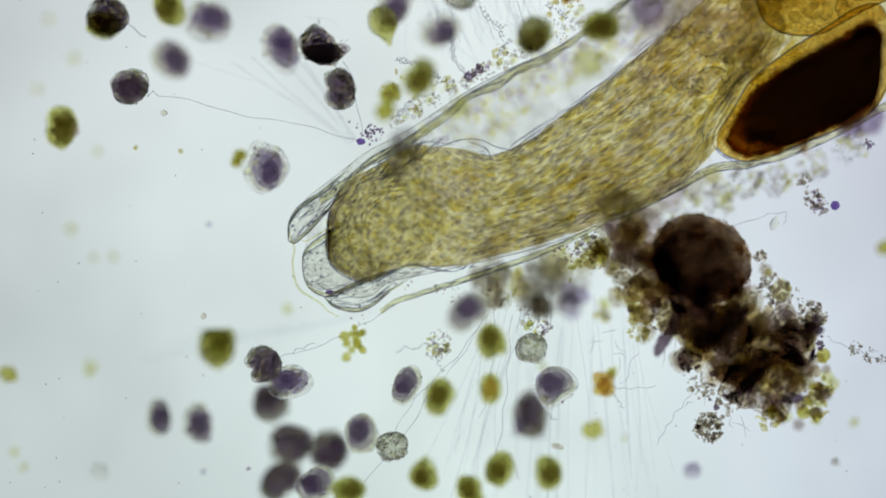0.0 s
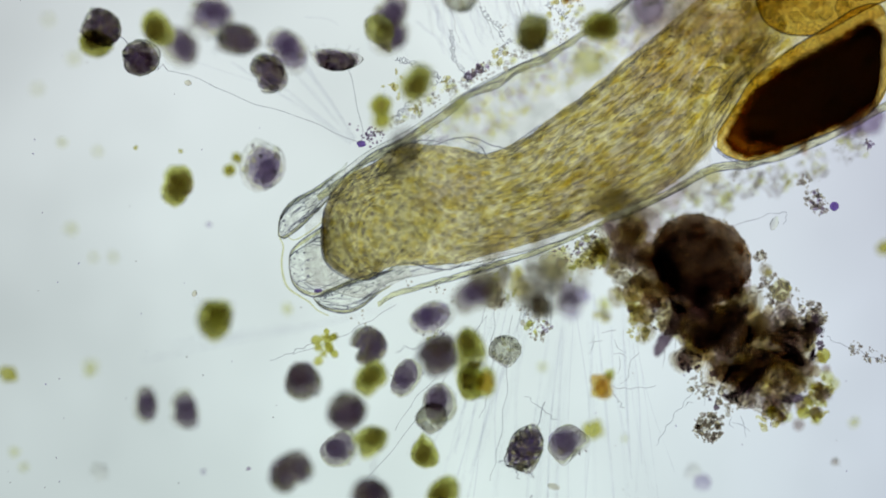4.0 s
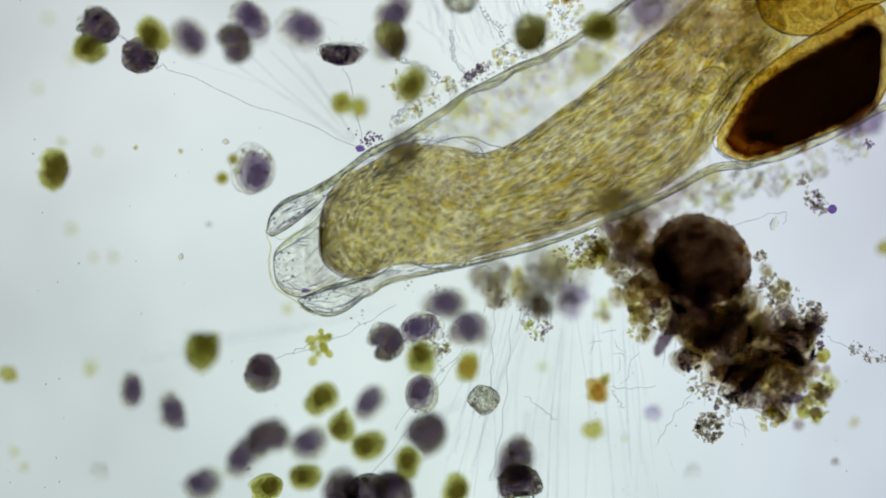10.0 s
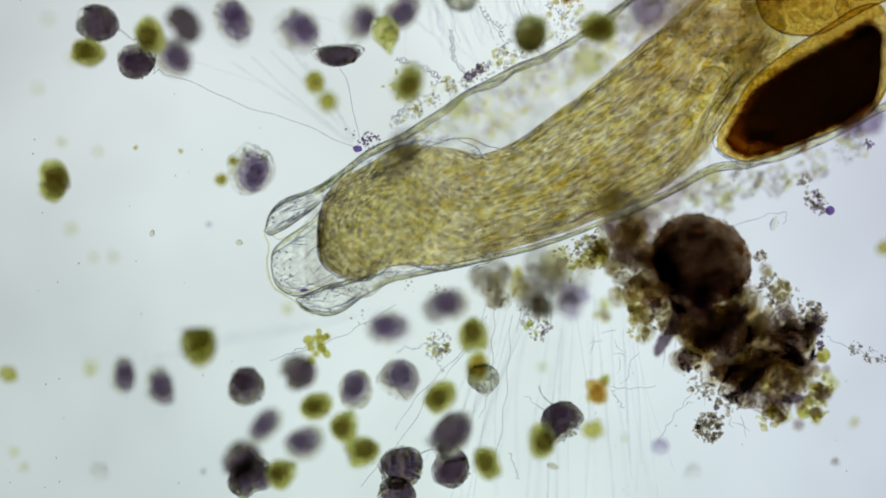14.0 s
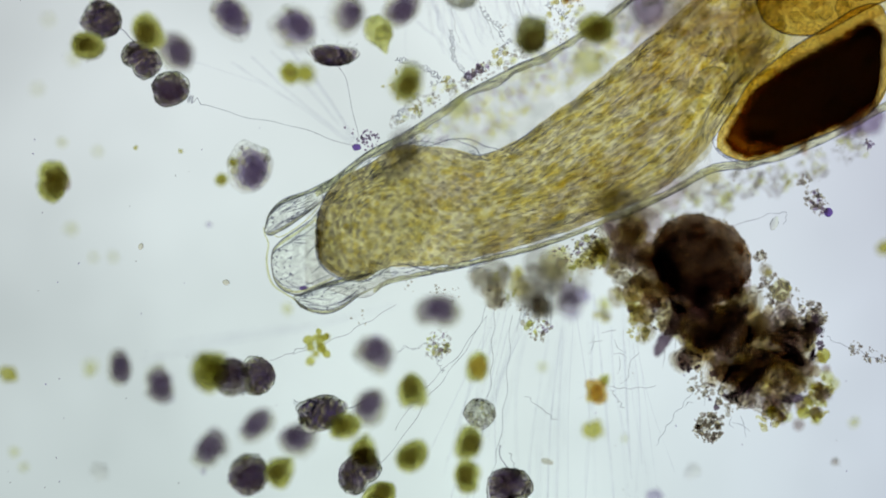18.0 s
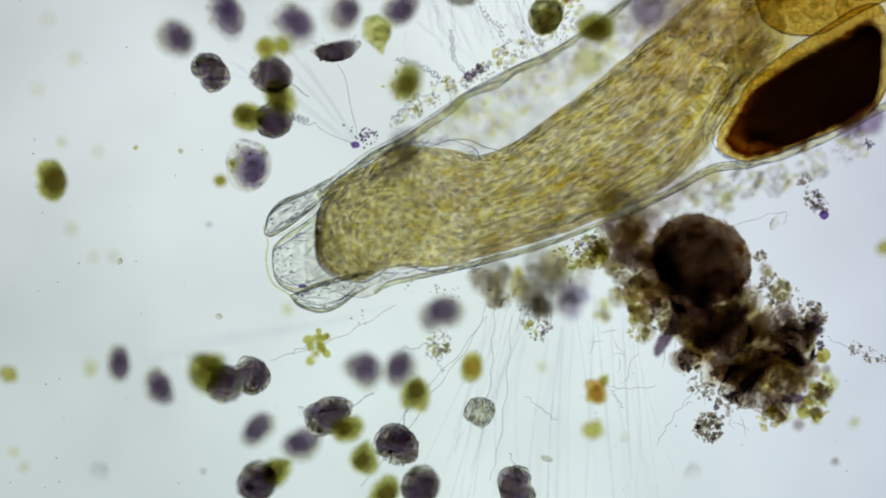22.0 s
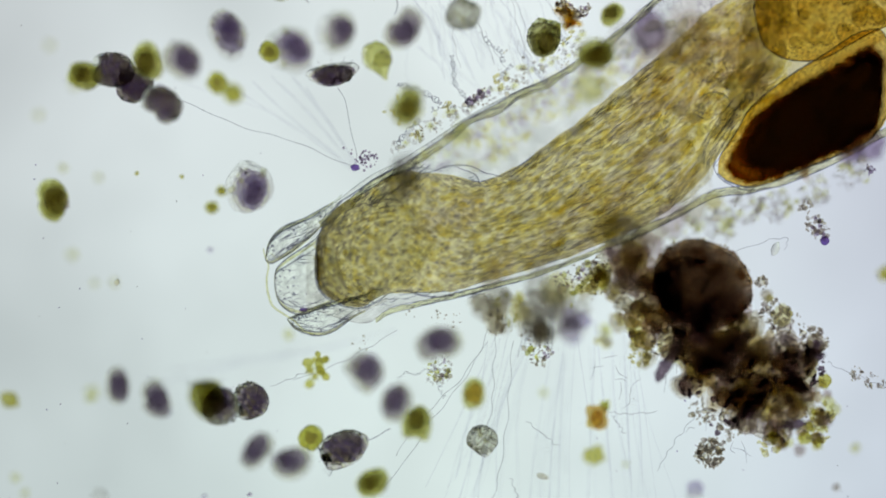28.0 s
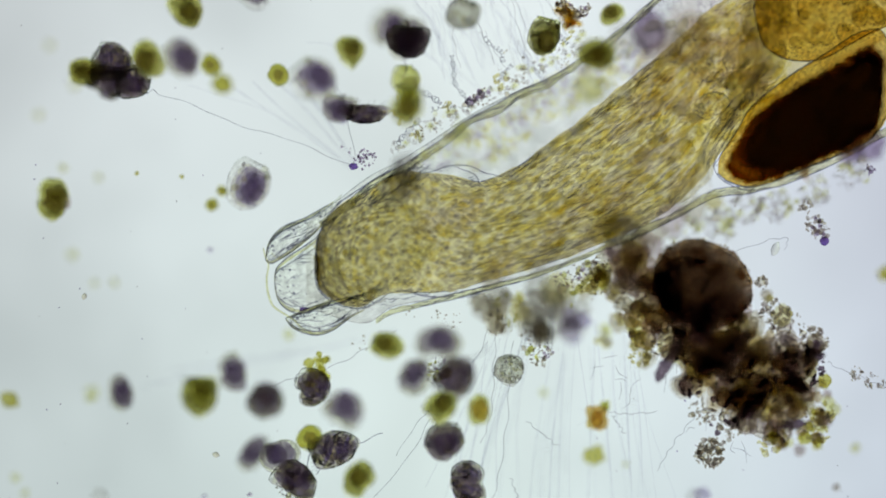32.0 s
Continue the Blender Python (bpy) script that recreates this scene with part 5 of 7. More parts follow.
for pts, r, m in (([(410, 110), (470, 150), (540, 195), (620, 255)], 3.0, FAINT), ([(445, 100), (520, 170), (622, 252)], 2.6, FAINT), ([(478, 90), (540, 150), (625, 250)], 3.2, FAINT), ([(515, 90), (570, 160), (628, 248)], 3.0, FAINT),
                  ([(540, 110), (580, 170), (630, 246)], 2.2, FAINT), ([(330, 105), (400, 128), (470, 150)], 1.0, FAINT), ([(540, 30), (580, 34), (600, 46)], 1.0, FAINT),
                  ([(720, 40), (716, 80), (722, 100)], 1.2, FAINT), ([(770, 10), (790, 60), (840, 110)], 2.6, FAINT), ([(800, 20), (830, 80), (850, 120)], 2.6, FAINT)):
    s = Shape()
    s.tube(line(pts, 40, -0.3), r * U, 6, 0.2)
    tagged(part("stalk", s, m), "faint pale stretched stalk", "stalk", "stalks")
# lower fan
for i in range(40):
    r = random.Random(100 + i)
    u0, u1 = r.uniform(860, 1130), 0
    u1 = u0 + (u0 - 1000) * 0.55 + r.uniform(-60, 20)
    v0, v1 = r.uniform(520, 600), r.uniform(800, 960)
    s = Shape()
    s.tube(line([(u0, v0), ((u0 + u1) / 2 + r.gauss(0, 10), (v0 + v1) / 2), (u1, v1)], 40, r.uniform(-0.9, 0.4)), r.uniform(0.8, 3.0) * U, 5, 0.3)
    tagged(part("stalk", s, FAINT), "faint pale stretched stalk", "stalk", "stalks")
for pts in ([(880, 510), (872, 600), (868, 680), (850, 740)], [(905, 560), (900, 640), (893, 720), (880, 800), (868, 850)], [(870, 520), (840, 590), (790, 650), (740, 700), (700, 760)], [(860, 560), (810, 640), (760, 700), (716, 770), (640, 860)],
            [(560, 606), (520, 622), (476, 640)], [(700, 540), (640, 576), (580, 606), (520, 628)], [(930, 700), (960, 725), (985, 745)], [(1078, 684), (1110, 688), (1160, 684)], [(1082, 690), (1092, 706), (1104, 724)], [(1300, 400), (1360, 380), (1390, 378), (1388, 398)],
            [(1462, 596), (1490, 610), (1520, 622), (1568, 642)], [(1230, 690), (1190, 740), (1160, 790)], [(902, 800), (912, 830), (918, 850)]):
    s, k = Shape(), len(pts) * 1.7
    s.tube([p + Vector((math.sin(i * 0.42 + k) * 2.2 * U, math.sin(i * 0.31 + k) * 1.6 * U, 0)) for i, p in enumerate(line(pts, 70))], 0.6 * U, 5, 0.2)
    tagged(part("stalk", s, FINE), "thin wavy grey stalk", "stalk", "stalks")
# bundles of pale drawn-out stalks towards the far corner
for pts in ([(250, 640), (400, 606), (540, 580), (700, 540)], [(300, 610), (430, 590), (560, 575)]):
    s = Shape()
    s.tube(line(pts, 50, -1.0), 4 * U, 6, 0.3)
    tagged(part("stalk", s, FAINT), "faint pale stretched stalk", "stalk", "stalks")


def coil(points, turns, w, z=0.0):
    turns = int(turns * 1.5)
    p = smooth(points, turns * 16)
    out = []
    for i, q in enumerate(p):
        d = (p[min(i + 1, len(p) - 1)] - p[max(i - 1, 0)]).normalized()
        a = i * math.tau / 16
        k = w * (0.8 + 0.35 * math.sin(i * 0.11 + turns))
        out.append(at(q.x - d.y * k * math.cos(a) + d.x * k * 0.75 * math.sin(a), q.y + d.x * k * math.cos(a) + d.y * k * 0.75 * math.sin(a), z + k * U * math.sin(a)))
    s = Shape()
    s.tube(out, 0.75 * U, 5)
    tagged(part("coiled_stalk", s, FINE), "tightly coiled spring-like stalk", "stalk", "coiled stalks")


coil([(700, 104), (730, 112), (758, 124), (780, 140)], 11, 5)
coil([(798, 52), (801, 80), (804, 104), (822, 128), (830, 146)], 14, 4)
coil([(848, 10), (866, 34), (884, 46), (888, 66)], 7, 4)
coil([(742, 166), (726, 182), (710, 198), (702, 210)], 8, 4.5)
coil([(760, 150), (790, 142), (806, 146)], 5, 4)
coil([(966, 6), (990, 20), (1004, 34)], 5, 4)
coil([(700, 620), (772, 610), (776, 640), (786, 660)], 5, 4, 0.2)
coil([(905, 70), (890, 84), (880, 100)], 5, 3.5, 0.1)
for i in range(46):
    r = random.Random(500 + i)
    u0, v0 = r.uniform(760, 1010), r.uniform(20, 110)
    u1, v1 = u0 - r.uniform(10, 70), v0 - r.uniform(60, 150)
    s = Shape()
    thin = i % 4 == 0
    s.tube([p + Vector((math.sin(k * 0.5 + i) * 1.5 * U, 0, 0)) for k, p in enumerate(line([(u0, v0), ((u0 + u1) / 2 + r.gauss(0, 8), (v0 + v1) / 2), (u1, v1)], 40, r.uniform(-0.6, 0.4)))], (0.5 if thin else r.uniform(1.2, 3.4)) * U, 5, 0.3)
    tagged(part("stalk", s, FINE if thin else FAINT), "faint pale stalk rising from the cuticle", "stalk", "stalks")
mat = tagged(new("growth_mat"), "ragged growth of crumbs and threads on the cuticle", "detritus")
crumbs("grit", ((850, 128, 16, 16), (890, 100, 18, 12), (925, 100, 16, 12), (770, 178, 12, 8), (735, 190, 14, 12), (800, 152, 10, 8), (1000, 60, 18, 10), (980, 30, 20, 10), (900, 66, 26, 8), (1030, 20, 24, 8)), CRUMB, mat, "loose greyish crumbs", 41, 1, 2.8)
crumbs("grit", ((790, 146, 10, 5), (735, 196, 8, 4), (880, 95, 16, 6), (990, 10, 24, 8), (700, 150, 30, 8)), MOSS, mat, "olive crumbs", 42, 3, 7)
band_spots = tuple((700 + 32 * k, 214 - 17.6 * k - 0.2 * (k % 3) * 6, 15, 16) for k in range(11))
crumbs("grit", band_spots, DUST, mat, "pale lilac dust on the cuticle", 44, 1.6, 4.6, 0.1)
crumbs("grit", tuple((u + 6, v - 8, w, 3) for u, v, w, n in band_spots), YELLOW, mat, "pale yellow crumbs on the cuticle", 45, 3, 7, 0.4)
crumbs("grit", ((836, 132, 8, 12), (846, 124, 8, 12), (856, 118, 8, 8), (826, 138, 5, 6)), PLUM, mat, "elongated violet clump", 46, 2, 4.5, 0.1)
litter = tagged(new("litter_strip"), "pale crumbs strewn under the cuticle", "detritus")
crumbs("grit", ((1320, 320, 30, 50), (1370, 318, 28, 44), (1440, 296, 30, 34), (1280, 350, 30, 34), (1500, 262, 28, 30), (1240, 370, 34, 30), (1190, 400, 30, 30)), DUST, litter, "pale lilac dust", 51, 2.5, 7.0, 0.5)
crumbs("grit", ((1320, 318, 30, 16), (1380, 312, 28, 14), (1450, 290, 30, 12), (1270, 350, 30, 14), (1510, 258, 28, 10), (1220, 375, 34, 12)), YELLOW, litter, "pale yellow crumbs", 54, 2.5, 6.0, 0.6)
crumbs("grit", ((1320, 322, 26, 8), (1370, 322, 24, 8), (1440, 300, 24, 6), (1500, 264, 22, 8)), CRUMB, litter, "small brown crumbs", 53, 1, 2.2)
crumbs("grit", ((770, 512, 10, 7), (640, 558, 20, 6), (720, 510, 16, 7), (800, 520, 16, 9)), CRUMB, litter, "single crumbs", 52, 1, 2.6)

# ---- small debris in the clear water beside the heap ----
s = Shape(at(1470, 372))
s.blob(at(1470, 372, 0), (8 * U, 8 * U, 8 * U), 3, 0.1, 1.5, None, 4)
bead = tagged(part("debris_bead", s, INK), "small round dark violet bead", "debris")
clump = tagged(new("debris_clump"), "loose clump of grey-violet crumbs", "debris")
crumbs("grit", ((1440, 352, 18, 34), (1450, 366, 16, 24), (1424, 322, 13, 26)), CRUMB, clump, "grey-brown crumbs", 61, 1.5, 4.2)
crumbs("grit", ((1442, 350, 14, 12), (1536, 256, 9, 14), (1450, 372, 10, 8)), PLUM, clump, "violet crumbs", 62, 1.5, 4.0)
ragged = tagged(new("debris_clump"), "ragged clump of pale lilac and yellow crumbs", "debris")
crumbs("grit", ((778, 602, 20, 40), (768, 625, 16, 24), (790, 616, 12, 14)), DUST, ragged, "pale grey crumbs", 65, 1.4, 4.2)
crumbs("grit", ((775, 606, 18, 6), (784, 622, 12, 4)), PLUM, ragged, "violet crumbs", 66, 1.5, 3.6)
crumbs("grit", ((772, 612, 20, 16),), YELLOW, ragged, "yellowish crumbs", 67, 2, 4.6)
tuft = tagged(new("debris_clump"), "yellow-brown grainy clump above the cuticle", "debris")
crumbs("grit", ((992, -34, 13, 36), (1006, -24, 13, 36), (1022, -18, 10, 22), (1034, -30, 9, 12)), CRUMB, tuft, "brown grains", 68, 1.5, 4.0)
crumbs("grit", ((996, -30, 14, 10), (1026, -22, 12, 10)), PLUM, tuft, "violet grains", 69, 1.5, 3.6)
crumbs("grit", ((1002, -12, 14, 16), (1012, -2, 10, 8), (1000, -26, 16, 12)), SAC, tuft, "amber grains", 70, 3, 8, 0.5)
straw = tagged(new("debris_strand"), "pale strand with grey crumbs", "debris")
crumbs("grit", ((1512, 616, 14, 22), (1540, 628, 16, 24), (1560, 636, 10, 12)), CRUMB, straw, "grey crumbs", 63, 1.2, 3.4)
s = Shape()
s.blob(at(1370, 396, 0), (7 * U, 13 * U, 0.06), 2, 0.2, 1, spin(-0.4), 8)
tagged(part("empty_shell", s, SKIN), "small clear empty shell", "debris")
for u, v, r, m, z, nm in ((15, 662, 16, ALGA, 0.8, "olive-green"), (160, 648, 12, YELLOW, 1.2, "pale yellow"), (157, 660, 8, YELLOW, 1.0, "pale yellow"), (1050, 760, 18, ALGA, 0.8, "olive-green"), (1512, 748, 9, YELLOW, 0.8, "pale yellow"), (1565, 440, 14, ALGA, 0.9, "olive-green"),
                          (1478, 817, 7, CRUMB, 0.5, "brown"), (1284, 352, 12, YELLOW, 0.8, "pale yellow"), (175, 835, 16, CUTICLE, -0.7, "clear"), (1226, 834, 14, CUTICLE, -0.7, "clear"), (200, 455, 7, YELLOW, 1.2, "pale yellow"), (125, 406, 9, YELLOW, 1.3, "pale yellow"),
                          (130, 104, 9, YELLOW, 1.4, "pale yellow"), (66, 158, 8, YELLOW, 1.4, "pale yellow"), (172, 268, 7, YELLOW, 1.2, "pale yellow"), (110, 252, 7, YELLOW, 1.0, "pale yellow"), (25, 800, 8, YELLOW, 1.0, "pale yellow"), (42, 828, 7, YELLOW, 1.0, "pale yellow"), (508, 546, 9, YELLOW, 1.0, "pale yellow"),
                          (165, 456, 6, YELLOW, 1.2, "pale yellow"), (370, 398, 5, HAZE, -0.6, "violet-grey"), (960, 650, 7, YELLOW, 1.0, "pale yellow"),
                          (1070, 540, 12, YELLOW, 0.9, "pale yellow"), (320, 268, 4, ALGA, 0.3, "olive-green"), (240, 262, 4, ALGA, 0.3, "olive-green"), (440, 830, 4, PLUM, 0.2, "violet"), (360, 835, 5, HAZE, -0.6, "violet-grey"), (1105, 776, 5, YELLOW, 0.8, "pale yellow"), (85, 35, 8, YELLOW, 1.5, "pale yellow")):
    s = Shape(at(u, v, z))
    s.blob(at(u, v, z), (r * U, r * U * 0.85, r * U * 0.6), 2, 0.4, 1.4, spin(u), v)
    tagged(part("speck", s, m), nm + " speck drifting in the clear water", "speck", "specks in the water")
for i in range(60):
    r = random.Random(300 + i)
    u, v = (r.uniform(0, 560), r.uniform(0, 882)) if i < 44 else (r.uniform(1000, 1560), r.uniform(640, 882))
    s = Shape(at(u, v, 0))
    s.blob(at(u, v, 0), (r.uniform(0.8, 2.2) * U, r.uniform(0.6, 1.2) * U, 0.006), 1, 0.3, 1, spin(r.uniform(0, 3)), i)
    tagged(part("speck", s, (GRAIN, PLUM, INK)[i % 3]), "tiny dark speck in the water", "speck", "specks in the water")
drifters = []
for r, m, nm, rx, ry in ((15, HAZE, "violet-grey round speck drifting below the heap", 1, 1), (11, UMBER, "brown spindle-shaped speck drifting in the water", 1, 0.5), (6, FLAKE, "tiny clear ring-like speck in the water", 1, 0.8), (6, FLAKE, "tiny clear oval speck in the water", 0.7, 1)):
    s = Shape()
    s.blob(Vector(), (r * U * rx, r * U * ry, r * U * 0.6), 2, 0.25, 1.2, spin(-0.3), r)
    drifters.append(tagged(part("speck", s, m), nm, "speck", "specks in the water"))
orange = tagged(new("orange_grain"), "orange-brown squarish grain with bristles", "grain")
s = Shape()
s.blob(Vector((0, 0, 0.45)), (21 * U, 25 * U, 0.09), 3, 0.2, 1.3, spin(0.2), 3)
for k, c in enumerate(s.v):
    m = max(abs(c.x), abs(c.y), 1e-6) / max(1e-6, math.hypot(c.x, c.y))
    s.v[k] = Vector((c.x / m ** 0.5 * 0.9, c.y / m ** 0.5 * 0.9, c.z))
grain_body = part("body", s, AMBER, orange)
s = Shape()
s.blob(Vector((0, -0.02, 0.45)), (12 * U, 15 * U, 0.07), 3, 0.3, 1.2, None, 5)
part("core", s, AMBER, grain_body, "deeper orange middle")
s = Shape()
for i in range(7):
    a = i * 0.9
    s.tube([Vector((math.cos(a), math.sin(a), 0)) * (16 + 7 * k) * U for k in range(4)], 0.5 * U, 4)
part("bristle", s, FAINT, orange)
for k in range(4):
    s = Shape()
    s.blob(Vector((rng.uniform(8, 18) * U, rng.uniform(14, 26) * U, 0.5)), (rng.uniform(5, 9) * U,) * 3, 2, 0.3, 1.2, None, k)
    part("yellow_grain", s, YELLOW, orange, "pale yellow grain at the upper edge")
algae = tagged(new("algae_cluster"), "cluster of yellow-green round algae", "algae")
for i in range(13):
    a, q, k = i * 2.4 + rng.gauss(0, 0.3), 6.4 * math.sqrt(i) + rng.gauss(0, 2), rng.uniform(5, 9.5)
    s = Shape()
    s.blob(Vector((q * math.cos(a) * U, q * math.sin(a) * 1.35 * U - (16 * U if i > 10 else 0), rng.uniform(0.0, 0.5))), (k * U, k * U * rng.uniform(0.7, 1), k * U), 2, 0.3, 1.2, spin(a), i)
    part("alga", s, ALGA, algae)


# ---- all that moves ----
def slide_rows(origin, *rows):
    """Small slides and turns of a part of the animal round its own origin."""
    out = []
    for t, du, dv, a in rows:
        out.append((t, pose(origin.x + du * U, origin.y - dv * U, origin.z, 0, 0, a)))
    return out


def motions():
    o = at(480, 420)
    upper, middle, lower, rim, spot = LOBES
    walk(upper, slide_rows(o, (0, 43, 14, 13), (1, 38, 11, 12), (2, 33, 9, 11), (3, 29, 7, 10), (5.5, 19, 4, 8), (7, 14, 3, 7), (9, 6, 2, 4), (11, 1, 1, 1), (13, 0, 0, 0), (17, -1, 0, 0), (20, -1, 1, 1), (23, -1, 3, 2), (25.5, -1, 4, 2), (28, -1, 5, 3), (32, -1, 5, 3)))
    walk(middle, slide_rows(o, (0, 55, 1, 0), (1, 49, 1, 0), (2, 43, 1, 0), (3, 37, 1, 0), (5.5, 24, 0, 0), (7, 16, 0, 0), (9, 7, 1, 0), (11, 2, 1, 0), (13, 0, 0, 0), (17, 0, -2, 0), (20, 1, -5, 0), (23, 2, -8, 0), (25.5, 3, -11, 0), (28, 4, -13, 0), (32, 4, -14, 0)))
    walk(lower, slide_rows(o, (0, 43, 0, 4), (1, 38, 0, 4), (2, 33, 0, 3), (3, 29, 0, 3), (5.5, 18, 0, 2), (7, 12, 0, 1), (9, 5, 1, 0), (11, 1, 0, 0), (13, 0, 0, 0), (17, -4, -3, 0), (20, -8, -5, 0), (23, -12, -7, 0), (25.5, -15, -9, 0), (28, -18, -10, 0), (32, -21, -11, 0)))
    for p in (rim, spot):
        walk(p, slide_rows(o, (0, 45, 3, 0), (1, 40, 2, 0), (2, 35, 2, 0), (3, 30, 1, 0), (5.5, 19, 1, 0), (7, 13, 0, 0), (9, 6, 1, 0), (11, 1, 0, 0), (13, 0, 0, 0), (17, -1, -3, 0), (20, -1, -6, 0), (23, -2, -8, 0), (25.5, -2, -10, 0), (28, -3, -11, 0), (32, -3, -12, 0)))
    walk(front_wall, slide_rows(flap, (0, 0, 0, 5.5), (1, 0, 0, 5.2), (2, 0, 0, 4.9), (3, 0, 0, 4.4), (5.5, 0, 0, 2.6), (7, 0, 0, 1.6), (9, 0, 0, 0.6), (11, 0, 0, 0.1), (13, 0, 0, 0), (17, 0, 0, 0.2), (20, 0, 0, 0.6), (25.5, 0, 0, 1.2), (32, 0, 0, 1.6)))
    for p in (bulb,):
        walk(p, slide_rows(bulb_at, (0, 15, 2, 0), (1, 12, 1, 0), (2, 10, 0, 0), (3, 8, -1, 0), (5.5, 4, -1, 0), (9, 3, -2, 0), (13, 0, 0, 0), (17, -3, 1, 0), (20, -4, 2, 0), (25.5, -6, 3, 0), (32, -7, 3, 0)))
    for p in (upper_wall,):
        walk(p, slide_rows(hinge, (0, 0, 0, 2.0), (1, 0, 0, 2.0), (3, 0, 0, 1.6), (6, 0, 0, 0.7), (9, 0, 0, 0.1), (13, 0, 0, 0), (17, 0, 0, 0.2), (20, 0, 0, 0.8), (25.5, 0, 0, 1.4), (32, 0, 0, 1.6)))
    o = at(630, 262)
    for p, k in ((foot, 0), (short_thread, 0)):
        walk(p, slide_rows(o, (0, 7, -13, 8 * k), (2, 7, -12, 5 * k), (3, 8, -11, 3 * k), (6, 8, -4, 0), (9, 7, -1, 0), (13, 2, 0, 0), (17, 0, -2, 2 * k), (19, -1, -4, 2 * k), (21, -2, -6, 2 * k), (25.5, -5, -11, -1 * k), (28, -5, -12, -1 * k), (32, -8, -14, -1 * k)))
    reach = ((0, 7, -13, 262, 158), (2, 7, -12, 268, 130), (3, 8, -11, 274, 120), (6, 8, -4, 290, 100), (9, 7, -1, 282, 106), (13, 2, 0, 275, 115), (14, 2, 0, 274, 118), (16.3, 1, -1, 350, 160), (17, 0, -2, 395, 180), (18, 0, -3, 333, 168),
             (19, -1, -4, 264, 138), (21.6, -2, -6, 272, 145), (21.8, -2, -7, 400, 180), (22, -2, -7, 515, 198), (22.5, -3, -8, 484, 200), (23, -3, -9, 470, 168), (24, -4, -10, 433, 147), (25, -5, -11, 345, 118), (28, -5, -12, 262, 110), (32, -8, -14, 260, 108))
    chains = [(t, du, dv, chain(630 + du, 262 + dv, u, v)) for t, du, dv, u, v in reach]
    for k, ob in enumerate(links):
        rows, last = [], None
        for t, du, dv, c in chains:
            x, y, h = c[k]
            while last is not None and h - last > 180:
                h -= 360
            while last is not None and h - last < -180:
                h += 360
            last = h
            rows.append((t, pose((du + x) * U, (y - dv) * U, 0, 0, 0, h)))
        walk(ob, rows)
    walk(bead, track_still((0, 1478, 364), (3, 1479, 362), (5.5, 1472, 372), (8, 1476, 366), (9, 1473, 371), (12, 1473, 369), (13, 1470, 372), (17, 1468, 374), (20, 1461, 380), (25.5, 1458, 381), (32, 1457, 382)))
    walk(orange, track_still((0, 1067, 678), (3, 1064, 681), (6, 1061, 684), (9, 1056, 688), (13, 1055, 691), (25.5, 1053, 691), (32, 1053, 692)))
    walk(drifters[0], track_still((0, 1225, 832, -0.7), (1, 1230, 840, -0.7), (2, 1238, 838, -0.7), (3, 1243, 852, -0.7), (7, 1228, 855, -0.7), (9, 1158, 722, -0.7), (10, 1155, 731, -0.7), (11, 1150, 738, -0.7), (12, 1147, 750, -0.7), (13, 1160, 768, -0.7), (14, 1168, 790, -0.7), (17, 1167, 855, -0.7), (18, 1158, 880, -0.7), (22, 1160, 950, -0.7), (27, 1210, 900, -0.7), (28, 1228, 820, -0.7), (29, 1228, 822, -0.7), (30, 1238, 823, -0.7), (32, 1240, 832, -0.7)))
    walk(drifters[1], track_still((0, 987, 790, 0.2), (1, 968, 803, 0.2), (2, 965, 828, 0.2), (3, 980, 863, 0.2), (7, 957, 843, 0.2), (8, 936, 832, 0.2), (10, 930, 785, 0.2), (11, 950, 780, 0.2), (12, 985, 832, 0.2), (14, 978, 825, 0.2), (17, 963, 815, 0.2), (20, 983, 822, 0.2), (22, 968, 812, 0.2), (25, 962, 803, 0.2), (28, 958, 798, 0.2), (32, 970, 900, 0.2)))
    walk(drifters[2], track_still((0, 290, 200, 0), (3, 320, 157, 0), (6, 348, 138, 0), (7, 336, 148, 0), (8, 341, 167, 0), (9, 366, 205, 0), (11, 420, 300, 0), (13, 425, 395, 0), (18, 400, 500, 0), (32, 380, 760, 0)))
    walk(drifters[3], track_still((0, 360, 560, 0), (6, 340, 500, 0), (10, 320, 455, 0), (11, 290, 440, 0), (12, 278, 424, 0), (13, 272, 412, 0), (14, 269, 413, 0), (17, 251, 435, 0), (20, 246, 438, 0), (22, 212, 463, 0), (25, 208, 470, 0), (28, 205, 455, 0), (32, 147, 480, 0)))
    walk(algae, track_still((0, 630, 598), (1, 628, 602), (2, 590, 602), (3, 582, 605), (6, 575, 605), (9, 572, 605), (13, 567, 605), (25, 566, 604), (28, 563, 600), (30, 560, 595), (32, 565, 600)))
    walk(cells[0], track(UPPER, 0, (0, 190, 28, .15), (1, 190, 30, .15), (3, 182, 42, .15), (6, 175, 58, .15), (8, 174, 56, .15), (9, 172, 52, .15), (11, 176, 43, .15), (13, 172, 42, .15), (14, 172, 42, .15), (17, 180, 35, .15), (19, 175, 35, .15), (21, 170, 30, .15), (21.6, 180, 35, .15), (22, 480, 132, .15), (22.5, 520, 144, .15), (23, 465, 140, .15), (24, 440, 105, .15), (25, 335, 85, .15), (28, 198, 80, .15), (29, 198, 83, .15), (30, 197, 75, .15), (32, 195, 65, .15)))
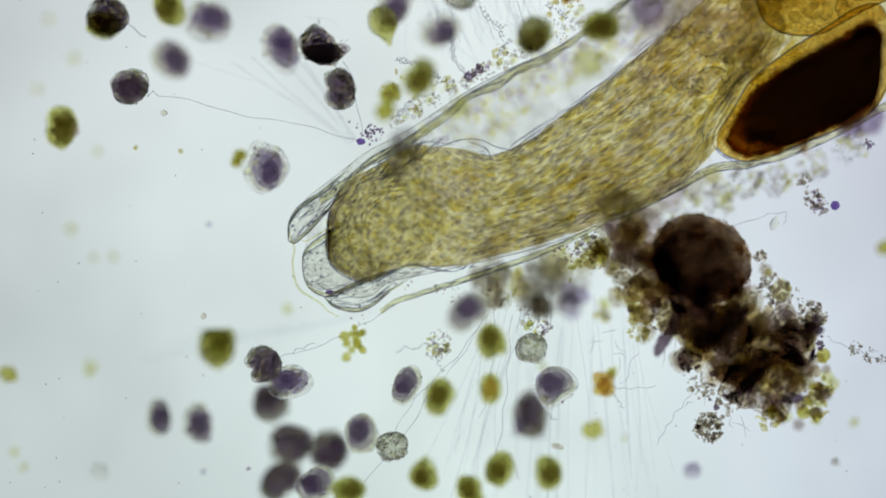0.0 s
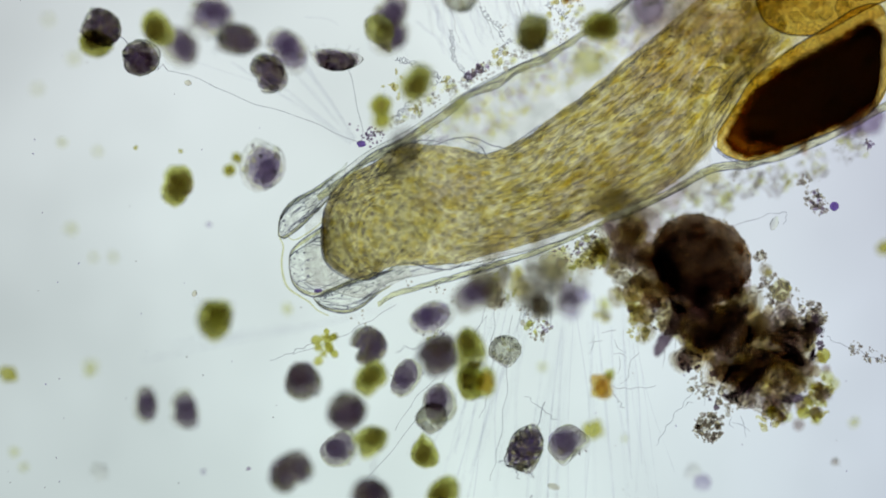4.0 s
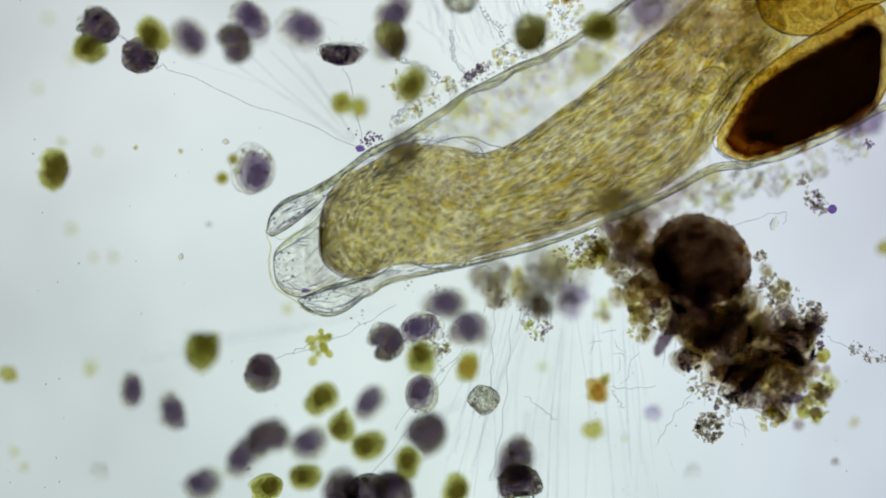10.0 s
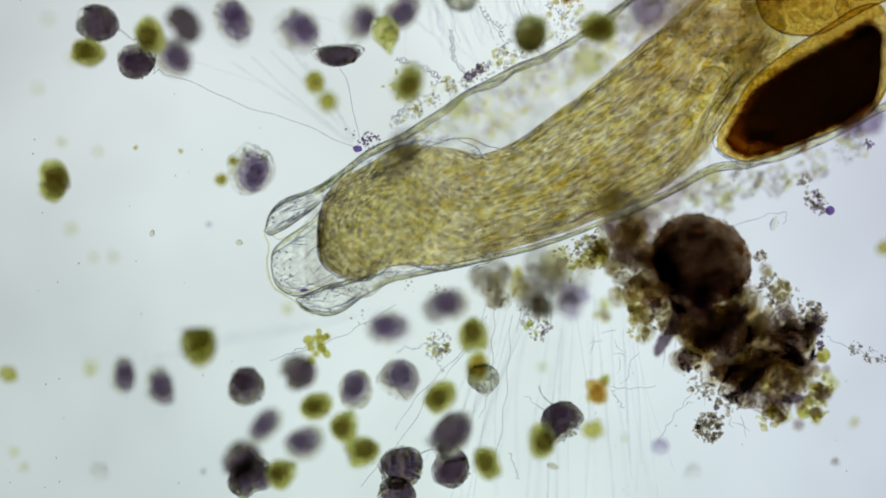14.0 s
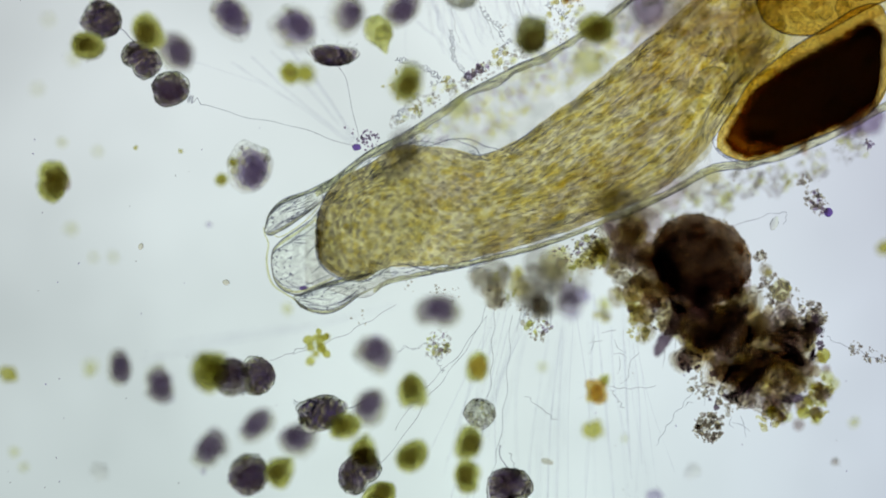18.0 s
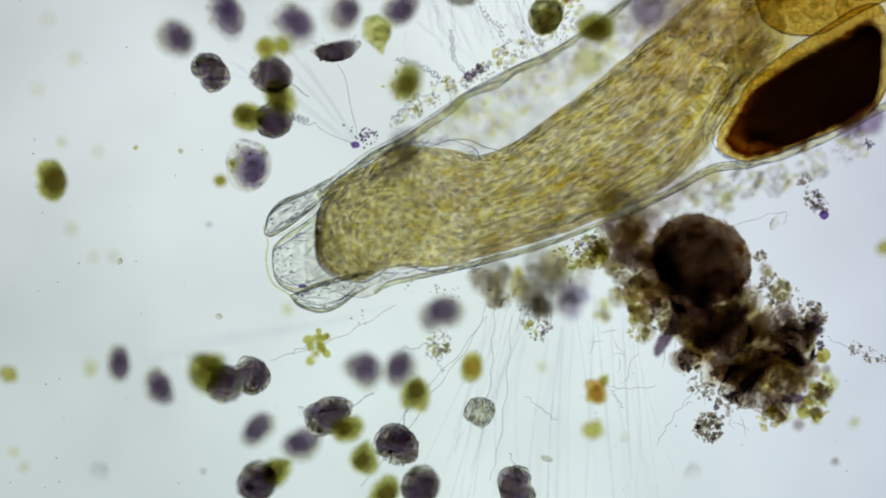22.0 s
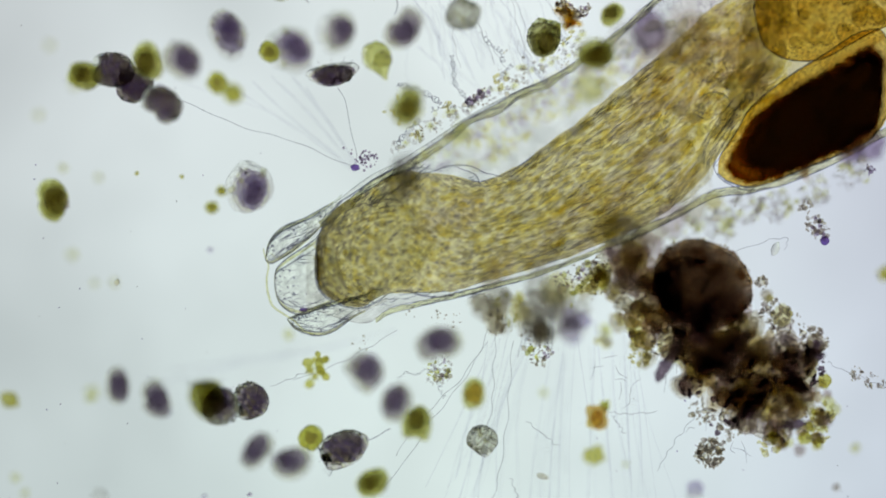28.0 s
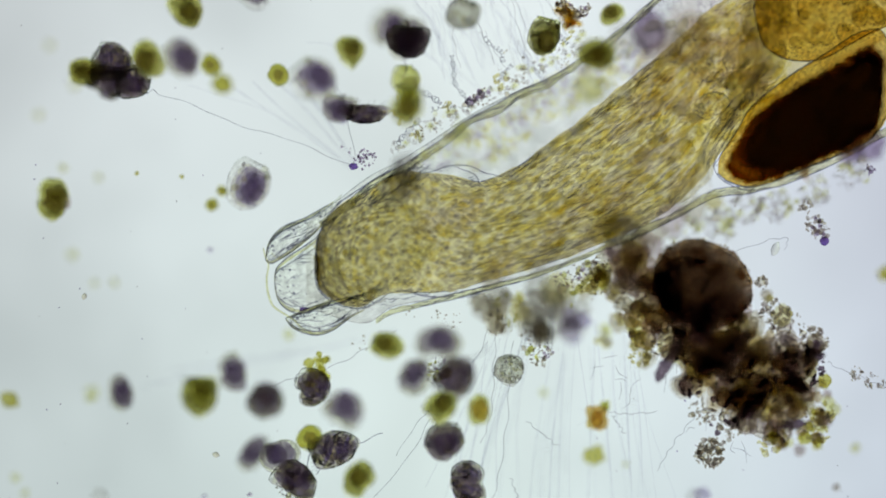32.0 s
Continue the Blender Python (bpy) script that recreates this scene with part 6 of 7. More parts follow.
    walk(cells[1], track(UPPER, 47, (0, 182, 45, .5), (1, 183, 42, .5), (2, 172, 52, .5), (6, 166, 88, .5), (7, 160, 88, .5), (8, 160, 92, .5), (9, 160, 92, .5), (10, 158, 88, .5), (11, 155, 90, .5), (12, 157, 92, .5), (13, 155, 90, .5), (14, 155, 94, .5), (17, 155, 80, .5), (18, 155, 82, .5), (19, 153, 80, .5), (20, 152, 85, .5), (21, 150, 83, .5), (21.6, 160, 85, .5), (22, 440, 208, .5), (22.5, 348, 192, .5), (23, 365, 176, .5), (24, 315, 134, .5), (25, 245, 110, .5), (28, 148, 90, .5), (29, 148, 87, .5), (30, 149, 87, .5), (31, 149, 83, .5), (32, 149, 83, .5)))
    walk(cells[2], track(UPPER, 94, (0, 300, 12, .6), (1, 290, 22, .6), (2, 287, 36, .6), (3, 281, 45, .6), (6, 277, 55, .6), (7, 272, 58, .6), (9, 268, 60, .6), (10, 270, 60, .6), (12, 268, 55, .6), (14, 266, 62, .6), (18, 262, 55, .6), (19, 266, 58, .6), (20, 267, 62, .6), (21, 266, 60, .6), (21.6, 275, 65, .6), (22, 495, 170, .6), (23, 512, 120, .6), (24, 480, 95, .6), (25, 395, 80, .6), (28, 260, 62, .6), (29, 260, 60, .6), (30, 262, 63, .6), (31, 262, 62, .6), (32, 260, 58, .6)))
    walk(cells[3], track(UPPER, 141, (0, 230, 153, 0), (1, 232, 143, 0), (2, 237, 125, 0), (3, 243, 113, 0), (6, 258, 90, 0), (8, 252, 92, 0), (9, 250, 98, 0), (10, 248, 98, 0), (11, 245, 105, 0), (12, 247, 102, 0), (13, 243, 105, 0), (14, 242, 108, 0), (16.3, 320, 150, 0), (17, 365, 170, 0), (18, 302, 158, 0), (19, 232, 126, 0), (20, 230, 130, 0), (21, 230, 130, 0), (21.6, 240, 135, 0), (22, 485, 213, 0), (22.5, 400, 216, 0), (23, 500, 118, 0), (24, 378, 136, -.6), (25, 285, 130, -.6), (28, 236, 105, 0), (29, 236, 105, 0), (30, 233, 103, 0), (32, 231, 100, 0)))
    walk(cells[4], track(UPPER, 188, (0, 303, 106, -.9), (1, 305, 106, -.9), (2, 312, 96, -.9), (3, 316, 86, -.9), (6, 330, 75, -.9), (7, 337, 66, -.9), (10, 333, 68, -.9), (11, 323, 76, -.9), (12, 314, 87, -.9), (13, 306, 95, -.9), (14, 306, 102, -.9), (16.3, 380, 120, -.9), (17, 405, 125, -.9), (18, 310, 92, -.9), (19, 308, 70, -.9), (20, 307, 70, -.9), (21, 310, 68, -.9), (22, 310, 68, -.9), (23, 310, 65, -.9), (25, 318, 63, -.9), (28, 320, 62, -.9), (30, 318, 62, -.9), (31, 320, 58, -.9), (32, 318, 58, -.9)))
    walk(cells[5], track(UPPER, 235, (0, 597, 158, 0), (1, 545, 148, 0), (2, 497, 140, -.1), (3, 467, 132, -.3), (3.5, 455, 125, -.3), (5.5, 568, 184, 0), (6, 553, 191, 0), (7, 515, 183, 0), (8, 487, 157, 0), (9, 455, 126, -.3), (10, 412, 78, -.7), (11, 382, 66, -.9), (12, 355, 50, -1), (13, 326, 38, -1), (14, 322, 46, -1), (16.3, 300, 120, -.4), (17, 306, 131, -.4), (18, 248, 108, -.1), (19, 228, 66, 0), (20, 220, 68, 0), (21, 215, 68, 0), (21.6, 230, 80, 0), (22, 370, 130, 0), (22.5, 348, 192, .1), (23, 410, 215, .2), (24, 385, 205, .3), (25, 365, 173, .4), (28, 283, 142, .5), (29, 248, 135, .6), (30, 208, 125, .6), (31, 185, 112, .6), (32, 183, 100, .6)))
    walk(cells[6], track(UPPER, 282, (0, 368, 38, -.7), (1, 370, 40, -.7), (3, 370, 30, -.7), (6, 398, 28, -.7), (6.5, 560, 70, -.7), (7, 590, 75, -.7), (8, 545, 46, -.7), (9, 535, 48, -.7), (10, 531, 52, -.7), (12, 527, 52, -.7), (14, 527, 53, -.7), (19, 518, 48, -.7), (20, 521, 48, -.7), (21, 521, 45, -.7), (23, 513, 42, -.7), (24, 514, 45, -.7), (25, 512, 43, -.7), (28, 513, 42, -.7), (29, 511, 42, -.7), (30, 515, 48, -.7), (30.4, 520, 50, -.7), (31, 563, 118, -.7), (32, 553, 95, -.7)))
    walk(cells[7], track(FREE, 35, (0, 497, 86, -.5), (1, 500, 85, -.5), (2, 500, 80, -.5), (3, 503, 82, -.5), (5.5, 560, 105, -.5), (6, 590, 110, -.5), (7, 555, 125, -.5), (8, 535, 108, -.5), (9, 490, 88, -.5), (10, 442, 38, -.5), (11, 428, 34, -.5), (12, 430, 32, -.5), (13, 413, 35, -.5), (14, 412, 38, -.5), (17, 410, 35, -.5), (19, 405, 30, -.5), (21, 401, 30, -.5), (23, 400, 26, -.5), (24, 400, 28, -.5), (28, 400, 16, -.5), (30, 396, 12, -.5), (30.4, 400, 15, -.5), (31, 470, -50, -.5), (32, 440, -70, -.5)))
    walk(cells[8], track(UPPER, 16, (0, 566, 82, 0), (.5, 520, 110, .1), (1, 455, 127, 0), (2, 432, 92, -.5), (3, 412, 82, -.7), (3.5, 405, 78, -.7), (5.5, 600, 50, -.7), (6, 650, 50, -.7), (7, 597, 20, -.7), (8, 557, 8, -.7), (9, 520, 14, -.7), (10, 515, -60, .1), (15, 480, -90, .1), (32, 480, -90, .1)))
    walk(cells[9], track(FREE, 0, (0, 572, 95, 0), (1, 583, 88, 0), (2, 590, 90, 0), (3, 577, 100, 0), (5.5, 630, 112, 0), (6, 632, 112, 0), (7, 618, 97, 0), (8, 605, 98, 0), (11, 602, 98, 0), (13, 597, 100, 0), (14, 597, 100, 0), (17, 588, 100, 0), (18, 588, 100, 0), (19, 587, 97, 0), (21, 587, 96, 0), (22, 595, 92, 0), (23, 588, 92, 0), (25, 587, 92, 0), (29, 586, 89, 0), (30, 582, 89, 0), (30.4, 585, 95, 0), (31, 618, 182, 0), (32, 642, 157, 0)))
    walk(cells[10], track(UPPER, 110, (0, 695, 8, -.7), (2, 690, 14, -.7), (3, 690, 16, -.7), (6, 692, 28, -.7), (7, 708, 60, -.7), (8, 705, 48, -.7), (9, 703, 25, -.7), (10, 695, 16, -.7), (11, 715, 15, -.7), (13, 710, 15, -.7), (18, 710, 10, -.7), (23, 708, 8, -.7), (25, 710, 9, -.7), (29, 711, 1, -.7), (30, 711, 2, -.7), (31, 713, 24, -.7), (32, 718, 20, -.7)))
    walk(cells[11], track(UPPER, 157, (0, 677, 42, .35), (1, 677, 45, .35), (2, 672, 52, .35), (3, 665, 55, .35), (6, 690, 55, .35), (7, 685, 38, .35), (8, 660, 52, .35), (9, 653, 57, .35), (10, 690, 68, .35), (11, 688, 66, .35), (12, 692, 62, .35), (13, 690, 60, .35), (14, 681, 58, .35), (18, 669, 57, .35), (20, 667, 57, .35), (30, 665, 60, .35), (30.5, 680, 80, .35), (31, 720, 108, .35), (32, 714, 100, .35)))
    walk(cells[12], track(UPPER, 204, (0, 778, 52, -.9), (1, 765, 50, -.9), (2, 735, 46, -.9), (3, 717, 64, -.9), (6, 642, 52, -.9), (6.4, 700, 70, -.9), (7, 765, 92, -.9), (8, 747, 88, -.9), (9, 730, 77, -.9), (10, 690, 74, -.9), (11, 672, 58, -.9), (12, 657, 46, -.9), (13, 647, 38, -.9), (14, 637, 36, -.9), (17, 617, 30, -.9), (18, 612, 25, -.9), (19, 606, 25, -.9), (20, 606, 22, -.9), (25, 600, 20, -.9), (28, 594, 10, -.9), (30, 590, 10, -.9), (30.5, 620, 30, -.9), (31, 671, 55, -.9), (32, 684, 0, -.9)))
    walk(cells[13], track(UPPER, 251, (0, 740, 135, 1), (1, 740, 138, 1), (2, 735, 143, 1), (3, 735, 143, 1), (7, 733, 150, 1), (12, 722, 145, 1), (14, 720, 145, 1), (32, 716, 138, 1)))
    walk(cells[14], track(UPPER, 298, (0, 690, 166, .7), (1, 690, 170, .7), (2, 677, 180, .7), (3, 668, 184, .7), (6, 690, 190, .7), (7, 685, 185, .7), (9, 643, 186, .7), (10, 604, 183, .7), (11, 610, 137, .7), (12, 580, 140, .7), (13, 568, 150, .7), (14, 557, 146, .7), (17, 523, 126, .7), (18, 513, 130, .7), (19, 495, 125, .7), (20, 502, 82, .7), (21, 487, 78, .7), (22, 470, 85, .7), (23, 460, 80, .7), (24, 465, 47, .7), (25, 457, 55, .7), (28, 383, 102, .7), (29, 378, 100, .7), (30, 371, 94, .7), (31, 373, 78, .7), (32, 371, 70, .7)))
    walk(cells[15], track(UPPER, 345, (0, 682, 196, 1), (1, 680, 198, 1), (2, 677, 207, 1), (3, 672, 210, 1), (6, 690, 215, 1), (7, 687, 212, 1), (8, 675, 215, 1), (9, 642, 213, 1), (10, 635, 190, 1), (11, 625, 160, 1), (12, 603, 165, 1), (13, 590, 170, 1), (14, 580, 180, 1), (17, 553, 130, 1), (18, 540, 130, 1), (19, 530, 120, 1), (20, 545, 77, 1), (21, 527, 75, 1), (22, 500, 80, 1), (23, 492, 76, 1), (24, 450, 70, 1), (25, 436, 75, 1), (28, 410, 120, 1), (30, 393, 115, 1), (32, 391, 103, 1)))
    walk(cells[16], track(UPPER, 32, (0, 495, -40, .3), (22, 490, -30, .3), (24, 490, 5, .3), (25, 490, 9, .3), (28, 475, 47, .3), (29, 468, 43, .3), (30, 513, 105, .3), (31, 495, 93, .3), (32, 491, 88, .3)))
    walk(cells[17], track(UPPER, 79, (0, 480, -80, .5), (29, 500, -80, .5), (30, 500, -60, .5), (31, 426, 5, .5), (32, 327, -30, .5)))
    walk(cells[18], track(UPPER, 126, (0, 655, -100, .6), (29, 655, -80, .6), (30, 653, -35, .6), (31, 638, 70, .6), (32, 618, 45, .6)))
    walk(cells[19], track(UPPER, 173, (0, 700, -110, .2), (29, 700, -90, .2), (30, 690, -70, .2), (31, 675, -28, .2), (32, 720, 22, .2)))
    walk(cells[20], track(UPPER, 220, (0, 610, -120, -.4), (29.8, 600, -100, -.4), (30.5, 570, 60, -.4), (31, 600, 145, -.4), (32, 598, 140, -.4)))
    walk(cells[21], track(UPPER, 267, (0, 945, 60, .7), (6, 940, 55, .7), (13, 938, 57, .7), (19, 940, 60, .7), (20, 954, 46, .6), (21, 964, 36, .4), (22, 965, 26, .1), (25, 962, 20, 0), (32, 960, 16, 0)))
    walk(cells[22], track(UPPER, 314, (0, 1064, 46, .8), (13, 1060, 48, .8), (19, 1055, 50, .8), (25, 1055, 47, .8), (28, 1053, 50, .8), (32, 1054, 50, .8)))
    walk(cells[23], track(UPPER, 1, (0, 1070, -60, .4), (20, 1075, -40, .4), (25, 1080, -25, .4), (28, 1082, -20, .4), (32, 1082, -20, .4)))
    walk(cells[24], track(UPPER, 48, (0, 815, -12, .5), (9, 816, -6, .5), (20, 818, -16, .5), (32, 818, -22, .5)))
    walk(cells[25], track(FREE, -12, (0, 470, 295, -.25), (1, 470, 295, -.25), (2, 469, 292, -.25), (3, 468, 292, -.25), (6, 457, 293, -.25), (7, 457, 293, -.25), (8, 455, 297, -.25), (9, 451, 297, -.25), (10, 447, 300, -.25), (13, 446, 300, -.25), (17, 443, 297, -.25), (20, 441, 292, -.25), (22, 440, 292, -.25), (24, 440, 288, -.25), (28, 440, 287, -.25), (32, 438, 280, -.25)))
    walk(cells[26], track(UPPER, 142, (0, 425, 275, .6), (2, 425, 276, .6), (3, 415, 290, .6), (6, 402, 310, .6), (7, 400, 315, .6), (9, 395, 315, .6), (13, 392, 318, .6), (19, 392, 318, .6), (22, 390, 320, .6), (24, 385, 320, .6), (25, 371, 320, .6), (28, 373, 322, .6), (32, 373, 317, .6)))
    walk(cells[27], track(UPPER, 189, (0, 418, 288, .6), (3, 420, 280, .6), (6, 416, 280, .6), (13, 413, 285, .6), (22, 412, 290, .6), (24, 400, 292, .6), (25, 392, 293, .6), (28, 390, 293, .6), (32, 391, 293, .6)))
    walk(cells[28], track(FREE, 0, (0, 105, 226, .45), (1, 105, 226, .45), (2, 103, 222, .45), (2.4, 104, 222, .45), (2.6, 430, 300, .45), (3, 405, 310, .45), (3.5, 356, 330, .45), (5.5, 180, 255, .45), (6, 136, 212, .45), (7, 97, 290, .45), (10, 92, 301, .45), (11, 92, 304, .45), (12, 92, 313, .45), (14, 91, 321, .45), (20, 89, 322, .45), (22, 88, 320, .45), (22.3, 410, 300, .45), (22.5, 415, 300, .45), (23, 358, 325, .45), (23.5, 318, 326, .45), (24, 270, 320, .45), (24.5, 228, 308, .45), (25, 178, 303, .45), (25.5, 140, 303, .45), (28, 88, 310, .45), (32, 88, 308, .45)))
    walk(cells[29], track(FREE, 4, (0, 280, 738, -.8), (1, 280, 746, -.8), (1.3, 275, 740, -.8), (2, 255, 707, -.8), (3, 258, 716, -.8), (6, 247, 707, -.8), (7, 240, 698, -.8), (8, 237, 692, -.8), (10, 231, 690, -.8), (11, 218, 666, -.8), (12, 217, 666, -.8), (13, 217, 663, -.8), (14, 217, 663, -.8), (18, 210, 650, -.8), (20, 208, 645, -.8), (23, 208, 642, -.8), (24, 208, 645, -.8), (25, 203, 625, -.8), (28, 205, 637, -.8), (29, 205, 637, -.8), (30, 210, 654, -.8), (31, 203, 636, -.8), (32, 210, 650, -.8)))
    walk(cells[30], track(FREE, 18, (0, 347, 749, -.8), (1, 348, 757, -.8), (1.3, 340, 750, -.8), (2, 325, 716, -.8), (3, 328, 728, -.8), (6, 312, 719, -.8), (7, 314, 724, -.8), (8, 308, 728, -.8), (9, 304, 725, -.8), (10, 301, 728, -.8), (11, 285, 683, -.8), (12, 282, 684, -.8), (13, 283, 682, -.8), (14, 280, 683, -.8), (17, 278, 684, -.8), (18, 278, 681, -.8), (19, 277, 681, -.8), (20, 278, 684, -.8), (23, 277, 684, -.8), (24, 280, 686, -.8), (25, 270, 656, -.8), (29, 271, 663, -.8), (29.3, 280, 660, -.8), (29.6, 480, 590, -.8), (30, 528, 572, -.8), (31, 488, 574, -.8), (32, 406, 615, -.8)))
    walk(cells[31], track(FREE, 0, (0, 383, 615, .9), (2, 378, 624, .9), (3, 380, 562, .9), (7, 368, 606, .9), (8, 365, 615, .9), (9, 360, 620, .9), (10, 357, 622, .9), (12, 353, 620, .9), (13, 350, 616, .9), (14, 350, 613, .9), (17, 369, 655, .9), (19, 368, 659, .9), (25, 362, 660, .9), (28, 363, 661, .9), (30, 356, 660, .9), (31, 350, 648, .9), (32, 350, 655, .9)))
    walk(cells[32], track(LOWER, 64, (0, 463, 645, 0), (1, 465, 665, 0), (1.4, 473, 663, 0), (1.7, 656, 609, .3), (2, 670, 605, .3), (3, 647, 612, .3), (4.2, 650, 611, .3), (4.5, 720, 580, .3), (6, 725, 578, .3), (7, 720, 590, .3), (8, 707, 597, .3), (9, 690, 603, .3), (10, 680, 605, .3), (10.4, 677, 606, .3), (10.7, 606, 619, -.9), (11, 600, 620, -.9), (12, 610, 635, -.9), (13, 565, 668, -.9), (14, 525, 660, -.9), (17, 462, 665, 0), (18, 452, 665, 0), (19, 450, 660, 0), (20, 445, 662, 0), (21, 445, 662, 0), (22, 443, 665, 0), (25, 440, 662, 0), (29, 438, 665, 0), (29.4, 446, 662, 0), (29.7, 633, 603, .3), (30, 648, 598, .3), (31, 606, 615, 0), (32, 548, 640, 0)))
    walk(cells[33], track(LOWER, 111, (0, 512, 678, 0), (1, 512, 690, 0), (1.4, 522, 686, 0), (1.7, 733, 599, .3), (2, 750, 592, .3), (3, 763, 568, .3), (6, 765, 560, 0), (7, 758, 557, 0), (8, 753, 560, 0), (9, 745, 565, 0), (10, 745, 583, 0), (11, 710, 560, -.9), (13, 697, 568, -.9), (14, 688, 582, -.9), (15.2, 688, 597, -.9), (15.5, 686, 934, -.5), (17, 686, 960, -.5), (18, 686, 960, .1), (32, 686, 960, .1)))
    walk(cells[34], track(LOWER, 158, (0, 478, 715, -.9), (1, 475, 718, -.9), (1.4, 482, 716, -.9), (1.7, 638, 669, -.9), (2, 650, 665, -.9), (3, 582, 682, -.9), (6, 510, 662, .3), (7, 495, 665, .3), (9, 470, 665, .3), (10, 465, 662, .3), (11, 452, 670, .3), (12, 450, 672, .3), (13, 438, 675, .3), (14, 435, 685, .3), (17, 410, 670, .3), (18, 410, 670, .3), (19, 403, 675, .3), (20, 400, 680, .3), (24, 390, 682, .3), (25, 385, 680, .3), (28, 388, 675, .3), (29, 383, 670, .3), (29.4, 389, 668, .3), (29.7, 532, 628, -.9), (30, 543, 625, -.9), (31, 513, 640, .3), (32, 468, 667, -.9)))
    walk(cells[35], track(LOWER, 205, (0, 515, 785, -.9), (1, 515, 790, -.9), (1.4, 522, 785, -.9), (1.7, 684, 669, .3), (2, 697, 660, .3), (2.4, 700, 659, .3), (2.7, 770, 630, -.9), (3, 775, 628, -.9), (4.2, 778, 630, -.9), (4.5, 840, 667, -.9), (6, 845, 670, -.9), (7, 825, 700, .3), (8, 803, 718, .3), (9, 775, 715, -.9), (10, 755, 768, -.9), (11, 740, 780, 0), (12, 762, 738, 0), (13, 743, 780, 0), (14, 710, 828, 0), (15.2, 710, 833, 0), (15.5, 711, 951, -.5), (17, 712, 960, -.5), (18, 712, 960, .1), (28, 712, 960, .1), (28.4, 712, 951, .1), (28.7, 719, 746, .3), (29, 720, 730, .3), (30, 698, 755, 0), (30.4, 701, 751, 0), (30.7, 775, 662, .3), (31, 781, 655, .3), (32, 803, 625, -.9)))
    walk(cells[36], track(LOWER, 252, (0, 583, 797, -.9), (1, 580, 797, -.9), (1.4, 583, 795, -.9), (1.7, 645, 739, -.9), (2, 650, 735, -.9), (3, 612, 727, -.9), (4.2, 616, 729, -.9), (4.5, 708, 774, 0), (6, 715, 777, 0), (7, 690, 785, .3), (8, 640, 815, -.9), (9, 620, 840, -.9), (10, 605, 865, -.9), (10.4, 604, 869, -.9), (10.7, 592, 953, -.5), (11, 591, 960, -.5), (11.4, 588, 955, -.5), (11.7, 525, 853, .3), (12, 520, 845, .3), (13, 510, 835, .3), (13.4, 507, 834, .3), (13.7, 436, 816, -.9), (14, 430, 815, -.9), (17, 430, 820, -.9), (18, 440, 840, .3), (19, 435, 833, .3), (20, 443, 840, .3), (23, 455, 855, .3), (24, 458, 855, .3), (25, 490, 865, .3), (26.2, 489, 869, .3), (26.5, 461, 953, -.5), (28, 458, 960, -.5), (28.4, 458, 955, -.5), (28.7, 439, 836, -.9), (29, 438, 827, -.9), (30, 448, 835, -.9), (31, 438, 837, -.9), (31.4, 436, 842, -.9), (31.7, 401, 951, -.5), (32, 399, 960, -.5)))
    walk(cells[37], track(LOWER, 299, (0, 500, 855, -.9), (1, 505, 860, -.9), (1.4, 508, 859, -.9), (1.7, 572, 830, .3), (2, 577, 828, .3), (3, 538, 850, -.9), (6, 505, 795, -.9), (7, 495, 792, -.9), (8, 490, 790, -.9), (9, 480, 782, -.9), (10, 475, 780, -.9), (10.4, 475, 783, -.9), (10.7, 470, 859, 0), (11, 470, 865, 0), (12, 455, 860, 0), (13, 450, 850, 0), (14, 445, 850, 0), (17, 460, 855, 0), (17.4, 467, 854, 0), (17.7, 626, 839, 0), (18, 638, 838, 0), (19, 665, 775, -.9), (19.4, 666, 778, -.9), (19.7, 688, 845, .3), (20, 690, 850, .3), (21, 700, 855, .3), (21.4, 700, 859, .3), (21.7, 700, 953, -.5), (22, 700, 960, -.5), (23, 700, 960, .1), (32, 700, 960, .1)))
    walk(cells[38], track(LOWER, 346, (0, 560, 860, 0), (1, 553, 870, 0), (1.4, 558, 866, 0), (1.7, 671, 786, .3), (2, 680, 780, .3), (2.4, 677, 781, .3), (2.7, 610, 794, 0), (3, 605, 795, 0), (6, 580, 800, -.9), (7, 565, 790, -.9), (8, 560, 785, -.9), (10, 548, 787, -.9), (11, 575, 740, .3), (12, 590, 718, -.9), (13, 555, 775, -.9), (14, 540, 785, -.9), (17, 530, 778, -.9), (19, 528, 782, -.9), (20, 535, 785, -.9), (21, 535, 785, -.9), (22, 535, 788, -.9), (23, 530, 785, -.9), (24, 530, 782, -.9), (25, 590, 800, -.9), (26.2, 587, 799, -.9), (26.5, 520, 777, -.9), (28, 515, 775, -.9), (29, 498, 765, 0), (30, 513, 775, 0), (31, 498, 770, 0), (32, 493, 765, 0)))
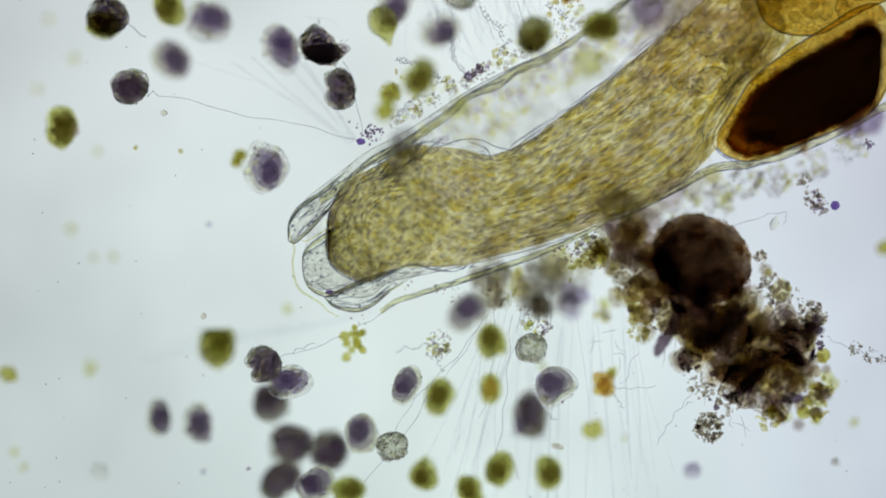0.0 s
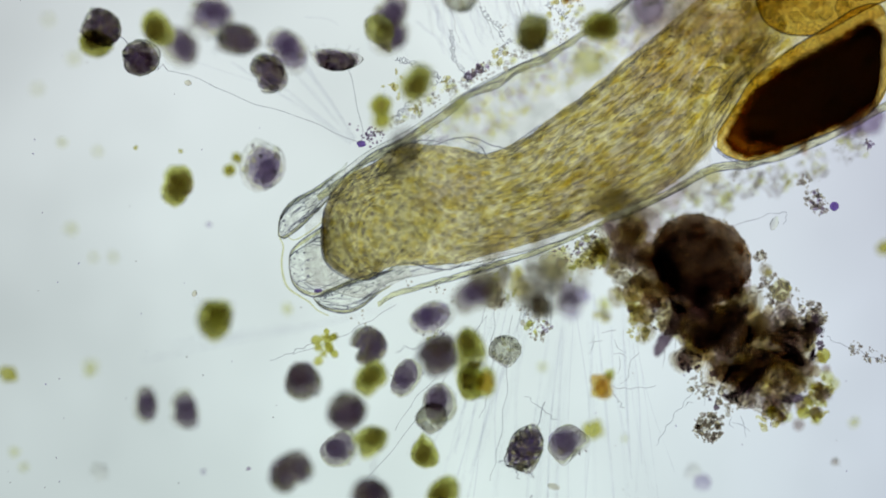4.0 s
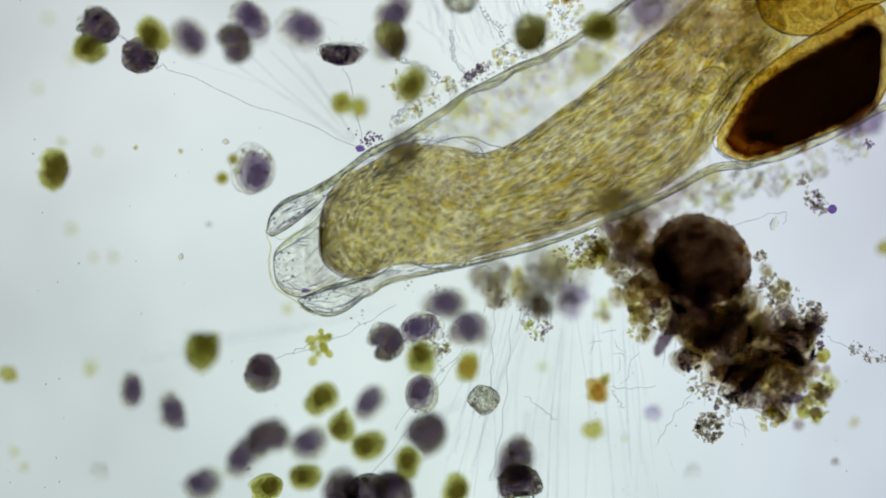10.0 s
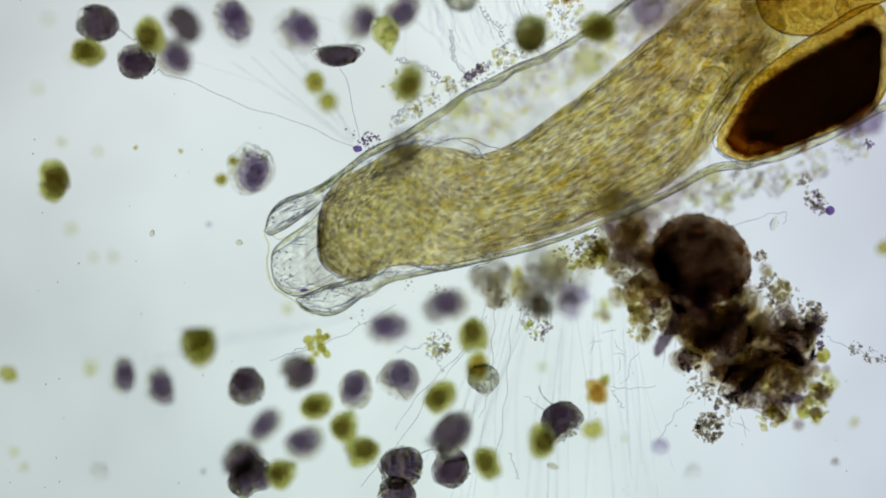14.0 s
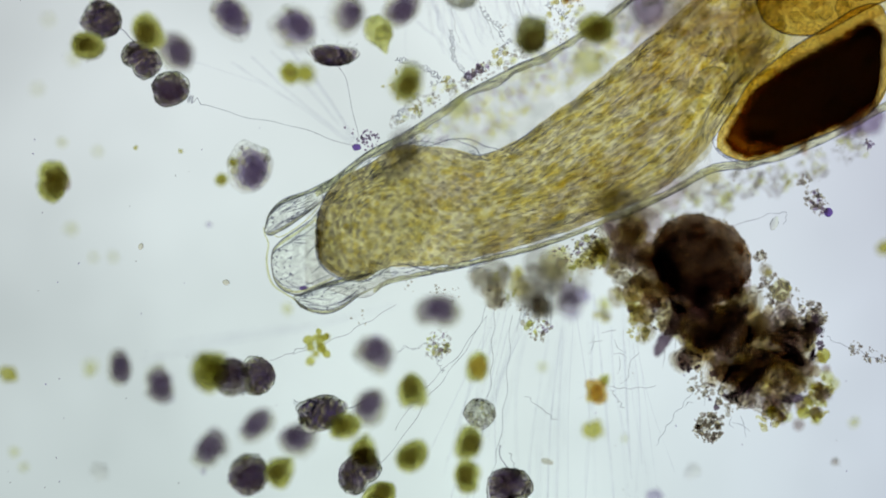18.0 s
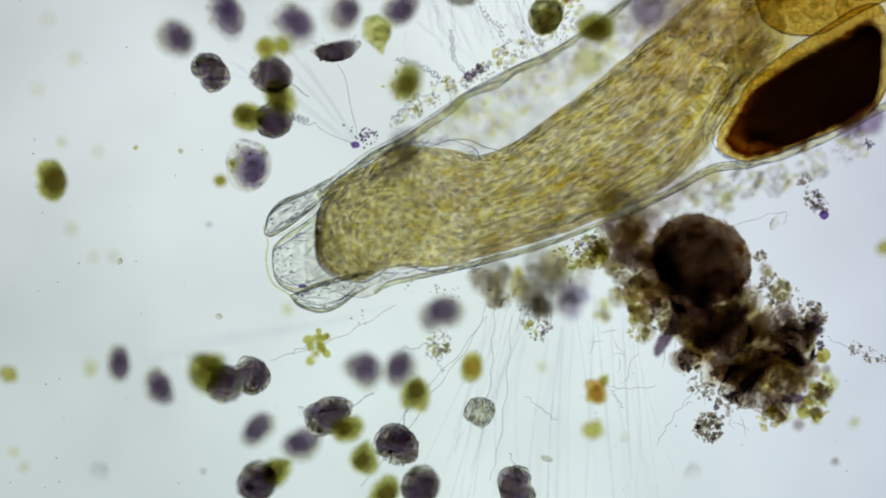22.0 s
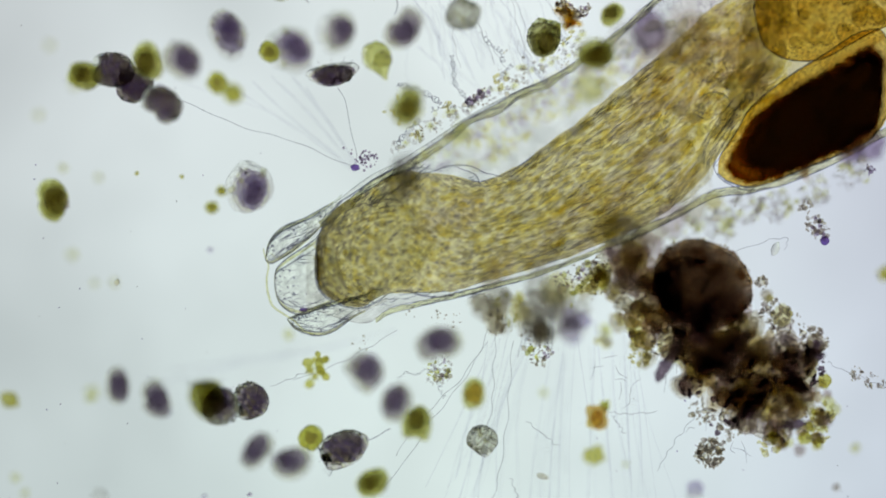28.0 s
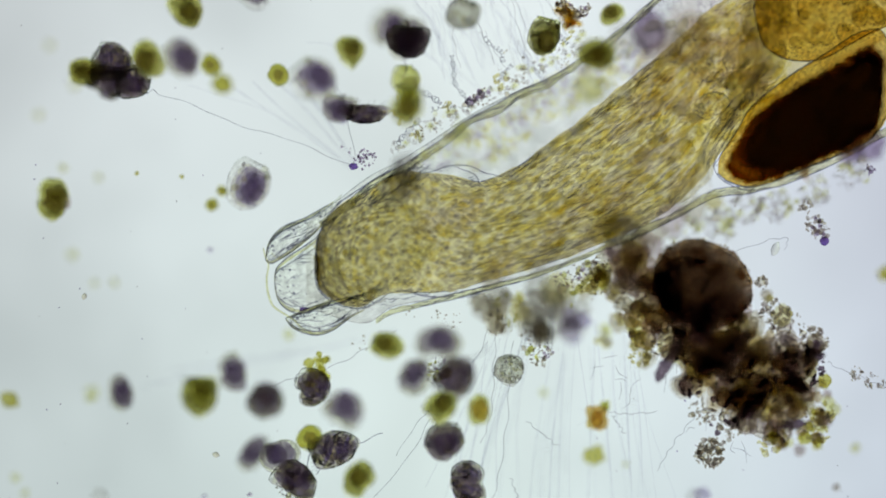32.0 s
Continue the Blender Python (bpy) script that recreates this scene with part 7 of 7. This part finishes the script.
    walk(cells[39], track(LOWER, 33, (0, 640, 768, .3), (1, 638, 770, .3), (1.4, 643, 769, .3), (1.7, 761, 742, -.9), (2, 770, 740, -.9), (3, 780, 718, .3), (6, 775, 710, 0), (7, 773, 665, 0), (8, 755, 670, 0), (9, 747, 680, 0), (10, 747, 697, 0), (11, 722, 703, 0), (12, 687, 692, 0), (13, 645, 678, .3), (14, 630, 690, .3), (17, 648, 700, -.9), (18, 655, 722, -.9), (18.4, 658, 719, -.9), (18.7, 720, 646, -.9), (19, 725, 640, -.9), (20, 735, 633, -.9), (21, 728, 640, -.9), (22, 710, 655, -.9), (23, 698, 665, -.9), (24, 685, 685, -.9), (24.4, 687, 682, -.9), (24.7, 739, 626, -.9), (25, 743, 622, -.9), (28, 701, 670, -.9), (29, 723, 645, -.9), (30, 750, 615, -.9), (31, 738, 615, -.9), (32, 733, 623, -.9)))
    walk(cells[40], track(LOWER, 80, (0, 695, 790, 0), (1, 690, 788, 0), (2, 740, 765, -.9), (3, 748, 740, 0), (6, 805, 740, .3), (6.4, 806, 749, .3), (6.7, 820, 945, -.5), (7, 821, 960, -.5), (8, 821, 960, .1), (32, 821, 960, .1)))
    walk(cells[41], track(LOWER, 127, (0, 720, 683, 0), (1, 705, 693, 0), (2, 722, 692, -.9), (3, 712, 688, .3), (6, 740, 645, -.9), (7, 725, 650, -.9), (8, 705, 670, -.9), (9, 683, 700, -.9), (10, 655, 715, -.9), (11, 628, 680, -.9), (11.4, 625, 679, -.9), (11.7, 560, 660, -.9), (12, 555, 658, -.9), (12.4, 553, 661, -.9), (12.7, 508, 730, -.9), (13, 505, 735, -.9), (14, 470, 755, -.9), (17, 455, 758, -.9), (18, 455, 755, -.9), (19, 453, 755, -.9), (20, 455, 760, -.9), (22, 457, 762, -.9), (23, 455, 760, -.9), (24, 458, 760, -.9), (24.4, 462, 755, -.9), (24.7, 562, 653, .3), (25, 570, 645, .3), (26.2, 565, 649, .3), (26.5, 461, 747, -.9), (28, 453, 755, -.9), (29, 453, 760, -.9), (30, 473, 763, -.9), (31, 458, 760, -.9), (32, 448, 760, -.9)))
    walk(cells[42], track(LOWER, 174, (0, 780, 705, .65), (1, 775, 703, .65), (2, 780, 705, .65), (2.4, 775, 704, .65), (2.7, 668, 674, .65), (3, 660, 672, .65), (4.2, 656, 672, .65), (4.5, 572, 679, .65), (6, 565, 680, .65), (7, 575, 710, .65), (8, 575, 710, .65), (9, 580, 715, .65), (10, 570, 710, .65), (10.4, 574, 707, .65), (10.7, 656, 643, .65), (11, 662, 638, .65), (12, 650, 645, .65), (12.4, 650, 658, .65), (12.7, 643, 938, -.5), (13, 642, 960, -.5), (14, 642, 960, .1), (29, 642, 960, .1), (29.4, 643, 954, .1), (29.7, 648, 825, .65), (30, 648, 815, .65), (31, 678, 777, .65), (32, 635, 805, .65)))
    walk(cells[43], track(LOWER, 221, (0, 830, 555, -.9), (1, 825, 557, -.9), (2, 825, 545, -.9), (3, 845, 522, -.9), (6, 812, 545, -.9), (7, 805, 540, -.9), (8, 812, 540, -.9), (9, 800, 540, -.9), (10, 785, 545, -.9), (11, 795, 535, -.9), (12, 795, 545, -.9), (13, 790, 540, -.9), (14, 787, 545, -.9), (17, 773, 555, -.9), (18, 773, 555, -.9), (19, 795, 540, -.9), (20, 795, 548, -.9), (21, 787, 552, -.9), (22, 780, 560, -.9), (23, 775, 560, -.9), (24, 775, 562, -.9), (25, 775, 570, -.9), (29, 773, 565, -.9), (30, 788, 555, -.9), (31, 768, 575, -.9), (32, 773, 565, -.9)))
    walk(cells[44], track(LOWER, 268, (0, 870, 605, .65), (1, 855, 610, .65), (2, 855, 612, .65), (3, 835, 610, .65), (4.2, 829, 614, .65), (4.5, 705, 696, .65), (6, 695, 703, .65), (7, 665, 745, .65), (7.4, 670, 739, .65), (7.7, 772, 610, .65), (8, 780, 600, .65), (9, 770, 610, .65), (10, 745, 635, .65), (10.4, 749, 633, .65), (10.7, 833, 598, .65), (11, 840, 595, .65), (13, 838, 585, .65), (14, 838, 595, .65), (15.2, 834, 599, .65), (15.5, 738, 683, .65), (17, 730, 690, .65), (18, 730, 693, .65), (19, 735, 690, .3), (20, 730, 705, 0), (21, 730, 690, .65), (22, 735, 700, .65), (23, 740, 700, .65), (24, 735, 702, .65), (25, 728, 695, .65), (28, 736, 705, .65), (28.4, 742, 706, .65), (28.7, 873, 719, .65), (29, 883, 720, .65), (30, 868, 750, .65), (30.4, 870, 754, .65), (30.7, 910, 834, .65), (31, 913, 840, .65), (31.4, 914, 845, .65), (31.7, 943, 952, -.5), (32, 945, 960, -.5)))
    walk(cells[45], track(LOWER, 315, (0, 940, 618, 0), (1, 930, 585, 0), (2, 922, 592, 0), (3, 905, 605, 0), (6, 885, 663, 0), (7, 880, 685, 0), (8, 867, 695, 0), (9, 860, 698, 0), (10, 855, 708, 0), (11, 860, 708, 0), (11.4, 861, 704, 0), (11.7, 893, 623, 0), (12, 895, 617, 0), (13, 880, 632, 0), (14, 855, 672, 0), (17, 845, 730, 0), (18, 848, 733, 0), (19, 850, 728, 0), (20, 847, 730, 0), (22, 848, 730, 0), (24, 848, 728, 0), (28, 851, 735, 0), (28.4, 853, 730, 0), (28.7, 895, 614, 0), (29, 898, 605, 0), (30, 901, 592, 0), (31, 898, 600, 0), (32, 898, 610, 0)))
    walk(cells[46], track(LOWER, 2, (0, 868, 688, .6), (1, 865, 683, .6), (2, 862, 690, .6), (3, 865, 690, .6), (6, 838, 640, .6), (7, 840, 650, .6), (8, 830, 650, .6), (9, 830, 645, .6), (10, 828, 650, .6), (11, 830, 660, .6), (12, 838, 650, .6), (13, 845, 650, .6), (18, 845, 650, .6), (20, 835, 650, .6), (25, 835, 650, .6), (29, 838, 652, .6), (30, 843, 652, .6), (31, 848, 670, .6), (32, 846, 680, .6)))
    walk(cells[47], track(LOWER, 49, (0, 985, 687, 0), (1, 1020, 680, 0), (2, 1030, 740, 0), (3, 1000, 798, 0), (6, 1033, 765, 0), (7, 1020, 788, 0), (7.4, 1018, 786, 0), (7.7, 966, 731, -.9), (8, 962, 727, -.9), (8.4, 957, 721, -.9), (8.7, 844, 586, .65), (9, 835, 575, .65), (10, 830, 590, .65), (10.4, 826, 591, .65), (10.7, 742, 623, .3), (11, 735, 625, .3), (12, 735, 620, -.9), (13, 715, 655, -.9), (14, 705, 675, .3), (17, 662, 620, -.9), (18, 660, 632, -.9), (19, 655, 632, -.9), (20, 658, 637, -.9), (21, 650, 650, -.9), (22, 640, 660, -.9), (23, 625, 670, -.9), (24, 618, 680, -.9), (24.4, 621, 676, -.9), (24.7, 682, 585, -.9), (25, 687, 578, -.9), (28, 640, 617, -.9), (29, 618, 658, -.9), (30, 623, 673, -.9), (31, 620, 677, -.9), (32, 605, 685, -.9)))
    walk(cells[48], track(LOWER, 96, (0, 937, 735, -.9), (1, 938, 752, -.9), (2, 943, 775, -.9), (3, 933, 795, 0), (4.2, 928, 795, 0), (4.5, 809, 786, 0), (6, 800, 785, 0), (7, 755, 790, .3), (8, 685, 815, .3), (9, 672, 845, 0), (10, 645, 872, 0), (10.4, 645, 876, 0), (10.7, 637, 954, -.5), (11, 637, 960, -.5), (12, 637, 960, .1), (32, 637, 960, .1)))
    walk(cells[49], track(LOWER, 143, (0, 750, 840, .65), (1, 750, 840, .65), (2, 740, 840, .65), (3, 755, 803, .3), (4.2, 750, 800, .3), (4.5, 639, 735, .65), (6, 630, 730, .65), (7, 605, 755, .65), (8, 605, 750, .65), (9, 605, 755, .65), (10, 605, 755, .65), (11, 610, 755, .65), (12, 605, 750, .65), (13, 610, 755, .65), (14, 610, 755, .65), (17, 640, 805, .65), (18, 645, 800, .65), (19, 645, 815, .65), (20, 645, 810, .65), (21, 645, 808, .65), (22, 645, 812, .65), (23, 645, 812, .65), (23.4, 645, 818, .65), (23.7, 637, 950, -.5), (24, 637, 960, -.5), (25, 637, 960, .1), (32, 637, 960, .1)))
    walk(cells[50], track(LOWER, 190, (0, 885, 830, .65), (1, 915, 872, .65), (1.4, 911, 873, .65), (1.7, 831, 884, .65), (2, 825, 885, .65), (3, 790, 875, .65), (4.2, 783, 872, .65), (4.5, 618, 796, .65), (6, 605, 790, .65), (7, 592, 825, .65), (7.4, 595, 823, .65), (7.7, 660, 769, .65), (8, 665, 765, .65), (9, 665, 785, .65), (10, 653, 790, .65), (11, 645, 788, .65), (11.4, 649, 783, .65), (11.7, 729, 669, .65), (12, 735, 660, .65), (13, 790, 685, .65), (14, 780, 703, .65), (15.2, 778, 706, .65), (15.5, 743, 779, .65), (17, 740, 785, .65), (18, 730, 808, .65), (19, 785, 808, .3), (19.4, 786, 814, .3), (19.7, 797, 949, -.5), (20, 798, 960, -.5), (21, 798, 960, .1), (32, 798, 960, .1)))
    walk(cells[51], track(LOWER, 237, (0, 970, 838, .65), (1, 950, 872, .65), (1.4, 943, 863, .65), (1.7, 787, 653, .65), (2, 775, 637, .65), (3, 830, 645, -.9), (4.2, 832, 650, -.9), (4.5, 884, 768, .65), (6, 888, 777, .65), (7, 873, 812, .65), (8, 857, 843, .65), (9, 843, 865, .65), (10, 805, 870, .65), (11, 785, 865, .65), (11.4, 793, 859, .65), (11.7, 968, 735, .65), (12, 982, 725, .65), (13, 975, 750, .65), (14, 958, 782, .65), (15.2, 953, 782, .65), (15.5, 846, 771, .65), (17, 838, 770, .65), (18, 828, 785, .65), (19, 815, 757, 0), (20, 790, 785, -.9), (20.4, 790, 788, -.9), (20.7, 790, 862, .65), (21, 790, 868, .65), (21.4, 786, 868, .65), (21.7, 688, 872, .65), (22, 680, 872, .65), (23, 740, 865, .65), (24, 705, 878, .65), (24.4, 705, 881, .65), (24.7, 706, 954, -.5), (25, 706, 960, -.5), (28, 706, 960, .1), (32, 706, 960, .1)))
    walk(cells[52], track(LOWER, 284, (0, 835, 870, .65), (1, 858, 855, .65), (1.4, 856, 852, .65), (1.7, 809, 795, -.9), (2, 805, 790, -.9), (2.4, 806, 786, -.9), (2.7, 833, 686, .3), (3, 835, 678, .3), (4.2, 836, 681, .3), (4.5, 847, 756, .65), (6, 848, 762, .65), (7, 800, 765, .65), (8, 755, 805, .65), (9, 780, 778, .65), (10, 725, 820, .65), (11, 700, 830, .65), (11.4, 704, 824, .65), (11.7, 793, 681, .65), (12, 800, 670, .65), (12.4, 804, 674, .65), (12.7, 886, 774, .65), (13, 892, 782, .65), (14, 865, 820, .65), (17, 862, 830, .65), (18, 830, 845, .65), (19, 820, 860, .65), (19.4, 821, 864, .65), (19.7, 837, 953, -.5), (20, 838, 960, -.5), (21, 838, 960, .1), (32, 838, 960, .1)))
    walk(cells[53], track(LOWER, 331, (0, 615, 870, .65), (1, 618, 880, .65), (1.4, 619, 876, .65), (1.7, 648, 787, .65), (2, 650, 780, .65), (3, 658, 782, .65), (4.2, 654, 780, .65), (4.5, 576, 734, .65), (6, 570, 730, .65), (6.4, 568, 736, .65), (6.7, 524, 868, .65), (7, 520, 878, .65), (8, 480, 865, .65), (9, 472, 865, 0), (10, 470, 865, 0), (10.4, 476, 866, 0), (10.7, 605, 884, .65), (11, 615, 885, .65), (11.4, 616, 881, .65), (11.7, 638, 801, .65), (12, 640, 795, .65), (13, 640, 800, .65), (14, 640, 800, .65), (15.2, 642, 803, .65), (15.5, 677, 873, .65), (17, 680, 878, .65), (18, 672, 880, .3), (18.4, 673, 877, .3), (18.7, 705, 801, .3), (19, 708, 795, .3), (20, 730, 820, .3), (20.4, 730, 826, .3), (20.7, 734, 950, -.5), (21, 734, 960, -.5), (22, 734, 960, .1), (29, 734, 960, .1), (29.4, 734, 950, .1), (29.7, 726, 718, .65), (30, 725, 700, .65), (30.4, 729, 697, .65), (30.7, 811, 621, .65), (31, 818, 615, .65), (32, 778, 675, .65)))
    walk(cells[54], track(LOWER, 18, (0, 470, 960, .1), (3, 470, 960, .1), (4.2, 469, 955, .1), (4.5, 456, 841, -.9), (6, 455, 832, -.9), (7, 445, 825, -.9), (8, 440, 820, -.9), (9, 433, 812, -.9), (10, 430, 815, -.9), (10.4, 428, 821, -.9), (10.7, 392, 950, -.5), (11, 390, 960, -.5), (12, 390, 960, .1), (14, 390, 960, .1), (15.2, 389, 956, .1), (15.5, 383, 865, -.9), (17, 383, 858, -.9), (18, 375, 798, -.9), (19, 363, 772, -.9), (20, 360, 815, -.9), (21, 355, 878, -.9), (21.4, 353, 881, -.9), (21.7, 307, 954, -.5), (22, 303, 960, -.5), (23, 303, 960, .1), (32, 303, 960, .1)))
    walk(cells[55], track(LOWER, 65, (0, 520, 960, .1), (8, 520, 960, .1), (8.4, 515, 957, .1), (8.7, 394, 884, -.9), (9, 385, 878, -.9), (10, 360, 860, -.9), (10.4, 358, 864, -.9), (10.7, 313, 953, -.5), (11, 309, 960, -.5), (12, 309, 960, .1), (32, 309, 960, .1)))
    walk(cells[56], track(LOWER, 112, (0, 600, 960, .1), (20, 600, 960, .1), (20.4, 600, 956, .1), (20.7, 607, 867, -.9), (21, 608, 860, -.9), (21.4, 607, 864, -.9), (21.7, 595, 953, -.5), (22, 594, 960, -.5), (23, 594, 960, .1), (32, 594, 960, .1)))
    walk(cells[57], track(LOWER, 159, (0, 640, 960, .1), (2, 640, 960, .1), (2.4, 641, 957, .1), (2.7, 654, 887, -.9), (3, 655, 882, -.9), (4.2, 659, 881, -.9), (4.5, 743, 860, -.9), (6, 750, 858, -.9), (7, 770, 818, 0), (8, 735, 855, 0), (9, 720, 838, .65), (10, 695, 870, .65), (10.4, 695, 874, .65), (10.7, 694, 954, -.5), (11, 694, 960, -.5), (12, 694, 960, .1), (32, 694, 960, .1)))
    walk(cells[58], track(LOWER, 206, (0, 700, 960, .1), (11, 700, 960, .1), (11.4, 700, 956, .1), (11.7, 705, 874, -.9), (12, 705, 868, -.9), (13, 735, 875, 0), (14, 700, 878, 0), (15.2, 700, 881, 0), (15.5, 700, 954, -.5), (17, 700, 960, -.5), (18, 700, 960, .1), (32, 700, 960, .1)))
    walk(cells[59], track(LOWER, 253, (0, 740, 960, .1), (28, 740, 960, .1), (28.4, 741, 954, .1), (28.7, 752, 811, .3), (29, 753, 800, .3), (30, 703, 805, .3), (31, 643, 835, .3), (31.4, 643, 840, .3), (31.7, 635, 951, -.5), (32, 634, 960, -.5)))
    walk(cells[60], track(LOWER, 300, (0, 760, 960, .1), (11, 760, 960, .1), (11.4, 760, 956, .1), (11.7, 755, 858, 0), (12, 755, 850, 0), (12.4, 755, 854, 0), (12.7, 763, 952, -.5), (13, 763, 960, -.5), (14, 763, 960, .1), (28, 763, 960, .1), (28.4, 765, 954, .1), (28.7, 810, 816, -.9), (29, 813, 805, -.9), (30, 798, 837, .3), (30.4, 799, 842, .3), (30.7, 812, 951, -.5), (31, 813, 960, -.5), (32, 813, 960, .1)))
    walk(cells[61], track(LOWER, 347, (0, 820, 960, .1), (3, 820, 960, .1), (4.2, 819, 957, .1), (4.5, 806, 884, 0), (6, 805, 878, 0), (6.4, 806, 881, 0), (6.7, 820, 954, -.5), (7, 821, 960, -.5), (8, 821, 960, .1), (11, 821, 960, .1), (11.4, 821, 954, .1), (11.7, 820, 822, 0), (12, 820, 812, 0), (13, 803, 855, 0), (14, 798, 828, 0), (15.2, 799, 833, 0), (15.5, 812, 951, -.5), (17, 813, 960, -.5), (18, 813, 960, .1), (18.4, 816, 953, .1), (18.7, 899, 790, -.9), (19, 905, 777, -.9), (19.4, 900, 780, -.9), (19.7, 793, 836, .3), (20, 785, 840, .3), (21, 763, 825, .3), (22, 745, 860, .3), (22.4, 745, 864, .3), (22.7, 751, 953, -.5), (23, 752, 960, -.5), (24, 752, 960, .1), (28, 752, 960, .1), (28.4, 754, 952, .1), (28.7, 795, 774, .3), (29, 798, 760, .3), (30, 766, 785, .3), (31, 795, 720, .3), (32, 785, 735, .3)))
    walk(cells[62], track(LOWER, 34, (0, 860, 960, .1), (18, 860, 960, .1), (18.4, 864, 956, .1), (18.7, 944, 862, .3), (19, 950, 855, .3), (20, 925, 862, 0), (21, 920, 865, 0), (22, 918, 862, 0), (23, 920, 862, 0), (24, 918, 865, 0), (25, 920, 865, 0), (26.2, 921, 869, 0), (26.5, 951, 953, -.5), (28, 953, 960, -.5), (28.4, 953, 952, -.5), (28.7, 944, 774, 0), (29, 943, 760, 0), (30, 933, 790, .65), (31, 860, 790, 0), (32, 831, 810, 0)))
    walk(cells[63], track(LOWER, 81, (0, 900, 960, .1), (3, 900, 960, .1), (4.2, 902, 956, .1), (4.5, 935, 872, 0), (6, 938, 865, 0), (7, 935, 878, 0), (7.4, 937, 875, 0), (7.7, 993, 819, 0), (8, 997, 815, 0), (9, 928, 790, -.9), (10, 912, 815, -.9), (10.4, 909, 813, -.9), (10.7, 845, 778, 0), (11, 840, 775, 0), (12, 850, 735, 0), (13, 828, 762, .3), (14, 800, 768, .65), (15.2, 793, 768, .65), (15.5, 626, 765, .3), (17, 613, 765, .3), (18, 568, 732, 0), (19, 562, 722, 0), (20, 572, 730, 0), (21, 578, 733, 0), (22, 580, 735, 0), (23, 585, 738, 0), (24, 590, 745, 0), (25, 600, 745, 0), (28, 606, 750, 0), (29, 585, 745, 0), (30, 598, 752, 0), (31, 583, 745, 0), (32, 588, 750, 0)))
    walk(cells[64], track(LOWER, 128, (0, 980, 960, .1), (7, 980, 960, .1), (7.4, 981, 956, .1), (7.7, 1013, 874, -.9), (8, 1015, 868, -.9), (8.4, 1012, 868, -.9), (8.7, 938, 859, 0), (9, 932, 858, 0), (10, 920, 860, 0), (11, 922, 860, 0), (11.4, 922, 855, 0), (11.7, 920, 739, .3), (12, 920, 730, .3), (13, 958, 712, 0), (14, 995, 748, 0), (15.2, 991, 753, 0), (15.5, 905, 857, 0), (17, 898, 865, 0), (18, 902, 865, 0), (19, 895, 862, 0), (20, 890, 850, .3), (20.4, 883, 846, .3), (20.7, 730, 754, 0), (21, 718, 747, 0), (22, 702, 790, 0), (22.4, 702, 793, 0), (22.7, 691, 860, 0), (23, 690, 865, 0), (23.4, 683, 865, 0), (23.7, 537, 856, -.9), (24, 525, 855, -.9), (24.4, 529, 856, -.9), (24.7, 627, 883, 0), (25, 635, 885, 0), (26.2, 635, 888, 0), (26.5, 626, 955, -.5), (28, 625, 960, -.5), (28.4, 625, 955, -.5), (28.7, 623, 834, .3), (29, 623, 825, .3), (30, 588, 820, .3), (31, 553, 815, 0), (32, 518, 810, 0)))
    walk(cells[65], track(LOWER, 175, (0, 480, 960, .1), (13, 480, 960, .1), (13.4, 481, 955, .1), (13.7, 497, 847, .65), (14, 498, 838, .65), (18, 495, 835, .65), (19, 487, 820, .65), (20, 490, 820, .65), (21, 490, 825, .65), (22, 490, 835, .65), (22.4, 489, 840, .65), (22.7, 461, 951, -.5), (23, 458, 960, -.5), (24, 458, 960, .1), (32, 458, 960, .1)))
    walk(cells[66], track(LOWER, 222, (0, 600, 960, .1), (3, 600, 960, .1), (4.2, 601, 956, .1), (4.5, 619, 862, .65), (6, 620, 855, .65), (7, 590, 885, .65), (8, 557, 830, .65), (9, 545, 843, .65), (10, 540, 845, .65), (11, 540, 845, .65), (12, 535, 793, 0), (12.4, 536, 790, 0), (12.7, 563, 725, .65), (13, 565, 720, .65), (14, 560, 720, .65), (17, 563, 725, 0), (18, 610, 755, .65), (19, 600, 755, .65), (20, 610, 755, .65), (21, 615, 758, .65), (22, 615, 760, .65), (23, 620, 760, .65), (24, 650, 812, .65), (25, 650, 810, .65), (28, 658, 810, .65), (29, 638, 795, .65), (29.4, 640, 787, .65), (29.7, 675, 614, .65), (30, 678, 600, .65), (31, 695, 567, .65), (32, 683, 567, .65)))
    walk(cells[67], track(LOWER, 269, (0, 560, 960, .1), (22, 560, 960, .1), (22.4, 560, 950, .1), (22.7, 549, 732, .3), (23, 548, 715, .3), (24, 545, 715, .3), (25, 550, 730, .3), (28, 548, 730, .3), (29, 543, 725, .3), (31, 543, 725, .3), (32, 546, 730, .3)))


def track_still(*rows):
    return [(t, Matrix.Translation(at(u, v, *z))) for t, u, v, *z in rows]


motions()
